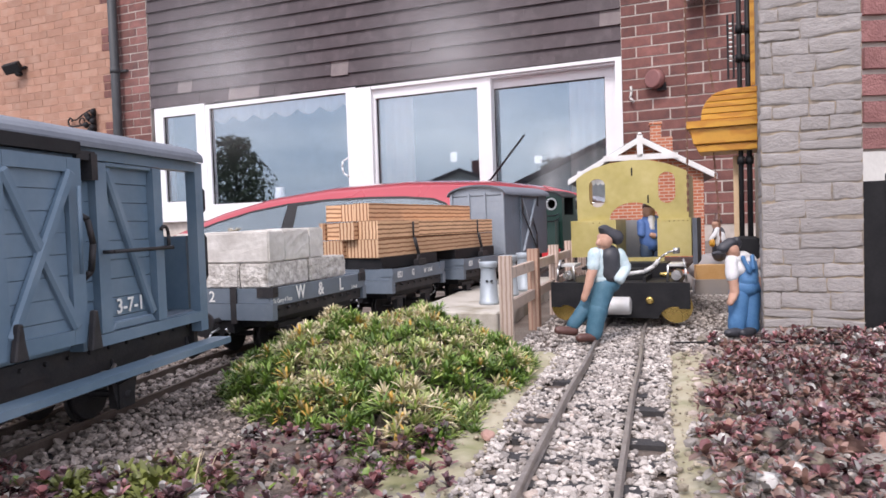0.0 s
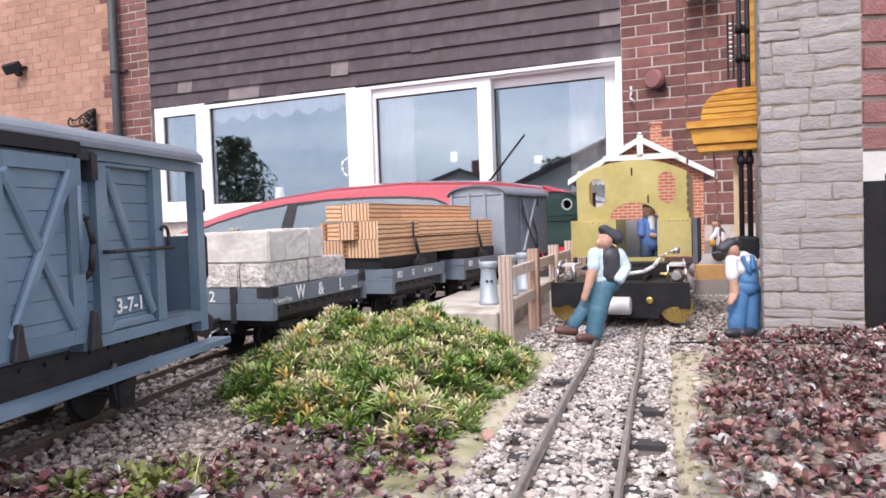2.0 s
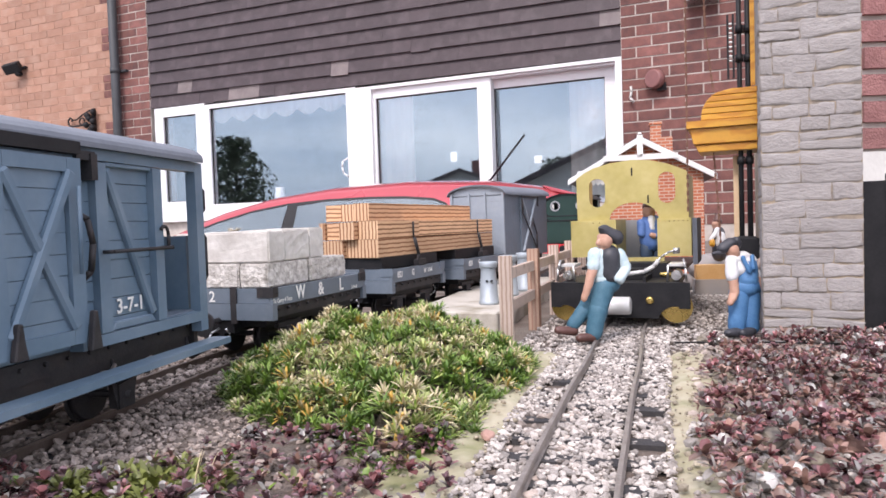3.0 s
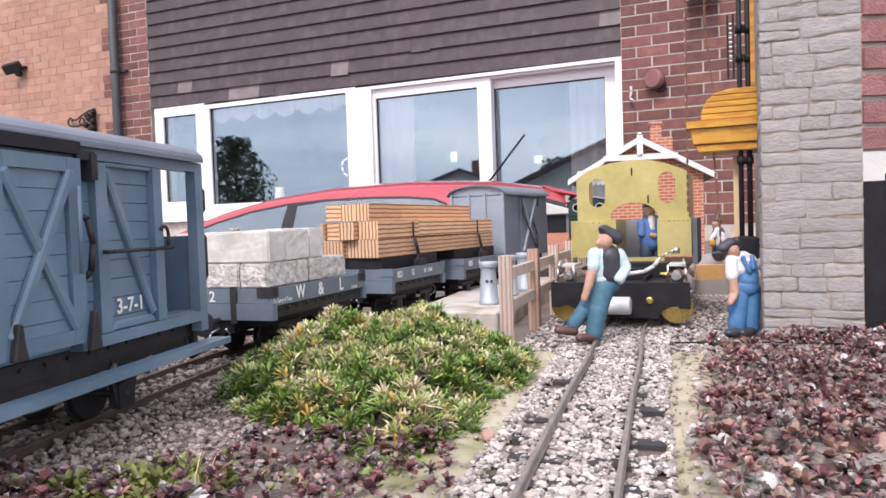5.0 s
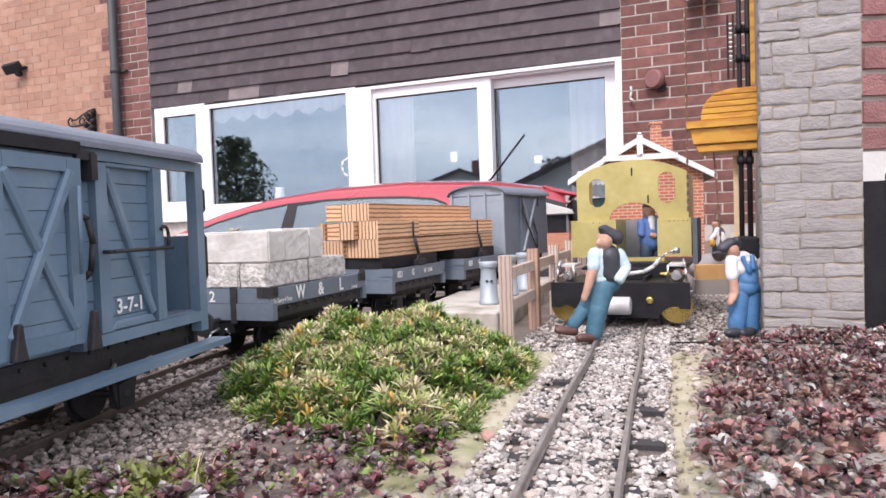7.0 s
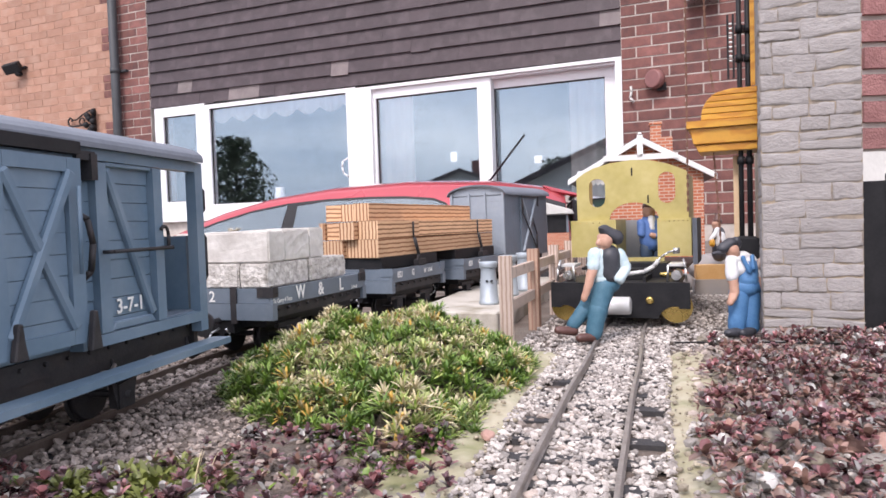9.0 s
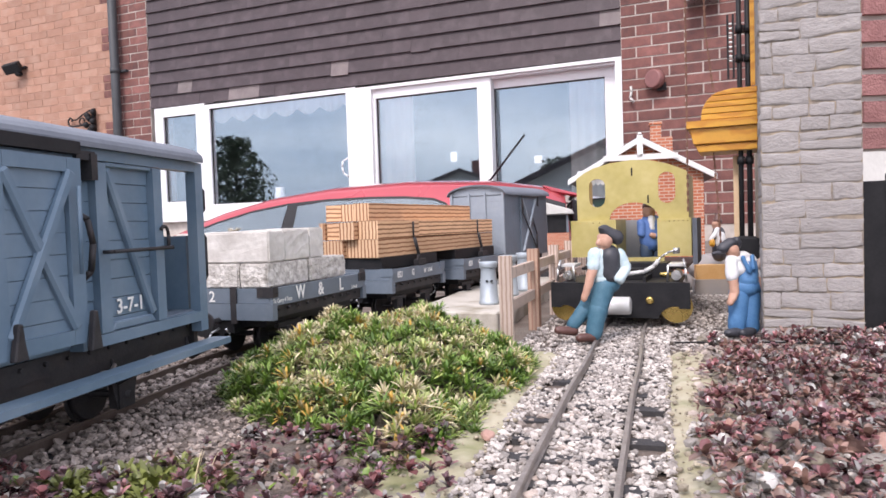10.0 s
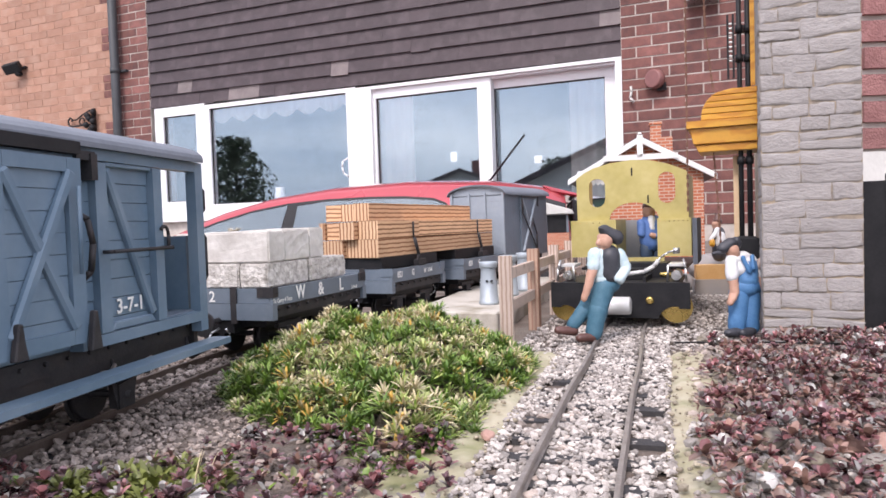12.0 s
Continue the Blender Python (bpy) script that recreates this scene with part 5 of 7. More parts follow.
box(b_, 0.06, 0.064, 0.0145, 0.0185, -0.01, 0.139)
solid("door_post", b_, BENCH_POST, "upright orange wooden door post on the mill", "door post", m=TOWER, bevel=0.0004)
b_ = B()
box(b_, 0.045, 0.047, 0.0012, 0.0045, 0.192, 0.34)
solid("yellow_post", b_, M["canopy"], "upright varnished yellow post beside the stones", "post", m=TOWER, bevel=0.0004)
ladder = thing("ladder", TOWER @ pose(0.04, 0.0188, 0.198), "dark model ladder with pale rungs beside the drainpipe", "ladder")
for y in (-0.0022, 0.0018):
    b_ = B()
    box(b_, 0, 0.002, y - 0.0008, y + 0.0008, 0, 0.050)
    part("stile", b_, M["black"], ladder)
for k in range(9):
    b_ = B()
    cyl(b_, (0.001, -0.0022, 0.014 + 0.0036 * k), (0.001, 0.0018, 0.014 + 0.0036 * k), 0.0008, n=6)
    part("rung", b_, M["white"], ladder)
RUST = mat("rusty_chain", (0.2, 0.1, 0.06), (0.11, 0.05, 0.035), 0.8, scale=200, bump=0.3, dist=0.0003)
for pts in ([(0, 0.0518, 0.32), (0, 0.0525, 0.2), (0, 0.053, 0.095)], [(0, 0.0385, 0.32), (0, 0.0375, 0.24), (0, 0.032, 0.19)], [(0.01, 0.033, 0.142), (0.01, 0.030, 0.095), (0.01, 0.0285, 0.06)]):
    b_ = B()
    P = [Vector(p) for p in pts]
    for p, q in zip(P, P[1:]):
        n = int((q - p).length / 0.0032)
        for i in range(n):
            c = p.lerp(q, (i + 0.5) / n)
            s = 0.0013 if i % 2 else 0.0005
            box(b_, c.x - 0.0018 + s, c.x + 0.0018 - s, c.y - s * 0.7, c.y + s * 0.7, c.z - 0.0019, c.z + 0.0019)
    solid("hoist_chain", b_, RUST, "rusty brown hoist chain hanging by the mill", "chain", "hoist chains", m=TOWER @ pose(0.045, 0, 0))
b_ = B()
prism(b_, [(-0.011, -0.006), (0.011, -0.006), (0.012, 0.010), (0.009, 0.0155), (-0.006, 0.0165), (-0.0115, 0.012)], 0.0, 0.012, "xz")
solid("black_box", b_, M["black"], "black rounded box fixed to the mill wall", "box", m=pose(0.2405, 0.562, 0.0575, 0, 0, -23), bevel=0.002)
b_ = B()
cyl(b_, (0, -0.002, 0), (0, 0.002, 0), 0.0055, n=16)
solid("wooden_disc", b_, M["fence"], "small pale wooden disc on the mill wall", "disc", m=pose(0.2425, 0.537, 0.0525, 0, 0, 30))
b_ = B()
box(b_, -0.005, 0.022, -0.004, 0.004, 0, 0.007)
solid("cable_block", b_, M["black"], "small black cable block at the mill's foot", "cable block", m=pose(0.286, 0.478, -0.004, 0, 0, -20), bevel=0.0015)
for pts in ([(0.295, 0.478, 0.002), (0.301, 0.478, 0.006), (0.307, 0.479, 0.02), (0.308, 0.48, 0.04), (0.304, 0.485, 0.055)], [(0.298, 0.476, 0.001), (0.306, 0.476, 0.008), (0.314, 0.478, 0.024), (0.310, 0.482, 0.04)]):
    b_ = B()
    bar(b_, pts, 0.0007)
    solid("cable", b_, M["black"], "thin black cable looping up beside the mill", "cable", "mill cables")
SLATE = mat("dark_slate_sheet", (0.035, 0.042, 0.055), (0.085, 0.1, 0.12), 0.6, scale=12, bump=0.2, dist=0.001, stretch=(4, 4, 0.6))
b_ = B()
box(b_, 0.0, 0.12, 0, 0.006, -0.02, 0.117)
solid("slate_sheet", b_, SLATE, "dark blue-grey slate sheet standing beside the mill", "slate", m=pose(0.318, 0.507, 0, 0, 0, -23), bevel=0.0008)
b_ = B()
box(b_, 0.0, 0.018, 0, 0.05, -0.02, 0.112)
solid("black_board", b_, M["black"], "black board in the gap beside the mill", "board", m=pose(0.303, 0.515, 0, 0, 0, -23))

# ---- brick station with white bargeboards ----
STN = pose(0.281, 1.0, 0, 0, 0, -15)
stn = thing("model_station", STN, "model brick station with white bargeboards and stepped chimney", "model building")
b_ = B()
prism(b_, [(-0.0425, -0.012), (0.0835, -0.012), (0.0835, 0.151), (0.0, 0.198), (-0.0425, 0.174)], 0.0, 0.2, "xz")
part("wall", b_, M["model_brick"], stn, "orange-red brick walls with pale joints")
for s in (-1, 1):
    b_ = B()
    prism(b_, [(s * -0.004, 0.2055), (s * 0.1, 0.1475), (s * 0.1, 0.1395), (s * -0.004, 0.1965)], -0.012, -0.008, "xz")
    part("bargeboard", b_, M["white"], stn, "white bargeboard", bevel=0.0006)
    b_ = B()
    prism(b_, [(0, 0.2045), (s * 0.101, 0.147), (s * 0.101, 0.144), (0, 0.2012)], -0.0078, 0.21, "xz")
    part("roof_slope", b_, M["roof_grey"], stn, "grey slate roof")
b_ = B()
box(b_, -0.004, 0.004, -0.0145, -0.0122, 0.174, 0.2045)
part("king_post", b_, M["white"], stn)
b_ = B()
box(b_, -0.05, 0.05, -0.0145, -0.0122, 0.1705, 0.178)
part("collar", b_, M["white"], stn)
b_ = B()
cyl(b_, (0, -0.012, 0.2055), (0, -0.012, 0.2085), 0.0035, 0.0015, 10)
part("finial", b_, M["white"], stn)
b_ = B()
box(b_, 0.015, 0.030, 0.02, 0.045, 0.17, 0.226)
box(b_, 0.030, 0.045, 0.021, 0.044, 0.17, 0.204)
box(b_, 0.0135, 0.0315, 0.0185, 0.0465, 0.222, 0.2255)
part("chimney", b_, M["model_brick"], stn, "stepped brick chimney")
for k in range(7):
    b_ = B()
    x = -0.088 + 0.0065 * k
    prism(b_, [(x, 0.16), (x, 0.1415), (x + 0.0031, 0.138), (x + 0.0062, 0.1415), (x + 0.0062, 0.16)], 0.006, 0.008, "xz")
    part("valance_board", b_, M["white"], stn, "white scalloped valance board")
# low brick hut beyond the van
hut = thing("model_hut", pose(0.33, 2.28, 0, 0, 0, -12), "low model brick hut with dark windows and pale roof", "model building")
b_ = B()
box(b_, -0.07, 0.075, 0, 0.12, -0.012, 0.048)
part("wall", b_, M["model_brick"], hut)
b_ = B()
box(b_, -0.066, 0.071, 0.004, 0.116, 0.048, 0.105)
part("window", b_, M["black"], hut, "dark glazed upper part")
for x in (-0.07, 0.0, 0.068):
    b_ = B()
    box(b_, x, x + 0.007, 0.0, 0.006, 0.0482, 0.105)
    part("window_post", b_, M["roof_grey"], hut)
b_ = B()
prism(b_, [(-0.085, 0.108), (0.09, 0.108), (0.085, 0.122), (0.0, 0.148), (-0.085, 0.155)], -0.015, 0.135, "xz")
part("roof", b_, M["concrete"], hut, "pale grey hut roof", bevel=0.002)
# bench and kerb stones behind the stooping figure
BENCH = mat("pale_orange_wood", (0.5, 0.28, 0.1), (0.58, 0.35, 0.15), 0.6, scale=60, bump=0.2, dist=0.0004)
bench = thing("bench", pose(0.325, 0.855, 0, 0, 0, -12), "small orange wooden bench on a stone step", "bench")
b_ = B()
box(b_, -0.02, 0.03, -0.008, 0.01, 0.014, 0.031)
part("seat", b_, BENCH, bench, bevel=0.002)
b_ = B()
box(b_, -0.022, 0.032, -0.012, 0.016, -0.01, 0.0138)
part("step", b_, M["tower"], bench, bevel=0.0015)
b_ = B()
for p, r in (((0.337, 0.9, 0.022), 0.02), ((0.305, 0.905, 0.006), 0.013), ((0.36, 0.93, 0.02), 0.024)):
    limb(b_, Vector(p) - Vector((r * 0.5, 0, 0)), Vector(p) + Vector((r * 0.5, 0, 0)), r * 0.85, r * 0.8, 0)
for v in b_.verts:
    v.co += 0.004 * noise.noise_vector(v.co * 60)
solid("rockery", b_, M["tower"], "grey rockery stones behind the gravel", "rocks", kind="stuff")

# ---- house details ----
b_ = B()
cyl(b_, (-0.018, -0.06, YARD), (-0.018, -0.06, TOP), 0.041, n=18)
for z in (1.62, 0.2):
    cyl(b_, (-0.018, -0.06, z), (-0.018, -0.06, z + 0.05), 0.046, n=18)
    box(b_, -0.07, 0.085, -0.03, 0.008, z + 0.015, z + 0.035)
solid("drainpipe", b_, M["pipe"], "dark grey round drainpipe down the house wall", "drainpipe", m=HOUSE)
flood = thing("floodlight", HOUSE @ pose(-1.40, 0, 1.84) @ Matrix.Scale(0.78, 4), "black security floodlight with sensor on the orange wall", "floodlight")
b_ = B()
box(b_, -0.14, 0.08, -0.16, -0.06, -0.02, 0.11, pose(0, 0, 0, 30, -12, 20))
part("lamp_head", b_, M["black"], flood, bevel=0.012)
b_ = B()
cyl(b_, (0.03, -0.02, -0.04), (0.03, -0.1, 0.0), 0.02)
box(b_, -0.02, 0.14, -0.03, 0.0, -0.02, 0.01)
part("bracket", b_, M["black"], flood)
b_ = B()
turned(b_, [(0.02, -0.06), (0.045, -0.04), (0.045, 0.0), (0.02, 0.03)], 14, pose(0.06, -0.07, -0.07))
part("sensor", b_, M["black"], flood)
scroll = thing("hanging_basket_bracket", HOUSE @ pose(-0.39, 0, 1.2), "black wrought-iron hanging basket bracket", "bracket")
b_ = B()
box(b_, -0.02, 0.02, -0.012, 0.008, -0.15, 0.13)
part("back_plate", b_, M["black"], scroll)
b_ = B()
arm = [(-0.02, -0.03, -0.03), (-0.27, -0.03, -0.03), (-0.31, -0.03, -0.01), (-0.32, -0.03, 0.03), (-0.29, -0.03, 0.06), (-0.26, -0.03, 0.04), (-0.27, -0.03, 0.02)]
bar(b_, arm, 0.008)
bar(b_, [(-0.26, -0.03, 0.03), (-0.2, -0.03, 0.035), (-0.12, -0.03, 0.075), (-0.02, -0.03, 0.11)], 0.007)
bar(b_, [(-0.13 + 0.035 * math.cos(a * 0.7), -0.03, 0.01 + 0.035 * math.sin(a * 0.7)) for a in range(9)], 0.007)
for k in range(7):
    c = Vector((-0.02 + 0.05 * math.sin(k * 2.4), -0.035, -0.09 + 0.03 * k))
    turned(b_, [(0.012, -0.03), (0.035, 0.0), (0.012, 0.03)], 8, Matrix.Translation(c))
part("scroll_arm", b_, M["black"], scroll)
ALARM = mat("brown_red_plastic", (0.2, 0.085, 0.08), (0.25, 0.11, 0.1), 0.5, scale=20, bump=0.1, dist=0.001)
vent = thing("flue_terminal", HOUSE @ pose(4.955, 0, 1.03, 0, 0, -28) @ Matrix.Scale(0.86, 4), "round brown flue terminal on the brick wall", "flue terminal")
b_ = B()
turned(b_, [(0.055, 0.0), (0.06, 0.02), (0.075, 0.03), (0.075, 0.09), (0.065, 0.1)], 24, pose(0, 0, 0, 90, 0, 0))
part("cap", b_, ALARM, vent)
b_ = B()
box(b_, -0.005, 0.06, -0.03, 0.008, -0.09, -0.03)
part("bracket", b_, M["black"], vent)
b_ = B()
bar(b_, [(4.765, -0.012, 1.0), (4.77, -0.03, 0.96), (4.76, -0.03, 0.92), (4.785, -0.02, 0.89)], 0.009)
solid("pipe_clip", b_, M["concrete"], "small white plastic pipe clip on the wall", "pipe clip", m=HOUSE)
lamp = thing("wall_lamp", HOUSE @ pose(5.25, 0, 1.53), "silver wall lamp on the brick wall", "wall lamp")
b_ = B()
box(b_, -0.1, 0.1, -0.16, 0.008, -0.03, 0.06)
part("housing", b_, M["steel"], lamp, bevel=0.015)

# hung tiles over the windows
b_ = B()
v_ = [(-0.0805, -0.035, 0.0), (0.0805, -0.035, 0.0), (0.0805, -0.018, 0.0), (-0.0805, -0.018, 0.0), (-0.0805, -0.008, 0.158), (0.0805, -0.008, 0.158), (0.0805, 0.004, 0.158), (-0.0805, 0.004, 0.158)]
v_ = [b_.verts.new(v) for v in v_]
for f in ((3, 2, 1, 0), (4, 5, 6, 7), (0, 1, 5, 4), (1, 2, 6, 5), (2, 3, 7, 6), (3, 0, 4, 7)):
    b_.faces.new([v_[i] for i in f])
tile_me = mesh_of(b_, "tile", M["tile"])
pale_me = tile_me.copy()
pale_me.materials[0] = M["tile_pale"]
rng = random.Random(8)
PALE = {(1, 2), (0, 6), (0, 7), (1, 12), (2, 26)}
for r in range(11):
    x, k = 0.345 + (0.0 if r % 2 else -0.08), 0
    while x < 4.70:
        x0, x1 = max(x, 0.338), min(x + 0.1635, 4.698)
        if x1 - x0 > 0.03:
            ob = new("tile", pale_me if (r, k) in PALE else tile_me)
            ob.parent = wall_head
            drop = -0.012 if r < 3 and rng.random() < 0.07 else rng.uniform(-0.0006, 0.0006)
            ob.matrix_basis = pose((x0 + x1) / 2, 0.038 + rng.uniform(-0.0004, 0.0004), 1.226 + 0.1115 * r + 0.008 * (4.7 - (x0 + x1) / 2) + drop, rng.uniform(-0.12, 0.12), 0.46, 0) @ Matrix.Diagonal(((x1 - x0 + 0.0012) / 0.161, 1, 1, 1))
        x += 0.165
        k += 1


def brick_mesh(w, h, d, material, soft=0.004):
    b = B()
    box(b, -w / 2, w / 2, 0, d, 0, h)
    return mesh_of(b, "brick", material, soft)


full, orange_full = brick_mesh(0.215, 0.065, 0.05, M["brick"]), brick_mesh(0.217, 0.067, 0.05, M["brick_orange"], 0.002)


def courses(parent, me, x0, x1, z0, z1, y, starts, pitch=0.225, rise=0.075, quoin=None):
    """Stretcher courses from x0 to x1: starts holds the first joint of even and odd rows; quoin, the bricks toothed in at the end."""
    r, z = 0, z0
    while z < z1:
        x = starts[r % 2] - 2 * pitch
        end = x1
        if quoin and (r // 3) % 2 == 0:
            end = x1 - (0.125 if r % 3 != 1 else 0.118)
            spans = [(end + 0.008, x1)] if r % 3 != 1 else [(end + 0.008, x1 - 0.03), (x1 - 0.022, x1)]
            for a, c in spans:
                ob = new("brick", quoin)
                ob.parent = parent
                ob.matrix_basis = pose((a + c) / 2, y - 0.001, z) @ Matrix.Diagonal(((c - a) / 0.215, 1, 1, 1))
        while x < end - 0.012:
            a, c = max(x, x0), min(x + pitch - 0.01, end)
            if c - a > 0.012:
                ob = new("brick", me)
                ob.parent = parent
                ob.matrix_basis = pose((a + c) / 2, y + rng.uniform(-0.0015, 0.0015), z + rng.uniform(-0.0012, 0.0012), 0, rng.uniform(-0.3, 0.3), 0) @ Matrix.Diagonal(((c - a) / 0.215, 1, (rise - 0.01) / 0.065, 1))
            x += pitch
        z += rise
        r += 1


courses(wall_right, full, 4.704, 5.95, 0.0228, 1.75, 0.006, (4.809, 4.914), 0.2185, 0.0739)
courses(wall_pier, full, -0.123, 0.333, 0.957, 2.35, 0.006, (0.120, 0.212), 0.2185, 0.0773)
courses(wall_left, orange_full, -2.2, -0.127, 0.965, 2.55, 0.0085, (-2.0, -2.11), 0.225, 0.0757, full)
b_ = B()
box(b_, 1.17, 3.6, 2.03, 2.3, YARD, 1.4)
wall_near = solid("wall_near", b_, M["mortar"], "rough red brick garden wall with wide pale joints", "wall", kind="structure")
rough = brick_mesh(0.215, 0.058, 0.06, M["brick_rough"], 0.008)
for r in range(13):
    for k in range(4):
        ob = new("brick", rough)
        ob.parent = wall_near
        a = 1.175 + 0.232 * k + (0.028 if r % 2 else 0.0)
        ob.matrix_basis = pose(a + 0.1075, 2.012 + rng.uniform(-0.003, 0.003), 0.262 + 0.0752 * r, 0, rng.uniform(-0.4, 0.4), 0)
b_ = B()
box(b_, 1.165, 1.9, 1.99, 2.028, 0.162, 0.252)
solid("lintel", b_, M["concrete"], "pale concrete lintel in the garden wall", "lintel", kind="structure", bevel=0.006)
# no hole in the wall: a black sheet stands for the opening's shade
b_ = B()
box(b_, 1.172, 1.85, 2.02, 2.029, -0.05, 0.161)
solid("opening", b_, M["black"], "black sheet painting the shade of the opening under the lintel", "opening", kind="structure")

# ---- verges, chippings and grit ----


def strip(name, line, s0, s1, lo, hi, z, label):
    """A low uneven strip beside a track, between two offsets from its middle."""
    b = B()
    prev = None
    for p, d in line[s0:s1:2]:
        nrm = Vector((d.y, -d.x, 0))
        row = []
        for k in range(9):
            u = lo + (hi - lo) * k / 8 + 0.004 * noise.noise((p.y * 30, k * 0.9, lo * 40))
            c = p + nrm * u
            edge = min(k, 8 - k) / 2
            row.append(b.verts.new((c.x, c.y, z + 0.0016 * noise.noise((c.x * 90, c.y * 90, 0)) - (0.006 if edge == 0 else 0.001 if edge < 1 else 0))))
        if prev:
            for k in range(8):
                b.faces.new((prev[k], prev[k + 1], row[k + 1], row[k])).smooth = True
        prev = row
    solid(name, b, M["verge"], label, "verge", kind="structure")


strip("verge_left", line_a, 20, 125, -0.085, -0.034, -0.0035, "sandy mossy mortar verge along the track")
strip("verge_right", line_a, 20, 128, 0.032, 0.075, -0.0035, "sandy mossy mortar verge along the track")

rs = np.random.RandomState(5)


def pebble_shapes(n):
    shapes = []
    for k in range(n):
        b = B()
        bmesh.ops.create_icosphere(b, subdivisions=1, radius=1)
        for v in b.verts:
            v.co = Vector(v.co) * (1 + 0.75 * noise.noise(v.co * 1.9 + Vector((k * 7.3, 0, 0))))
            v.co.z *= 0.72
            v.co.x *= 1.15
        b.verts.ensure_lookup_table()
        shapes.append((np.array([v.co[:] for v in b.verts]), np.array([[v.index for v in f.verts] for f in b.faces])))
        b.free()
    return shapes


SHAPES = pebble_shapes(10)


def scatter(name, spots, material, label, parent=None):
    """Many small stones as one mesh: spots of (x, y, z, radius)."""
    V, F, at = [], [], 0
    for x, y, z, r in spots:
        v, f = SHAPES[rs.randint(len(SHAPES))]
        a, t = rs.rand() * 6.28, rs.rand(3) * 0.9 - 0.45
        q = Euler((t[0], t[1], a)).to_matrix()
        V.append(v @ np.array(q).T * r + (x, y, z))
        F.append(f + at)
        at += len(v)
    me = bpy.data.meshes.new(name)
    me.from_pydata(np.concatenate(V).tolist(), [], np.concatenate(F).tolist())
    me.materials.append(material)
    ob = new(name, me)
    return tagged(ob, label, "gravel", kind="stuff")


def beside(line, lo, hi, s0, s1, n, r0, r1, z):
    out = []
    for _ in range(n):
        p, d = line[rs.randint(s0, min(s1, len(line)))]
        u = lo + (hi - lo) * rs.rand()
        if min(abs(u - 0.0168), abs(u + 0.0168)) < 0.0026:
            continue
        if abs(u) > 0.021 and abs(u) < 0.034 and line is line_a and noise.noise((p.y * 38, u * 40, 3)) > 0.12:
            continue
        r = r0 + (r1 - r0) * rs.rand() ** 2
        c = p + Vector((d.y, -d.x, 0)) * u + d * rs.uniform(-0.002, 0.002)
        out.append((c.x, c.y, z + rs.uniform(-0.0015, 0.0012) - (0.0012 if abs(u) < 0.03 else 0), r))
    return out


near = [s for s in beside(line_a, -0.04, 0.036, 40, 82, 330, 0.0013, 0.0023, -0.0042)][:300]
ballast = scatter("ballast", beside(line_a, -0.041, 0.036, 30, 190, 19000, 0.0008, 0.0019, -0.0046), M["stone"], "pale pinkish-grey granite chippings between the rails")
meshes = []
for v, f in SHAPES:
    me = bpy.data.meshes.new("stone")
    me.from_pydata(v.tolist(), [], f.tolist())
    me.materials.append(M["stone_obj"])
    meshes.append(me)
for x, y, z, r in near:
    ob = new("stone", meshes[rs.randint(len(meshes))])
    ob.parent = ballast
    ob.matrix_basis = pose(x, y, z, *(rs.rand(3) * (40, 40, 360))) @ Matrix.Scale(r, 4)


def area(x0, x1, y0, y1, n, r0, r1, z, keep=None):
    out = []
    for _ in range(n):
        x, y = x0 + (x1 - x0) * rs.rand(), y0 + (y1 - y0) * rs.rand()
        if keep is None or keep(x, y):
            out.append((x, y, z + rs.uniform(-0.001, 0.001), r0 + (r1 - r0) * rs.rand() ** 2))
    return out


scatter("gravel", area(0.045, 0.40, 0.50, 1.0, 15000, 0.0009, 0.002, -0.0042, lambda x, y: x > 0.052 + 0.34 * (y - 0.54) and x < 0.25 + 0.42 * (y - 0.5)), M["stone"], "pale gravel spread round the engine and the mill")
scatter("grit", beside(line_b, -0.075, 0.115, 30, 190, 17000, 0.0006, 0.0018, -0.0056), M["grit"], "brown grit and chippings round the train's track")
scatter("grit_between_rails", beside(line_b, -0.055, 0.05, 30, 130, 5200, 0.001, 0.0024, -0.0028), M["grit"], "brown chippings half covering the sleepers under the train")
scatter("grit_near", area(-0.2, 0.09, 0.17, 0.36, 2600, 0.001, 0.0026, -0.006, lambda x, y: x < 0.09 * (y - 0.1) / 0.3 - 0.01 and noise.noise((x * 30, y * 30, 5)) < 0.12), M["grit"], "loose brown grit on the soil")
scatter("crumbs", beside(line_a, -0.085, -0.034, 20, 125, 420, 0.0005, 0.0018, -0.0028) + beside(line_a, 0.034, 0.075, 20, 128, 420, 0.0005, 0.002, -0.0028), M["crumb"], "crumbs of grit strewn over the mossy verges")
scatter("chippings", area(0.075, 0.2, 0.215, 0.31, 260, 0.0012, 0.0032, 0.0005, lambda x, y: x > 0.072 + 0.3 * (y - 0.2)), M["stone"], "pale chippings strewn between the stonecrop stems")
scatter("grit_corner", area(0.08, 0.42, 0.17, 0.52, 4200, 0.0012, 0.0042, -0.0045, lambda x, y: x > 0.055 + 0.33 * (y - 0.15)), M["grit"], "loose brown chippings among the stonecrop")


# ---- plants ----
def leaf_mat(name, c1, c2, rough=0.5, island=0.35):
    m = mat(name, c1, c2, rough, scale=60, bump=0.1, dist=0.0004, island=island)
    b = m.node_tree.nodes["Principled BSDF"]
    b.inputs["Subsurface Weight"].default_value = 0.0
    return m


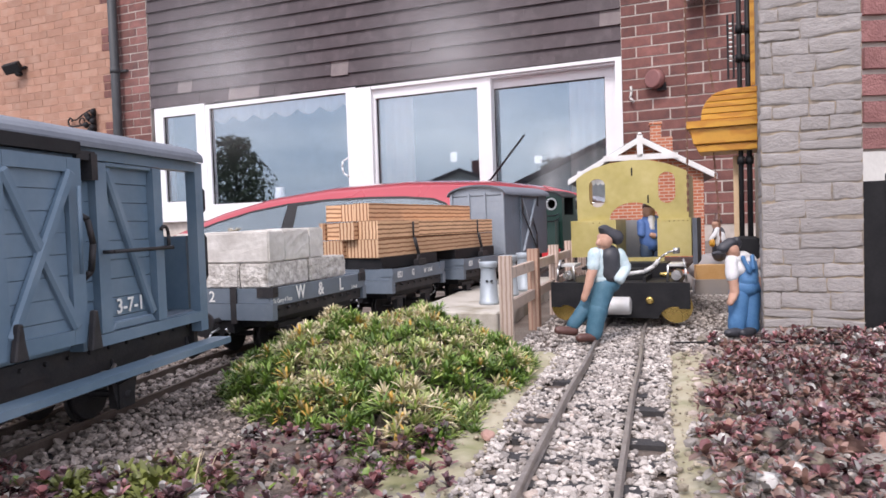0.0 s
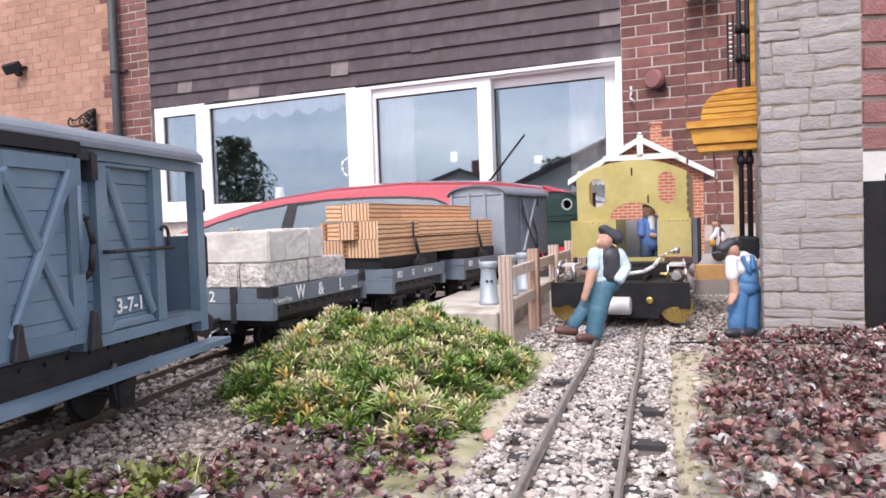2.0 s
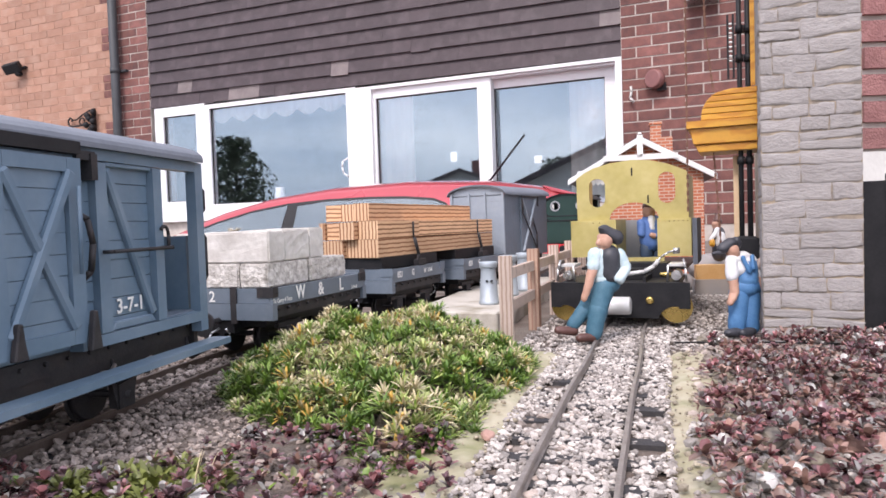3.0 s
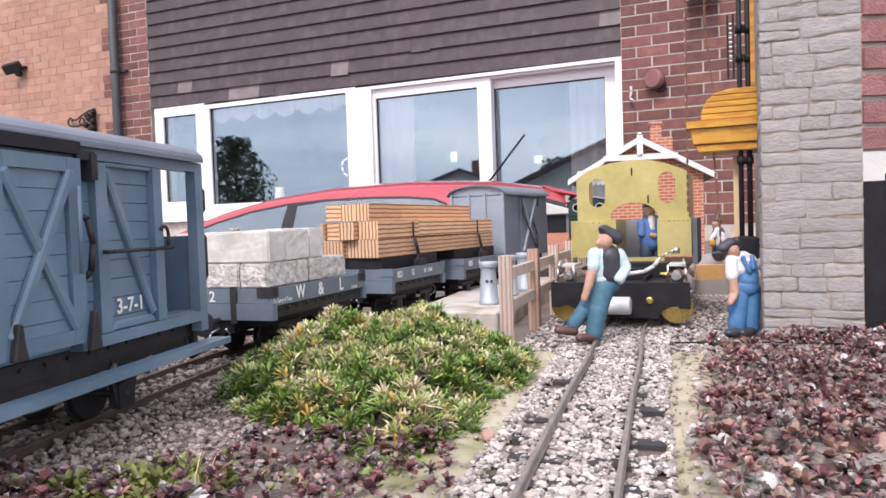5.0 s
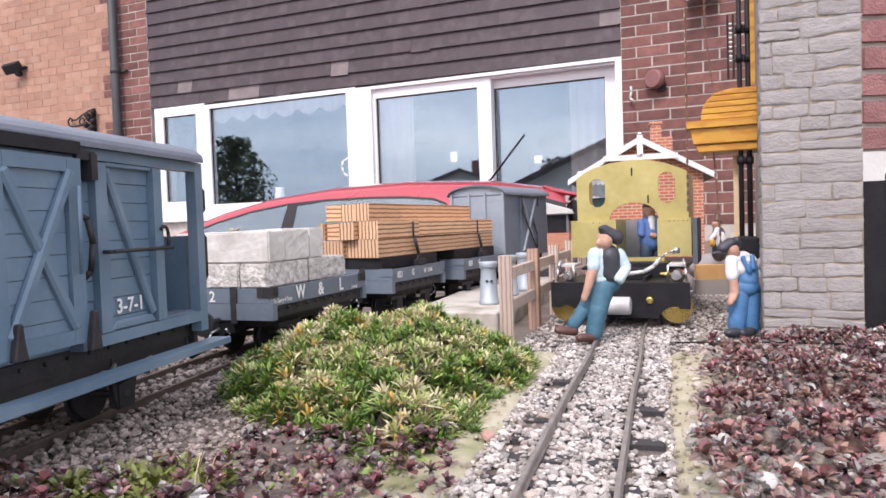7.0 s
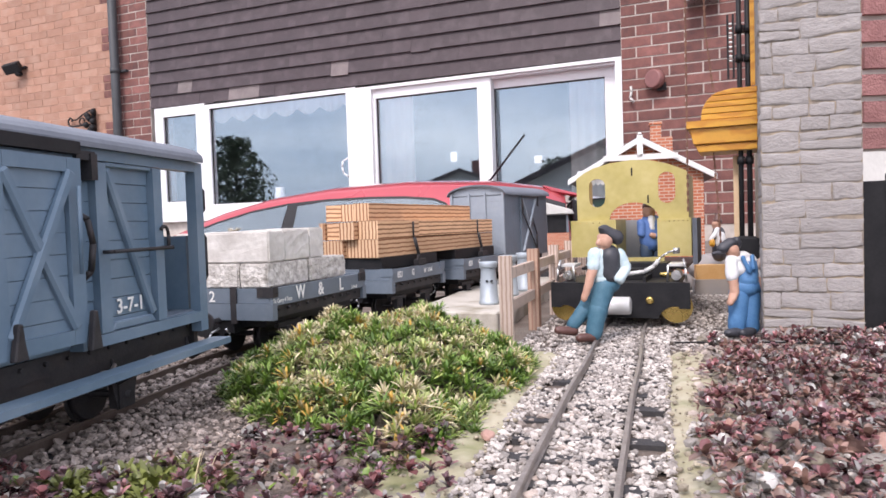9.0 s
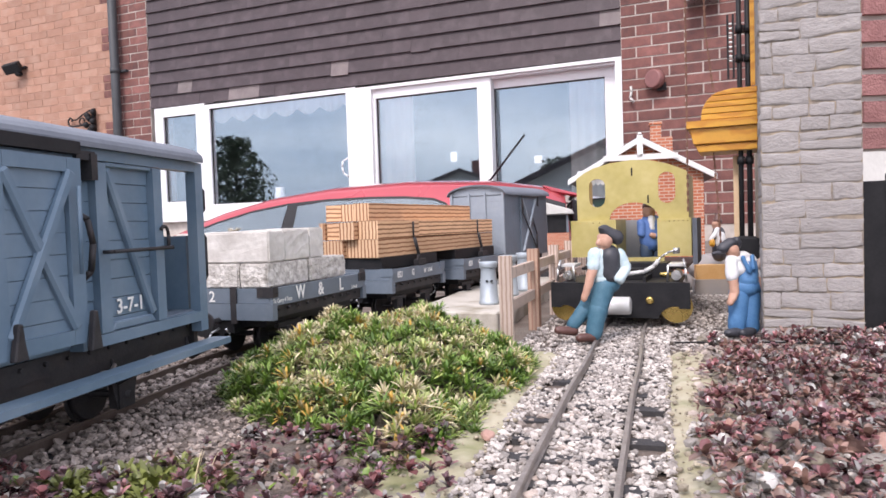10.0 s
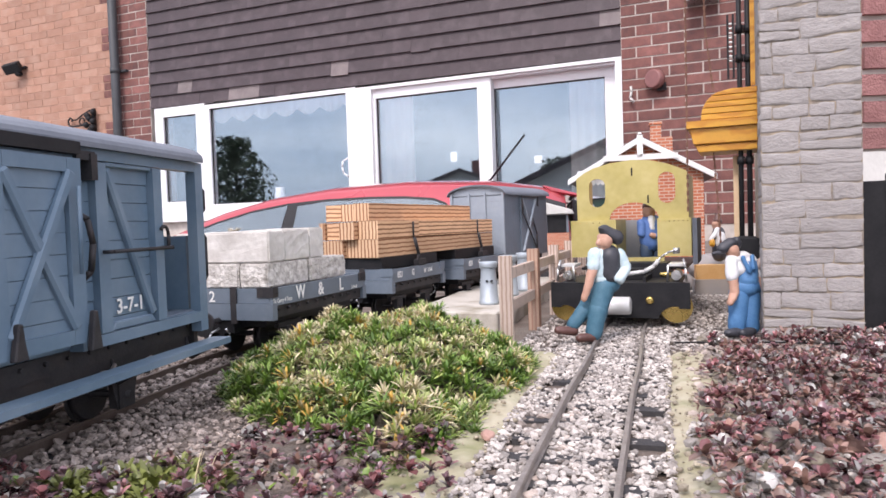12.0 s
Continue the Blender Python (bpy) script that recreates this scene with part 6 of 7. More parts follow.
GREEN = leaf_mat("saxifrage_green", (0.11, 0.2, 0.025), (0.22, 0.33, 0.06))
LIME = leaf_mat("saxifrage_lime", (0.3, 0.36, 0.1), (0.42, 0.46, 0.19))
STRAW = leaf_mat("saxifrage_straw", (0.5, 0.42, 0.25), (0.66, 0.58, 0.4))
AMBER = leaf_mat("saxifrage_amber", (0.5, 0.3, 0.05), (0.62, 0.42, 0.12))
DEEP = leaf_mat("saxifrage_deep_green", (0.06, 0.125, 0.02), (0.13, 0.21, 0.045))
RED = leaf_mat("stonecrop_red", (0.2, 0.075, 0.078), (0.33, 0.16, 0.16), 0.22, 0.5)
BRONZE = leaf_mat("stonecrop_bronze", (0.2, 0.115, 0.09), (0.32, 0.2, 0.16), 0.35, 0.45)
DUSK = leaf_mat("stonecrop_dusk", (0.11, 0.058, 0.066), (0.2, 0.12, 0.13), 0.25, 0.5)
SILVER = leaf_mat("stonecrop_grey", (0.2, 0.185, 0.17), (0.34, 0.32, 0.3), 0.25, 0.4)


class Leaves:
    """Gathers small leaves into one mesh."""

    def __init__(self):
        self.V, self.F, self.S = [], [], []

    def blade(self, base, way, length, width, droop, slot, root=None):
        """One leaf; root is the vertex that the leaves of a rosette share."""
        side = way.cross(Vector((0, 0, 1)))
        side = side.normalized() if side.length > 1e-4 else Vector((1, 0, 0))
        up = side.cross(way)
        at = []
        for t, w in ((0.0, 0.45), (0.45, 1.0), (0.8, 0.8)):
            c = base + way * length * t - Vector((0, 0, droop * length * t * t))
            for k in (-1, 0, 1):
                if k == 0 and t == 0.0 and root is not None:
                    at.append(root)
                    continue
                at.append(len(self.V))
                self.V.append(c + side * width * w / 2 * k + up * width * 0.18 * w * abs(k))
        at.append(len(self.V))
        self.V.append(base + way * length - Vector((0, 0, droop * length)))
        for r in (0, 3):
            self.F += [(at[r], at[r + 1], at[r + 4], at[r + 3]), (at[r + 1], at[r + 2], at[r + 5], at[r + 4])]
        self.F += [(at[6], at[7], at[9]), (at[7], at[8], at[9])]
        self.S += [slot] * 6

    def rosette(self, c, axis, n, length, width, slots, spread=(0.35, 1.25), droop=0.2, joined=False):
        turn = axis.to_track_quat("Z", "Y").to_matrix()
        a0 = rs.rand() * 6.28
        root = None
        if joined:
            root = len(self.V)
            self.V.append(c)
        for k in range(n):
            tilt = spread[0] + (spread[1] - spread[0]) * ((k + rs.rand()) / n)
            a = a0 + k * 2.4
            way = turn @ Vector((math.sin(tilt) * math.cos(a), math.sin(tilt) * math.sin(a), math.cos(tilt)))
            self.blade(c, way, length * rs.uniform(0.7, 1.15), width * rs.uniform(0.8, 1.2), droop, slots[rs.randint(len(slots))], root)

    def done(self, name, materials, parent, label=""):
        me = bpy.data.meshes.new(name)
        me.from_pydata([tuple(v) for v in self.V], [], self.F)
        for m in materials:
            me.materials.append(m)
        me.polygons.foreach_set("material_index", self.S)
        me.polygons.foreach_set("use_smooth", [True] * len(self.S))
        return part(name, me, None, parent, label)


EDGE = [(-0.139, 0.425), (-0.140, 0.50), (-0.118, 0.575), (-0.088, 0.625), (-0.042, 0.630), (0.0, 0.604), (0.046, 0.553), (0.061, 0.465), (0.042, 0.40), (0.021, 0.365), (0.009, 0.315), (-0.012, 0.286), (-0.021, 0.266), (-0.0336, 0.264), (-0.041, 0.305), (-0.072, 0.328), (-0.0975, 0.352), (-0.1175, 0.377)]
MID = Vector((-0.032, 0.46))


def reach_of(a):
    """How far the cushion spreads from its middle at an angle."""
    best = 0
    for p, q in zip(EDGE, EDGE[1:] + EDGE[:1]):
        p, q, d = Vector(p) - MID, Vector(q) - MID, Vector((math.cos(a), math.sin(a)))
        e = q - p
        den = d.x * e.y - d.y * e.x
        if abs(den) > 1e-9:
            t, u = (p.x * e.y - p.y * e.x) / den, (p.x * d.y - p.y * d.x) / den
            if t > 0 and -0.001 <= u <= 1.001:
                best = max(best, t)
    return best


REACH = [reach_of(2 * math.pi * i / 180) for i in range(180)]


def cushion_height(x, y):
    v = Vector((x, y)) - MID
    r = v.length / REACH[int((math.atan2(v.y, v.x) % (2 * math.pi)) / (2 * math.pi) * 180) % 180]
    if r >= 1:
        return None
    lean = 1.0 - 0.28 * min(1, max(0, (x + 0.02) / 0.06))
    return 0.030 * lean * (1 - r ** 2.2) ** 0.8 * (0.72 + 0.3 * min(1, max(0, (y - 0.28) / 0.2))) + 0.014 * noise.noise((x * 30, y * 30, 2)) * (1 - r * 0.4) + 0.006 * noise.noise((x * 80, y * 80, 4))


plant = thing("cushion_plant", pose(MID.x, MID.y, -0.006), "low green cushion of narrow-leaved rosettes with straw tips", "plant")
BACK = pose(-MID.x, -MID.y, 0.006)
b_ = B()
bmesh.ops.create_grid(b_, x_segments=60, y_segments=60, size=0.5)
gone = []
for v in b_.verts:
    x, y = MID.x + v.co.x * 0.30, MID.y + v.co.y * 0.44
    h = cushion_height(x, y)
    v.co = (x, y, -0.012 if h is None else h - 0.0125)
    if h is None:
        gone.append(v)
bmesh.ops.delete(b_, geom=gone, context="VERTS")
STEM = mat("brown_stems", (0.035, 0.03, 0.018), (0.08, 0.06, 0.035), 0.95, scale=90, bump=0.8, dist=0.002)
part("stem_mat", b_, STEM, plant, "brown woody stems under the leaves", smooth=True, m=BACK)
CUSHION = [GREEN, LIME, STRAW, AMBER, DEEP]
lv = Leaves()
count, singles = 0, 0
while count < 2700:
    x, y = rs.uniform(-0.145, 0.065), rs.uniform(0.26, 0.67)
    h = cushion_height(x, y)
    if h is None:
        continue
    if noise.noise((x * 46, y * 46, 9)) < -0.34 - 0.12 * (h / 0.03):
        count += 0.3
        continue
    count += 1
    dx = ((cushion_height(x + 0.004, y) or h) - (cushion_height(x - 0.004, y) or h)) / 0.008
    dy = ((cushion_height(x, y + 0.004) or h) - (cushion_height(x, y - 0.004) or h)) / 0.008
    axis = Vector((-dx * 0.6 + rs.uniform(-0.35, 0.35), -dy * 0.6 + rs.uniform(-0.35, 0.35), 1)).normalized()
    patch = 1.3 * noise.noise((x * 36, y * 36, 7)) + 0.22 * rs.randn() + 0.22 + 0.5 * (h - 0.012) / 0.03
    slots = [2, 2, 2, 1] if patch > 0.68 else [1, 1, 2, 0] if patch > 0.28 else [1, 0, 4, 4] if patch > 0.1 else [0, 0, 4, 4]
    if rs.rand() < 0.05 + 0.12 * max(0.0, noise.noise((x * 22, y * 22, 21))):
        slots = [3, 3, 2, 1]
    own = y < 0.42 and singles < 290
    target = Leaves() if own else lv
    target.rosette(Vector((x, y, h - 0.0072 + rs.uniform(-0.005, 0.0045))), axis, rs.randint(11, 17), rs.uniform(0.0052, 0.0102), 0.0013, slots, (0.1, 1.25), joined=own)
    if own:
        singles += 1
        target.done("rosette", CUSHION, plant).matrix_basis = BACK
bulk = lv.done("foliage", CUSHION, plant)
bulk["kind"], bulk.matrix_basis = "stuff", BACK


CROP = [RED, BRONZE, SILVER, AMBER, GREEN, LIME, DUSK]


def stonecrop(x0, x1, y0, y1, n, keep, label, slots, size=(0.0026, 0.0068), lift=0.009):
    p = thing("stonecrop", pose((x0 + x1) / 2, (y0 + y1) / 2, -0.007), label, "plant", "stonecrop mats")
    back = pose(-(x0 + x1) / 2, -(y0 + y1) / 2, 0.007)
    leaves = Leaves()
    k, singles = 0, 0
    while k < n:
        x, y = rs.uniform(x0, x1), rs.uniform(y0, y1)
        if not keep(x, y):
            continue
        k += 1
        h = lift * (0.6 + 0.9 * noise.noise((x * 25, y * 25, 1))) + rs.uniform(-0.002, 0.004)
        axis = Vector((rs.uniform(-0.6, 0.6), rs.uniform(-0.8, 0.4), 1)).normalized()
        group = slots[rs.randint(len(slots))]
        ln = rs.uniform(*size)
        own = y < y0 + 0.17 and singles < 230
        target = Leaves() if own else leaves
        target.rosette(Vector((x, y, h)), axis, rs.randint(6, 11), ln, ln * rs.uniform(0.34, 0.6), group, (0.2, 1.4), 0.15, own)
        if own:
            singles += 1
            target.done("rosette", CROP, p).matrix_basis = back
    ob = leaves.done("foliage", CROP, p)
    ob["kind"] = "stuff"
    ob.matrix_basis = back
    return p


stonecrop(0.085, 0.42, 0.2, 0.515, 1500, lambda x, y: x > 0.068 + 0.40 * (y - 0.2) + 0.012 * noise.noise((x * 40, y * 40, 0)) and x < 0.155 + 0.8 * (y - 0.2) and not (x < 0.25 and y > 0.474),
          "mat of dark red and bronze stonecrop rosettes beside the mill", [[0, 1, 1], [0, 6], [0, 1, 2], [0, 2, 6], [1, 1, 0], [6, 1], [2, 6], [0, 0, 1], [0, 6, 2], [1, 2], [6, 0], [0, 1, 1], [0, 6], [2, 2, 1]])
stonecrop(-0.2, 0.0, 0.19, 0.33, 420, lambda x, y: y < 0.275 + 0.03 * noise.noise((x * 18, 0, 0)) + 0.5 * max(0, min(0.1, x + 0.13)) - 0.75 * max(0, x + 0.03),
          "dark red stonecrop and grass tufts on bare soil", [[6, 6], [6, 0], [6, 2, 1], [6, 1], [2, 6, 0], [0, 6], [2, 6], [1, 2, 4]], (0.0026, 0.006), 0.002)
OLIVE = leaf_mat("olive_weed", (0.13, 0.15, 0.03), (0.22, 0.24, 0.07))
tuft = thing("grass_tuft", pose(-0.13, 0.29, -0.006), "small green tufts of leaves on the soil", "plant")
lv = Leaves()
for _ in range(110):
    x, y = rs.normal(-0.118, 0.017), rs.normal(0.262, 0.010)
    lv.rosette(Vector((x, y, -0.004)), Vector((rs.uniform(-0.4, 0.4), rs.uniform(-0.4, 0.2), 1)).normalized(), 7, rs.uniform(0.005, 0.0115), 0.0024, [0])
for _ in range(26):
    x, y = rs.uniform(-0.135, -0.085), rs.uniform(0.40, 0.47)
    lv.rosette(Vector((x, y, -0.004)), Vector((rs.uniform(-0.3, 0.3), -0.2, 1)).normalized(), 8, rs.uniform(0.006, 0.011), 0.0018, [0, 0, 1])
for _ in range(3):
    lv.blade(Vector((-0.094 + 0.004 * rs.rand(), 0.252, -0.004)), Vector((rs.uniform(-0.3, 0.5), 0.1, 1)).normalized(), 0.022, 0.0016, 0.2, 1)
lv.done("foliage", [OLIVE, STRAW, LIME], tuft).matrix_basis = pose(0.13, -0.29, 0.006)
ROCK_PINK = mat("pink_rock", (0.34, 0.2, 0.16), (0.43, 0.27, 0.22), 0.85, scale=60, bump=0.6, dist=0.001)
ROCK_GREY = mat("grey_rock", (0.16, 0.14, 0.12), (0.27, 0.24, 0.21), 0.85, scale=60, bump=0.6, dist=0.001, dirt=(0.35, 0.3, 0.18), dscale=60)
ROCK_WHITE = mat("white_flint", (0.6, 0.58, 0.55), (0.7, 0.68, 0.65), 0.7, scale=60, bump=0.5, dist=0.001)
for x, y, r, m_, label in ((0.153, 0.272, 0.0085, ROCK_PINK, "pinkish flat pebble among the stonecrop"), (0.134, 0.25, 0.005, ROCK_GREY, "mossy grey pebble among the stonecrop"), (0.118, 0.24, 0.004, ROCK_WHITE, "white flint pebble among the stonecrop"),
                           (0.126, 0.275, 0.006, ROCK_GREY, "mossy grey pebble among the stonecrop"), (0.146, 0.24, 0.006, ROCK_GREY, "mossy grey pebble among the stonecrop"), (0.265, 0.43, 0.011, ROCK_WHITE, "white flint pebble among the stonecrop"),
                           (0.16, 0.25, 0.009, ROCK_PINK, "pinkish flat pebble among the stonecrop"), (0.017, 0.309, 0.0030, ROCK_PINK, "pinkish pebble beside the cushion plant"), (-0.088, 0.245, 0.005, ROCK_WHITE, "pale pebble on the soil"),
                           (-0.055, 0.262, 0.0035, ROCK_PINK, "pinkish pebble on the soil"), (0.196, 0.53, 0.0075, ROCK_GREY, "mossy grey pebble beside the track"), (0.106, 0.232, 0.0035, ROCK_WHITE, "white flint pebble among the stonecrop")):
    b_ = B()
    bmesh.ops.create_icosphere(b_, subdivisions=3, radius=1)
    for v in b_.verts:
        q = Vector(v.co)
        v.co = q * (1 + 0.3 * noise.noise(q * 1.3 + Vector((x * 300, y * 300, 0))) + 0.06 * noise.noise(q * 5))
        v.co = Vector((v.co.x * 1.25, v.co.y, v.co.z * 0.7)) * r
    solid("pebble", b_, m_, label, "pebble", "loose pebbles", m=pose(x, y, 0.0035 if x > 0.09 and y < 0.5 else -0.002, 8, -10, x * 5000), smooth=False)

b_ = B()
bar(b_, [(0.166, 0.512, -0.0005), (0.18, 0.509, 0.0), (0.2, 0.507, -0.0005), (0.235, 0.503, -0.001), (0.285, 0.48, 0.0)], 0.0007)
solid("ground_cable", b_, M["black"], "thin black cable lying across the gravel", "cable")

# ---- the green engine that steams away along the far track ----
loco = thing("green_locomotive", head(0.2, 1.36, 38), "dark green model steam engine with red buffer beam, moving off", "locomotive")
# local: x ahead, origin under the middle of its rear sheet
gt = [(-0.052, 0.132), (-0.04, 0.1395), (-0.02, 0.1445), (0.0, 0.146), (0.02, 0.1445), (0.04, 0.1395), (0.052, 0.132)]
rear = plate([[(-0.052, 0.036), *gt, (0.052, 0.036)], arc(-0.03, 0.121, 0.0092, 0.0092, 0, 342, 19), arc(0.03, 0.121, 0.0092, 0.0092, 0, 342, 19)], 0.002)
sheet = part("cab_rear", rear, M["loco_green"], loco, "dark green cab rear with two round windows", m=UPRIGHT)
for y in (-0.03, 0.03):
    part("window_ring", plate([arc(y, 0.121, 0.0118, 0.0118, 0, 345, 23), arc(y, 0.121, 0.0086, 0.0086, 0, 342, 19)], 0.004), M["steel"], sheet, "bright metal window ring")
b_ = B()
box(b_, -0.02, -0.0012, -0.047, 0.047, 0.04, 0.089)
bunk = part("bunker", b_, M["loco_green"], loco, "green coal bunker", bevel=0.002)
for z0, z1 in ((0.0885, 0.0925), (0.0985, 0.1015)):
    b_ = B()
    bar(b_, [(-0.004, 0.046, z1), (-0.021, 0.046, z0), (-0.021, -0.046, z0), (-0.004, -0.046, z1)], 0.0013)
    part("coal_rail", b_, M["black"], bunk)
b_ = B()
box(b_, -0.0235, -0.0205, -0.057, 0.057, 0.017, 0.0375)
part("buffer_beam", b_, M["loco_red"], loco, "bright red buffer beam", bevel=0.0006)
b_ = B()
turned(b_, [(0.0035, 0.0), (0.0035, 0.012), (0.008, 0.0125), (0.008, 0.0145)], 16, pose(-0.0235, 0, 0.027, 0, -90, 0))
part("buffer", b_, M["black"], loco)
for s in (-1, 1):
    b_ = B()
    box(b_, 0.0, 0.055, s * 0.0515 - 0.0008, s * 0.0515 + 0.0008, 0.036, 0.1)
    box(b_, 0.0, 0.008, s * 0.0515 - 0.0008, s * 0.0515 + 0.0008, 0.1, 0.132)
    box(b_, 0.045, 0.055, s * 0.0515 - 0.0008, s * 0.0515 + 0.0008, 0.1, 0.132)
    part("cab_side", b_, M["loco_green"], loco)
    b_ = B()
    box(b_, 0.055, 0.16, s * 0.04 - 0.012, s * 0.04 + 0.012, 0.037, 0.092)
    part("side_tank", b_, M["loco_green"], loco, bevel=0.002)
b_ = B()
prism(b_, [*[(x * 1.06, z + 0.0022) for x, z in gt], *[(x * 1.06, z + 0.0002) for x, z in gt[::-1]]], -0.006, 0.062, "yz")
part("cab_roof", b_, M["black"], loco)
b_ = B()
cyl(b_, (0.055, 0, 0.085), (0.2, 0, 0.085), 0.026, n=28)
part("boiler", b_, M["loco_green"], loco)
b_ = B()
turned(b_, [(0.010, 0.108), (0.0085, 0.113), (0.0085, 0.143), (0.0105, 0.145), (0.0105, 0.148)], 18, pose(0.185, 0, 0))
part("chimney", b_, M["black"], loco)
b_ = B()
turned(b_, [(0.012, 0.106), (0.011, 0.118), (0.0075, 0.124), (0.002, 0.126)], 18, pose(0.12, 0, 0))
part("dome", b_, M["brass_bright"], loco)
b_ = B()
box(b_, -0.02, 0.21, -0.05, 0.05, 0.033, 0.0355)
box(b_, -0.018, 0.205, -0.022, 0.022, 0.012, 0.033)
part("underframe", b_, M["black"], loco)
b_ = B()
box(b_, 0.053, 0.055, -0.05, 0.05, 0.036, 0.134)
part("cab_front", b_, M["black"], loco)
for x in (0.03, 0.09, 0.15):
    wheelset(loco, x, 0.016)

# ---- what the window panes mirror: houses, a tree and a hedge across the gardens ----
LEAF = leaf_mat("garden_tree_leaf", (0.09, 0.115, 0.07), (0.14, 0.165, 0.1), 0.6)
BARK = mat("tree_bark", (0.06, 0.045, 0.035), (0.1, 0.08, 0.06), 0.95, scale=6, bump=0.6, dist=0.02)


def tree(x, y, top, wide, n):
    t = thing("tree", pose(x, y, YARD), "dark leafy garden tree behind the railway", "tree", "garden trees")
    b = B()
    H = top - YARD
    cyl(b, (0, 0, 0), (0.05, 0, H * 0.5), 0.13, 0.08, 10)
    for k in range(9):
        a = k * 2.4
        cyl(b, (0.04, 0, H * (0.35 + 0.03 * k)), (wide * 0.4 * math.cos(a), wide * 0.4 * math.sin(a), H * (0.55 + 0.04 * k)), 0.05, 0.015, 6)
    part("trunk", b, BARK, t)
    lf = Leaves()
    for _ in range(n):
        a, u, w = rs.rand() * 6.28, rs.rand() ** 0.6, rs.rand()
        rad = wide * 0.5 * u * (0.55 + 0.6 * math.sin(math.pi * min(1, w + 0.15))) * (1 + 0.35 * noise.noise((math.cos(a) * 2, math.sin(a) * 2, w * 4 + x)))
        lf.rosette(Vector((rad * math.cos(a), rad * math.sin(a), H * (0.36 + 0.64 * w))), Vector((rs.randn(), rs.randn(), rs.randn() + 0.4)).normalized(), 5, 0.16, 0.08, [0])
    lf.done("crown", [LEAF], t)


tree(-23.9, -5.3, 4.0, 2.7, 1500)
tree(-19.0, -15.5, 2.0, 3.2, 500)
tree(-13.4, -14.0, 2.6, 2.6, 450)


def far_house(x, y, turn, w, d, eave, ridge, label):
    h = thing("house", pose(x, y, YARD, 0, 0, turn), label, "house", "neighbouring houses")
    b = B()
    prism(b, [(-w / 2, 0), (w / 2, 0), (w / 2, eave - YARD), (0, ridge - YARD - 0.1), (-w / 2, eave - YARD)], -d / 2, d / 2, "xz")
    part("wall", b, M["concrete"], h)
    for s in (-1, 1):
        b = B()
        prism(b, [(0, ridge - YARD), (s * (w / 2 + 0.4), eave - YARD - 0.25), (s * (w / 2 + 0.4), eave - YARD - 0.4), (0, ridge - YARD - 0.15)], -d / 2 - 0.3, d / 2 + 0.3, "xz")
        part("roof", b, M["tile"], h)
    b = B()
    box(b, 0.3, 0.9, -0.4, 0.4, ridge - YARD - 0.8, ridge - YARD + 0.7)
    part("chimney", b, M["brick"], h)
    for k in (-1, 1):
        b = B()
        box(b, k * w / 4 - 0.6, k * w / 4 + 0.6, d / 2, d / 2 + 0.06, 0.9, 2.1)
        wd = part("window", b, M["upvc"], h)
        b = B()
        box(b, k * w / 4 - 0.5, k * w / 4 + 0.5, d / 2 + 0.06, d / 2 + 0.07, 1.0, 2.0)
        part("pane", b, M["black"], wd)


far_house(-8.2, -9.6, -35, 7.0, 8.0, 0.8, 2.25, "brick bungalow with tiled roof across the garden")
far_house(-22.0, -17.5, -40, 8.0, 9.0, 1.2, 2.6, "distant brick bungalow beyond the gardens")
b_ = B()
bmesh.ops.create_grid(b_, x_segments=200, y_segments=6, size=0.5)
for v in b_.verts:
    x, k = v.co.x * 60, v.co.y
    v.co = (x, 0.7 * k + 0.3 * noise.noise((x * 1.5, k * 4, 0)), (1.0 - abs(k) * 1.2) * 2.3 + 0.25 * noise.noise((x * 0.9, k, 5)) + 0.15 * noise.noise((x * 4, k, 5)))
solid("hedge", b_, LEAF, "long dark clipped garden hedge beyond the lawn", "hedge", kind="stuff", m=pose(-26, -16, YARD, 0, 0, -62))


# ---- faint steam over the moving engine: thin rounded puffs, densest in the middle ----
STEAM = bpy.data.materials.new("thin_steam")
STEAM.use_nodes = True
sn, sl = STEAM.node_tree.nodes, STEAM.node_tree.links
sn.remove(sn["Principled BSDF"])
s_dif, s_tra, s_mix, s_noi = sn.new("ShaderNodeBsdfDiffuse"), sn.new("ShaderNodeBsdfTransparent"), sn.new("ShaderNodeMixShader"), sn.new("ShaderNodeTexNoise")
s_tc, s_mid, s_ball, s_mul = sn.new("ShaderNodeTexCoord"), sn.new("ShaderNodeMapping"), sn.new("ShaderNodeTexGradient"), sn.new("ShaderNodeMath")
s_dif.inputs["Color"].default_value = (0.85, 0.85, 0.86, 1)
s_noi.inputs["Scale"].default_value, s_noi.inputs["Detail"].default_value = 3.0, 4
s_mid.inputs["Location"].default_value, s_mid.inputs["Scale"].default_value = (-1.05, 0.0, -1.05), (2.1, 0.0, 2.1)
s_ball.gradient_type = "QUADRATIC_SPHERE"
s_mul.operation = "MULTIPLY"
sl.new(s_tc.outputs["Generated"], s_mid.inputs["Vector"])
sl.new(s_mid.outputs["Vector"], s_ball.inputs["Vector"])
sl.new(s_tc.outputs["Generated"], s_noi.inputs["Vector"])
sl.new(s_ball.outputs["Fac"], s_mul.inputs[0])
sl.new(s_noi.outputs["Fac"], s_mul.inputs[1])
s_thin = sn.new("ShaderNodeMath")
s_thin.operation = "MULTIPLY"
s_thin.inputs[1].default_value = 0.3
sl.new(s_mul.outputs[0], s_thin.inputs[0])
sl.new(s_thin.outputs[0], s_mix.inputs[0])
sl.new(s_tra.outputs[0], s_mix.inputs[1])
sl.new(s_dif.outputs[0], s_mix.inputs[2])
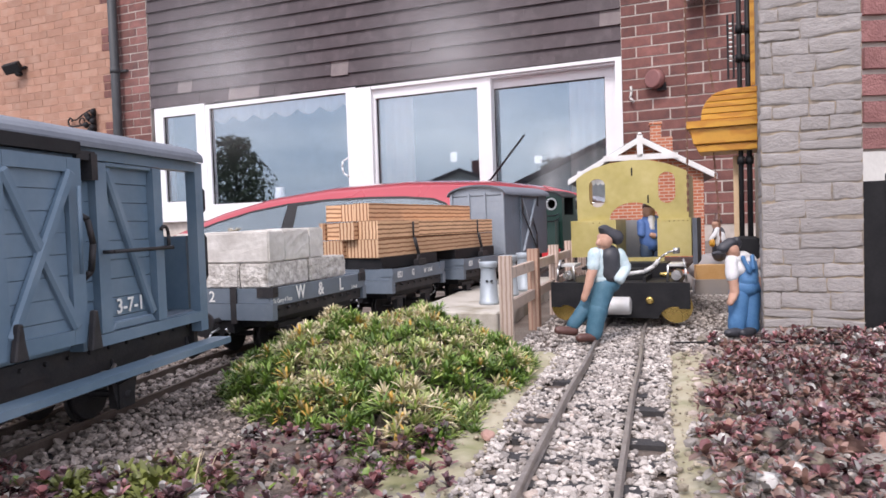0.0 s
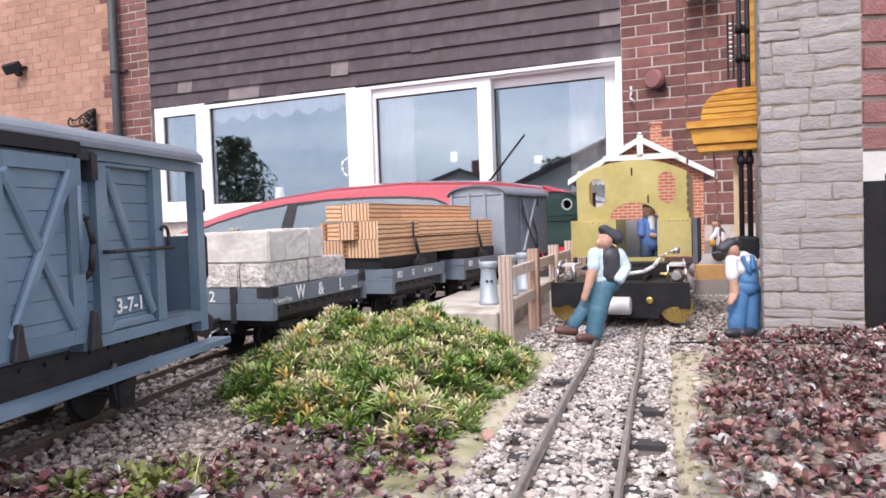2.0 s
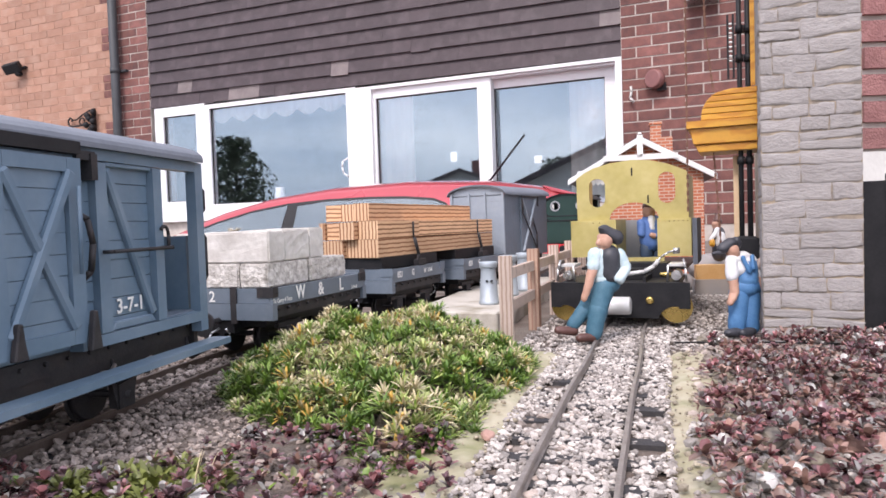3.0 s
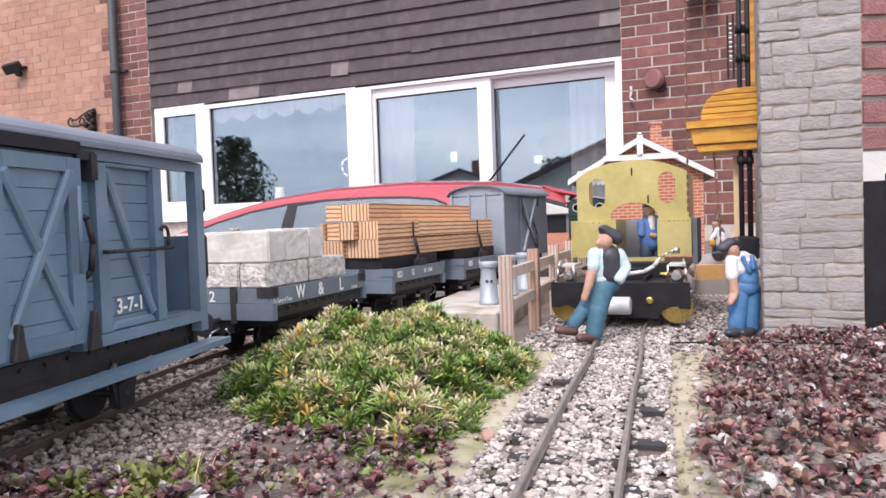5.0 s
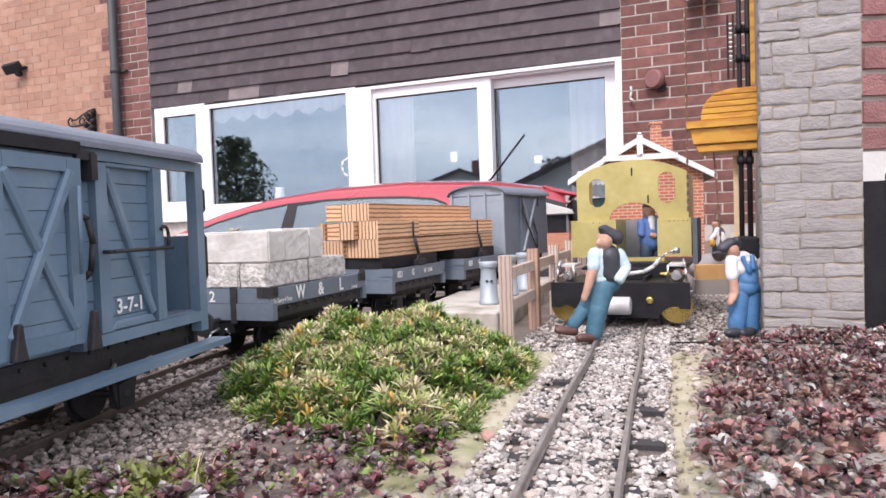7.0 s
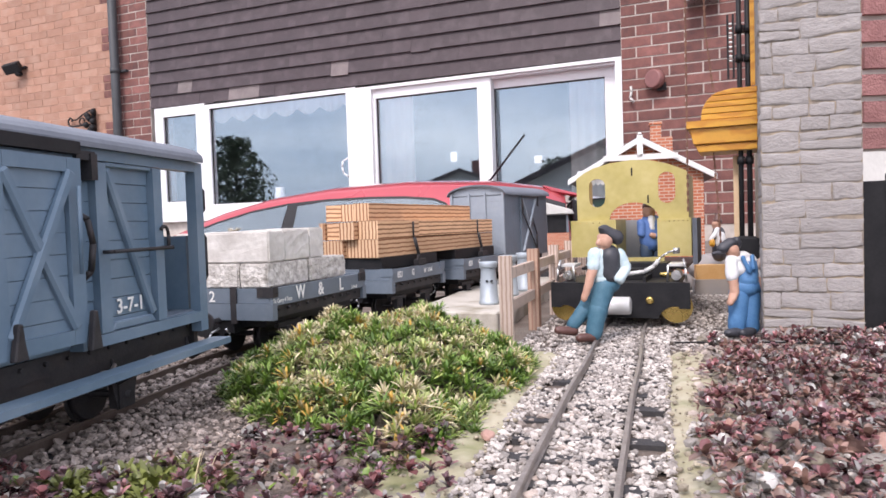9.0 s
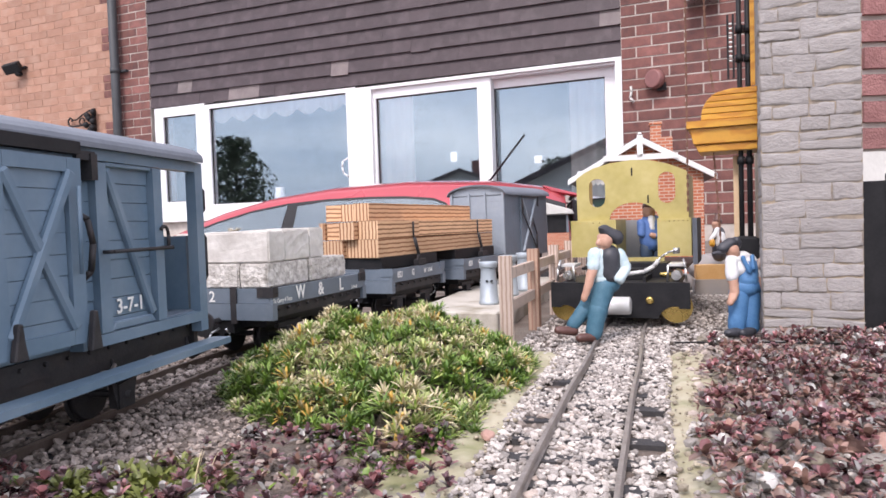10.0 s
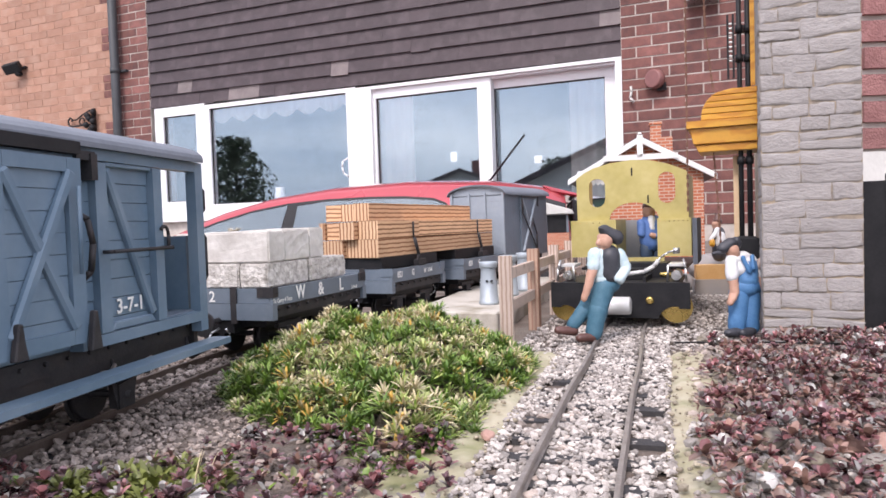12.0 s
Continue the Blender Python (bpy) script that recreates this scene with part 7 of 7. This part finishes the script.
sl.new(s_mix.outputs[0], sn["Material Output"].inputs["Surface"])


def puff(r, flat, label):
    b = B()
    bmesh.ops.create_icosphere(b, subdivisions=3, radius=r)
    for v in b.verts:
        v.co = Vector((v.co.x, v.co.y * flat, v.co.z)) * (1 + 0.12 * noise.noise(v.co * (0.8 / r)))
    ob = solid("steam_puff", b, STEAM, label, "steam", "steam puffs", smooth=True)
    ob.visible_shadow = False
    return ob


puffs = [puff(0.075, 0.3, "thin white steam over the green engine"), puff(0.055, 0.3, "thin white steam over the green engine"), puff(0.34, 0.15, "wide faint veil of steam drifting before the house"), puff(0.30, 0.15, "wide faint veil of steam drifting before the house")]


def motions():
    # the green engine draws away along the curve, pauses, goes on and comes to rest out of sight
    rows = [(0.0, 954, 1.36, 38), (0.2, 957, 1.365, 38), (0.4, 962, 1.37, 38), (0.6, 966, 1.38, 38), (1.2, 967, 1.385, 38), (1.6, 972, 1.40, 37), (2.0, 982, 1.43, 36), (2.4, 994, 1.475, 35), (3.2, 1011, 1.60, 30),
            (4.0, 1027, 1.74, 21), (4.8, 1041, 1.88, 14), (5.4, 1046, 1.92, 11), (6.0, 1054, 1.95, 9), (6.8, 1064, 1.98, 8), (7.4, 1066, 1.99, 8), (12.0, 1066, 1.99, 8)]
    # the puffs rise and drift off over the garden
    walk(puffs[0], [(0.0, pose(0.235, 1.45, 0.225)), (0.6, pose(0.265, 1.47, 0.265, 0, 15, 0)), (1.4, pose(0.29, 1.5, 0.27, 0, 35, 0)), (2.4, pose(0.32, 1.55, 0.29, 0, 50, 0)), (3.2, pose(0.36, 1.62, 0.36, 0, 65, 0)), (5.0, pose(0.62, 2.2, 0.95, 0, 90, 0)), (8.0, pose(1.6, 2.9, 2.4, 0, 130, 0)), (12.0, pose(3.0, 3.6, 4.2, 0, 170, 0))])
    walk(puffs[1], [(0.0, pose(0.215, 1.40, 0.165)), (0.4, pose(0.225, 1.41, 0.185, 0, -20, 0)), (0.8, pose(0.25, 1.43, 0.23, 0, -40, 0)), (1.6, pose(0.32, 1.5, 0.35, 0, -70, 0)), (3.2, pose(0.6, 1.7, 0.8, 0, -100, 0)), (6.0, pose(1.4, 2.2, 2.2, 0, -140, 0)), (12.0, pose(3.2, 3.0, 4.6, 0, -200, 0))])
    walk(puffs[2], [(0.0, pose(-0.62, 2.0, 0.55)), (0.5, pose(-0.66, 2.0, 0.78, 0, 20, 0)), (1.0, pose(-0.7, 2.0, 1.1, 0, 40, 0)), (2.0, pose(-0.8, 2.0, 1.9, 0, 70, 0)), (5.0, pose(-1.2, 2.0, 3.6, 0, 110, 0)), (12.0, pose(-2.5, 2.0, 6.0, 0, 190, 0))])
    walk(puffs[3], [(0.0, pose(0.02, 1.9, 0.55)), (0.5, pose(0.02, 1.9, 0.72, 0, -20, 0)), (1.0, pose(0.0, 1.9, 0.98, 0, -40, 0)), (2.0, pose(-0.05, 1.9, 1.7, 0, -70, 0)), (5.0, pose(-0.4, 1.9, 3.4, 0, -110, 0)), (12.0, pose(-1.2, 1.9, 6.0, 0, -190, 0))])
    walk(loco, [(t, head((u - 784) / 1254.7 * d, d, a)) for t, u, d, a in rows])


motions()
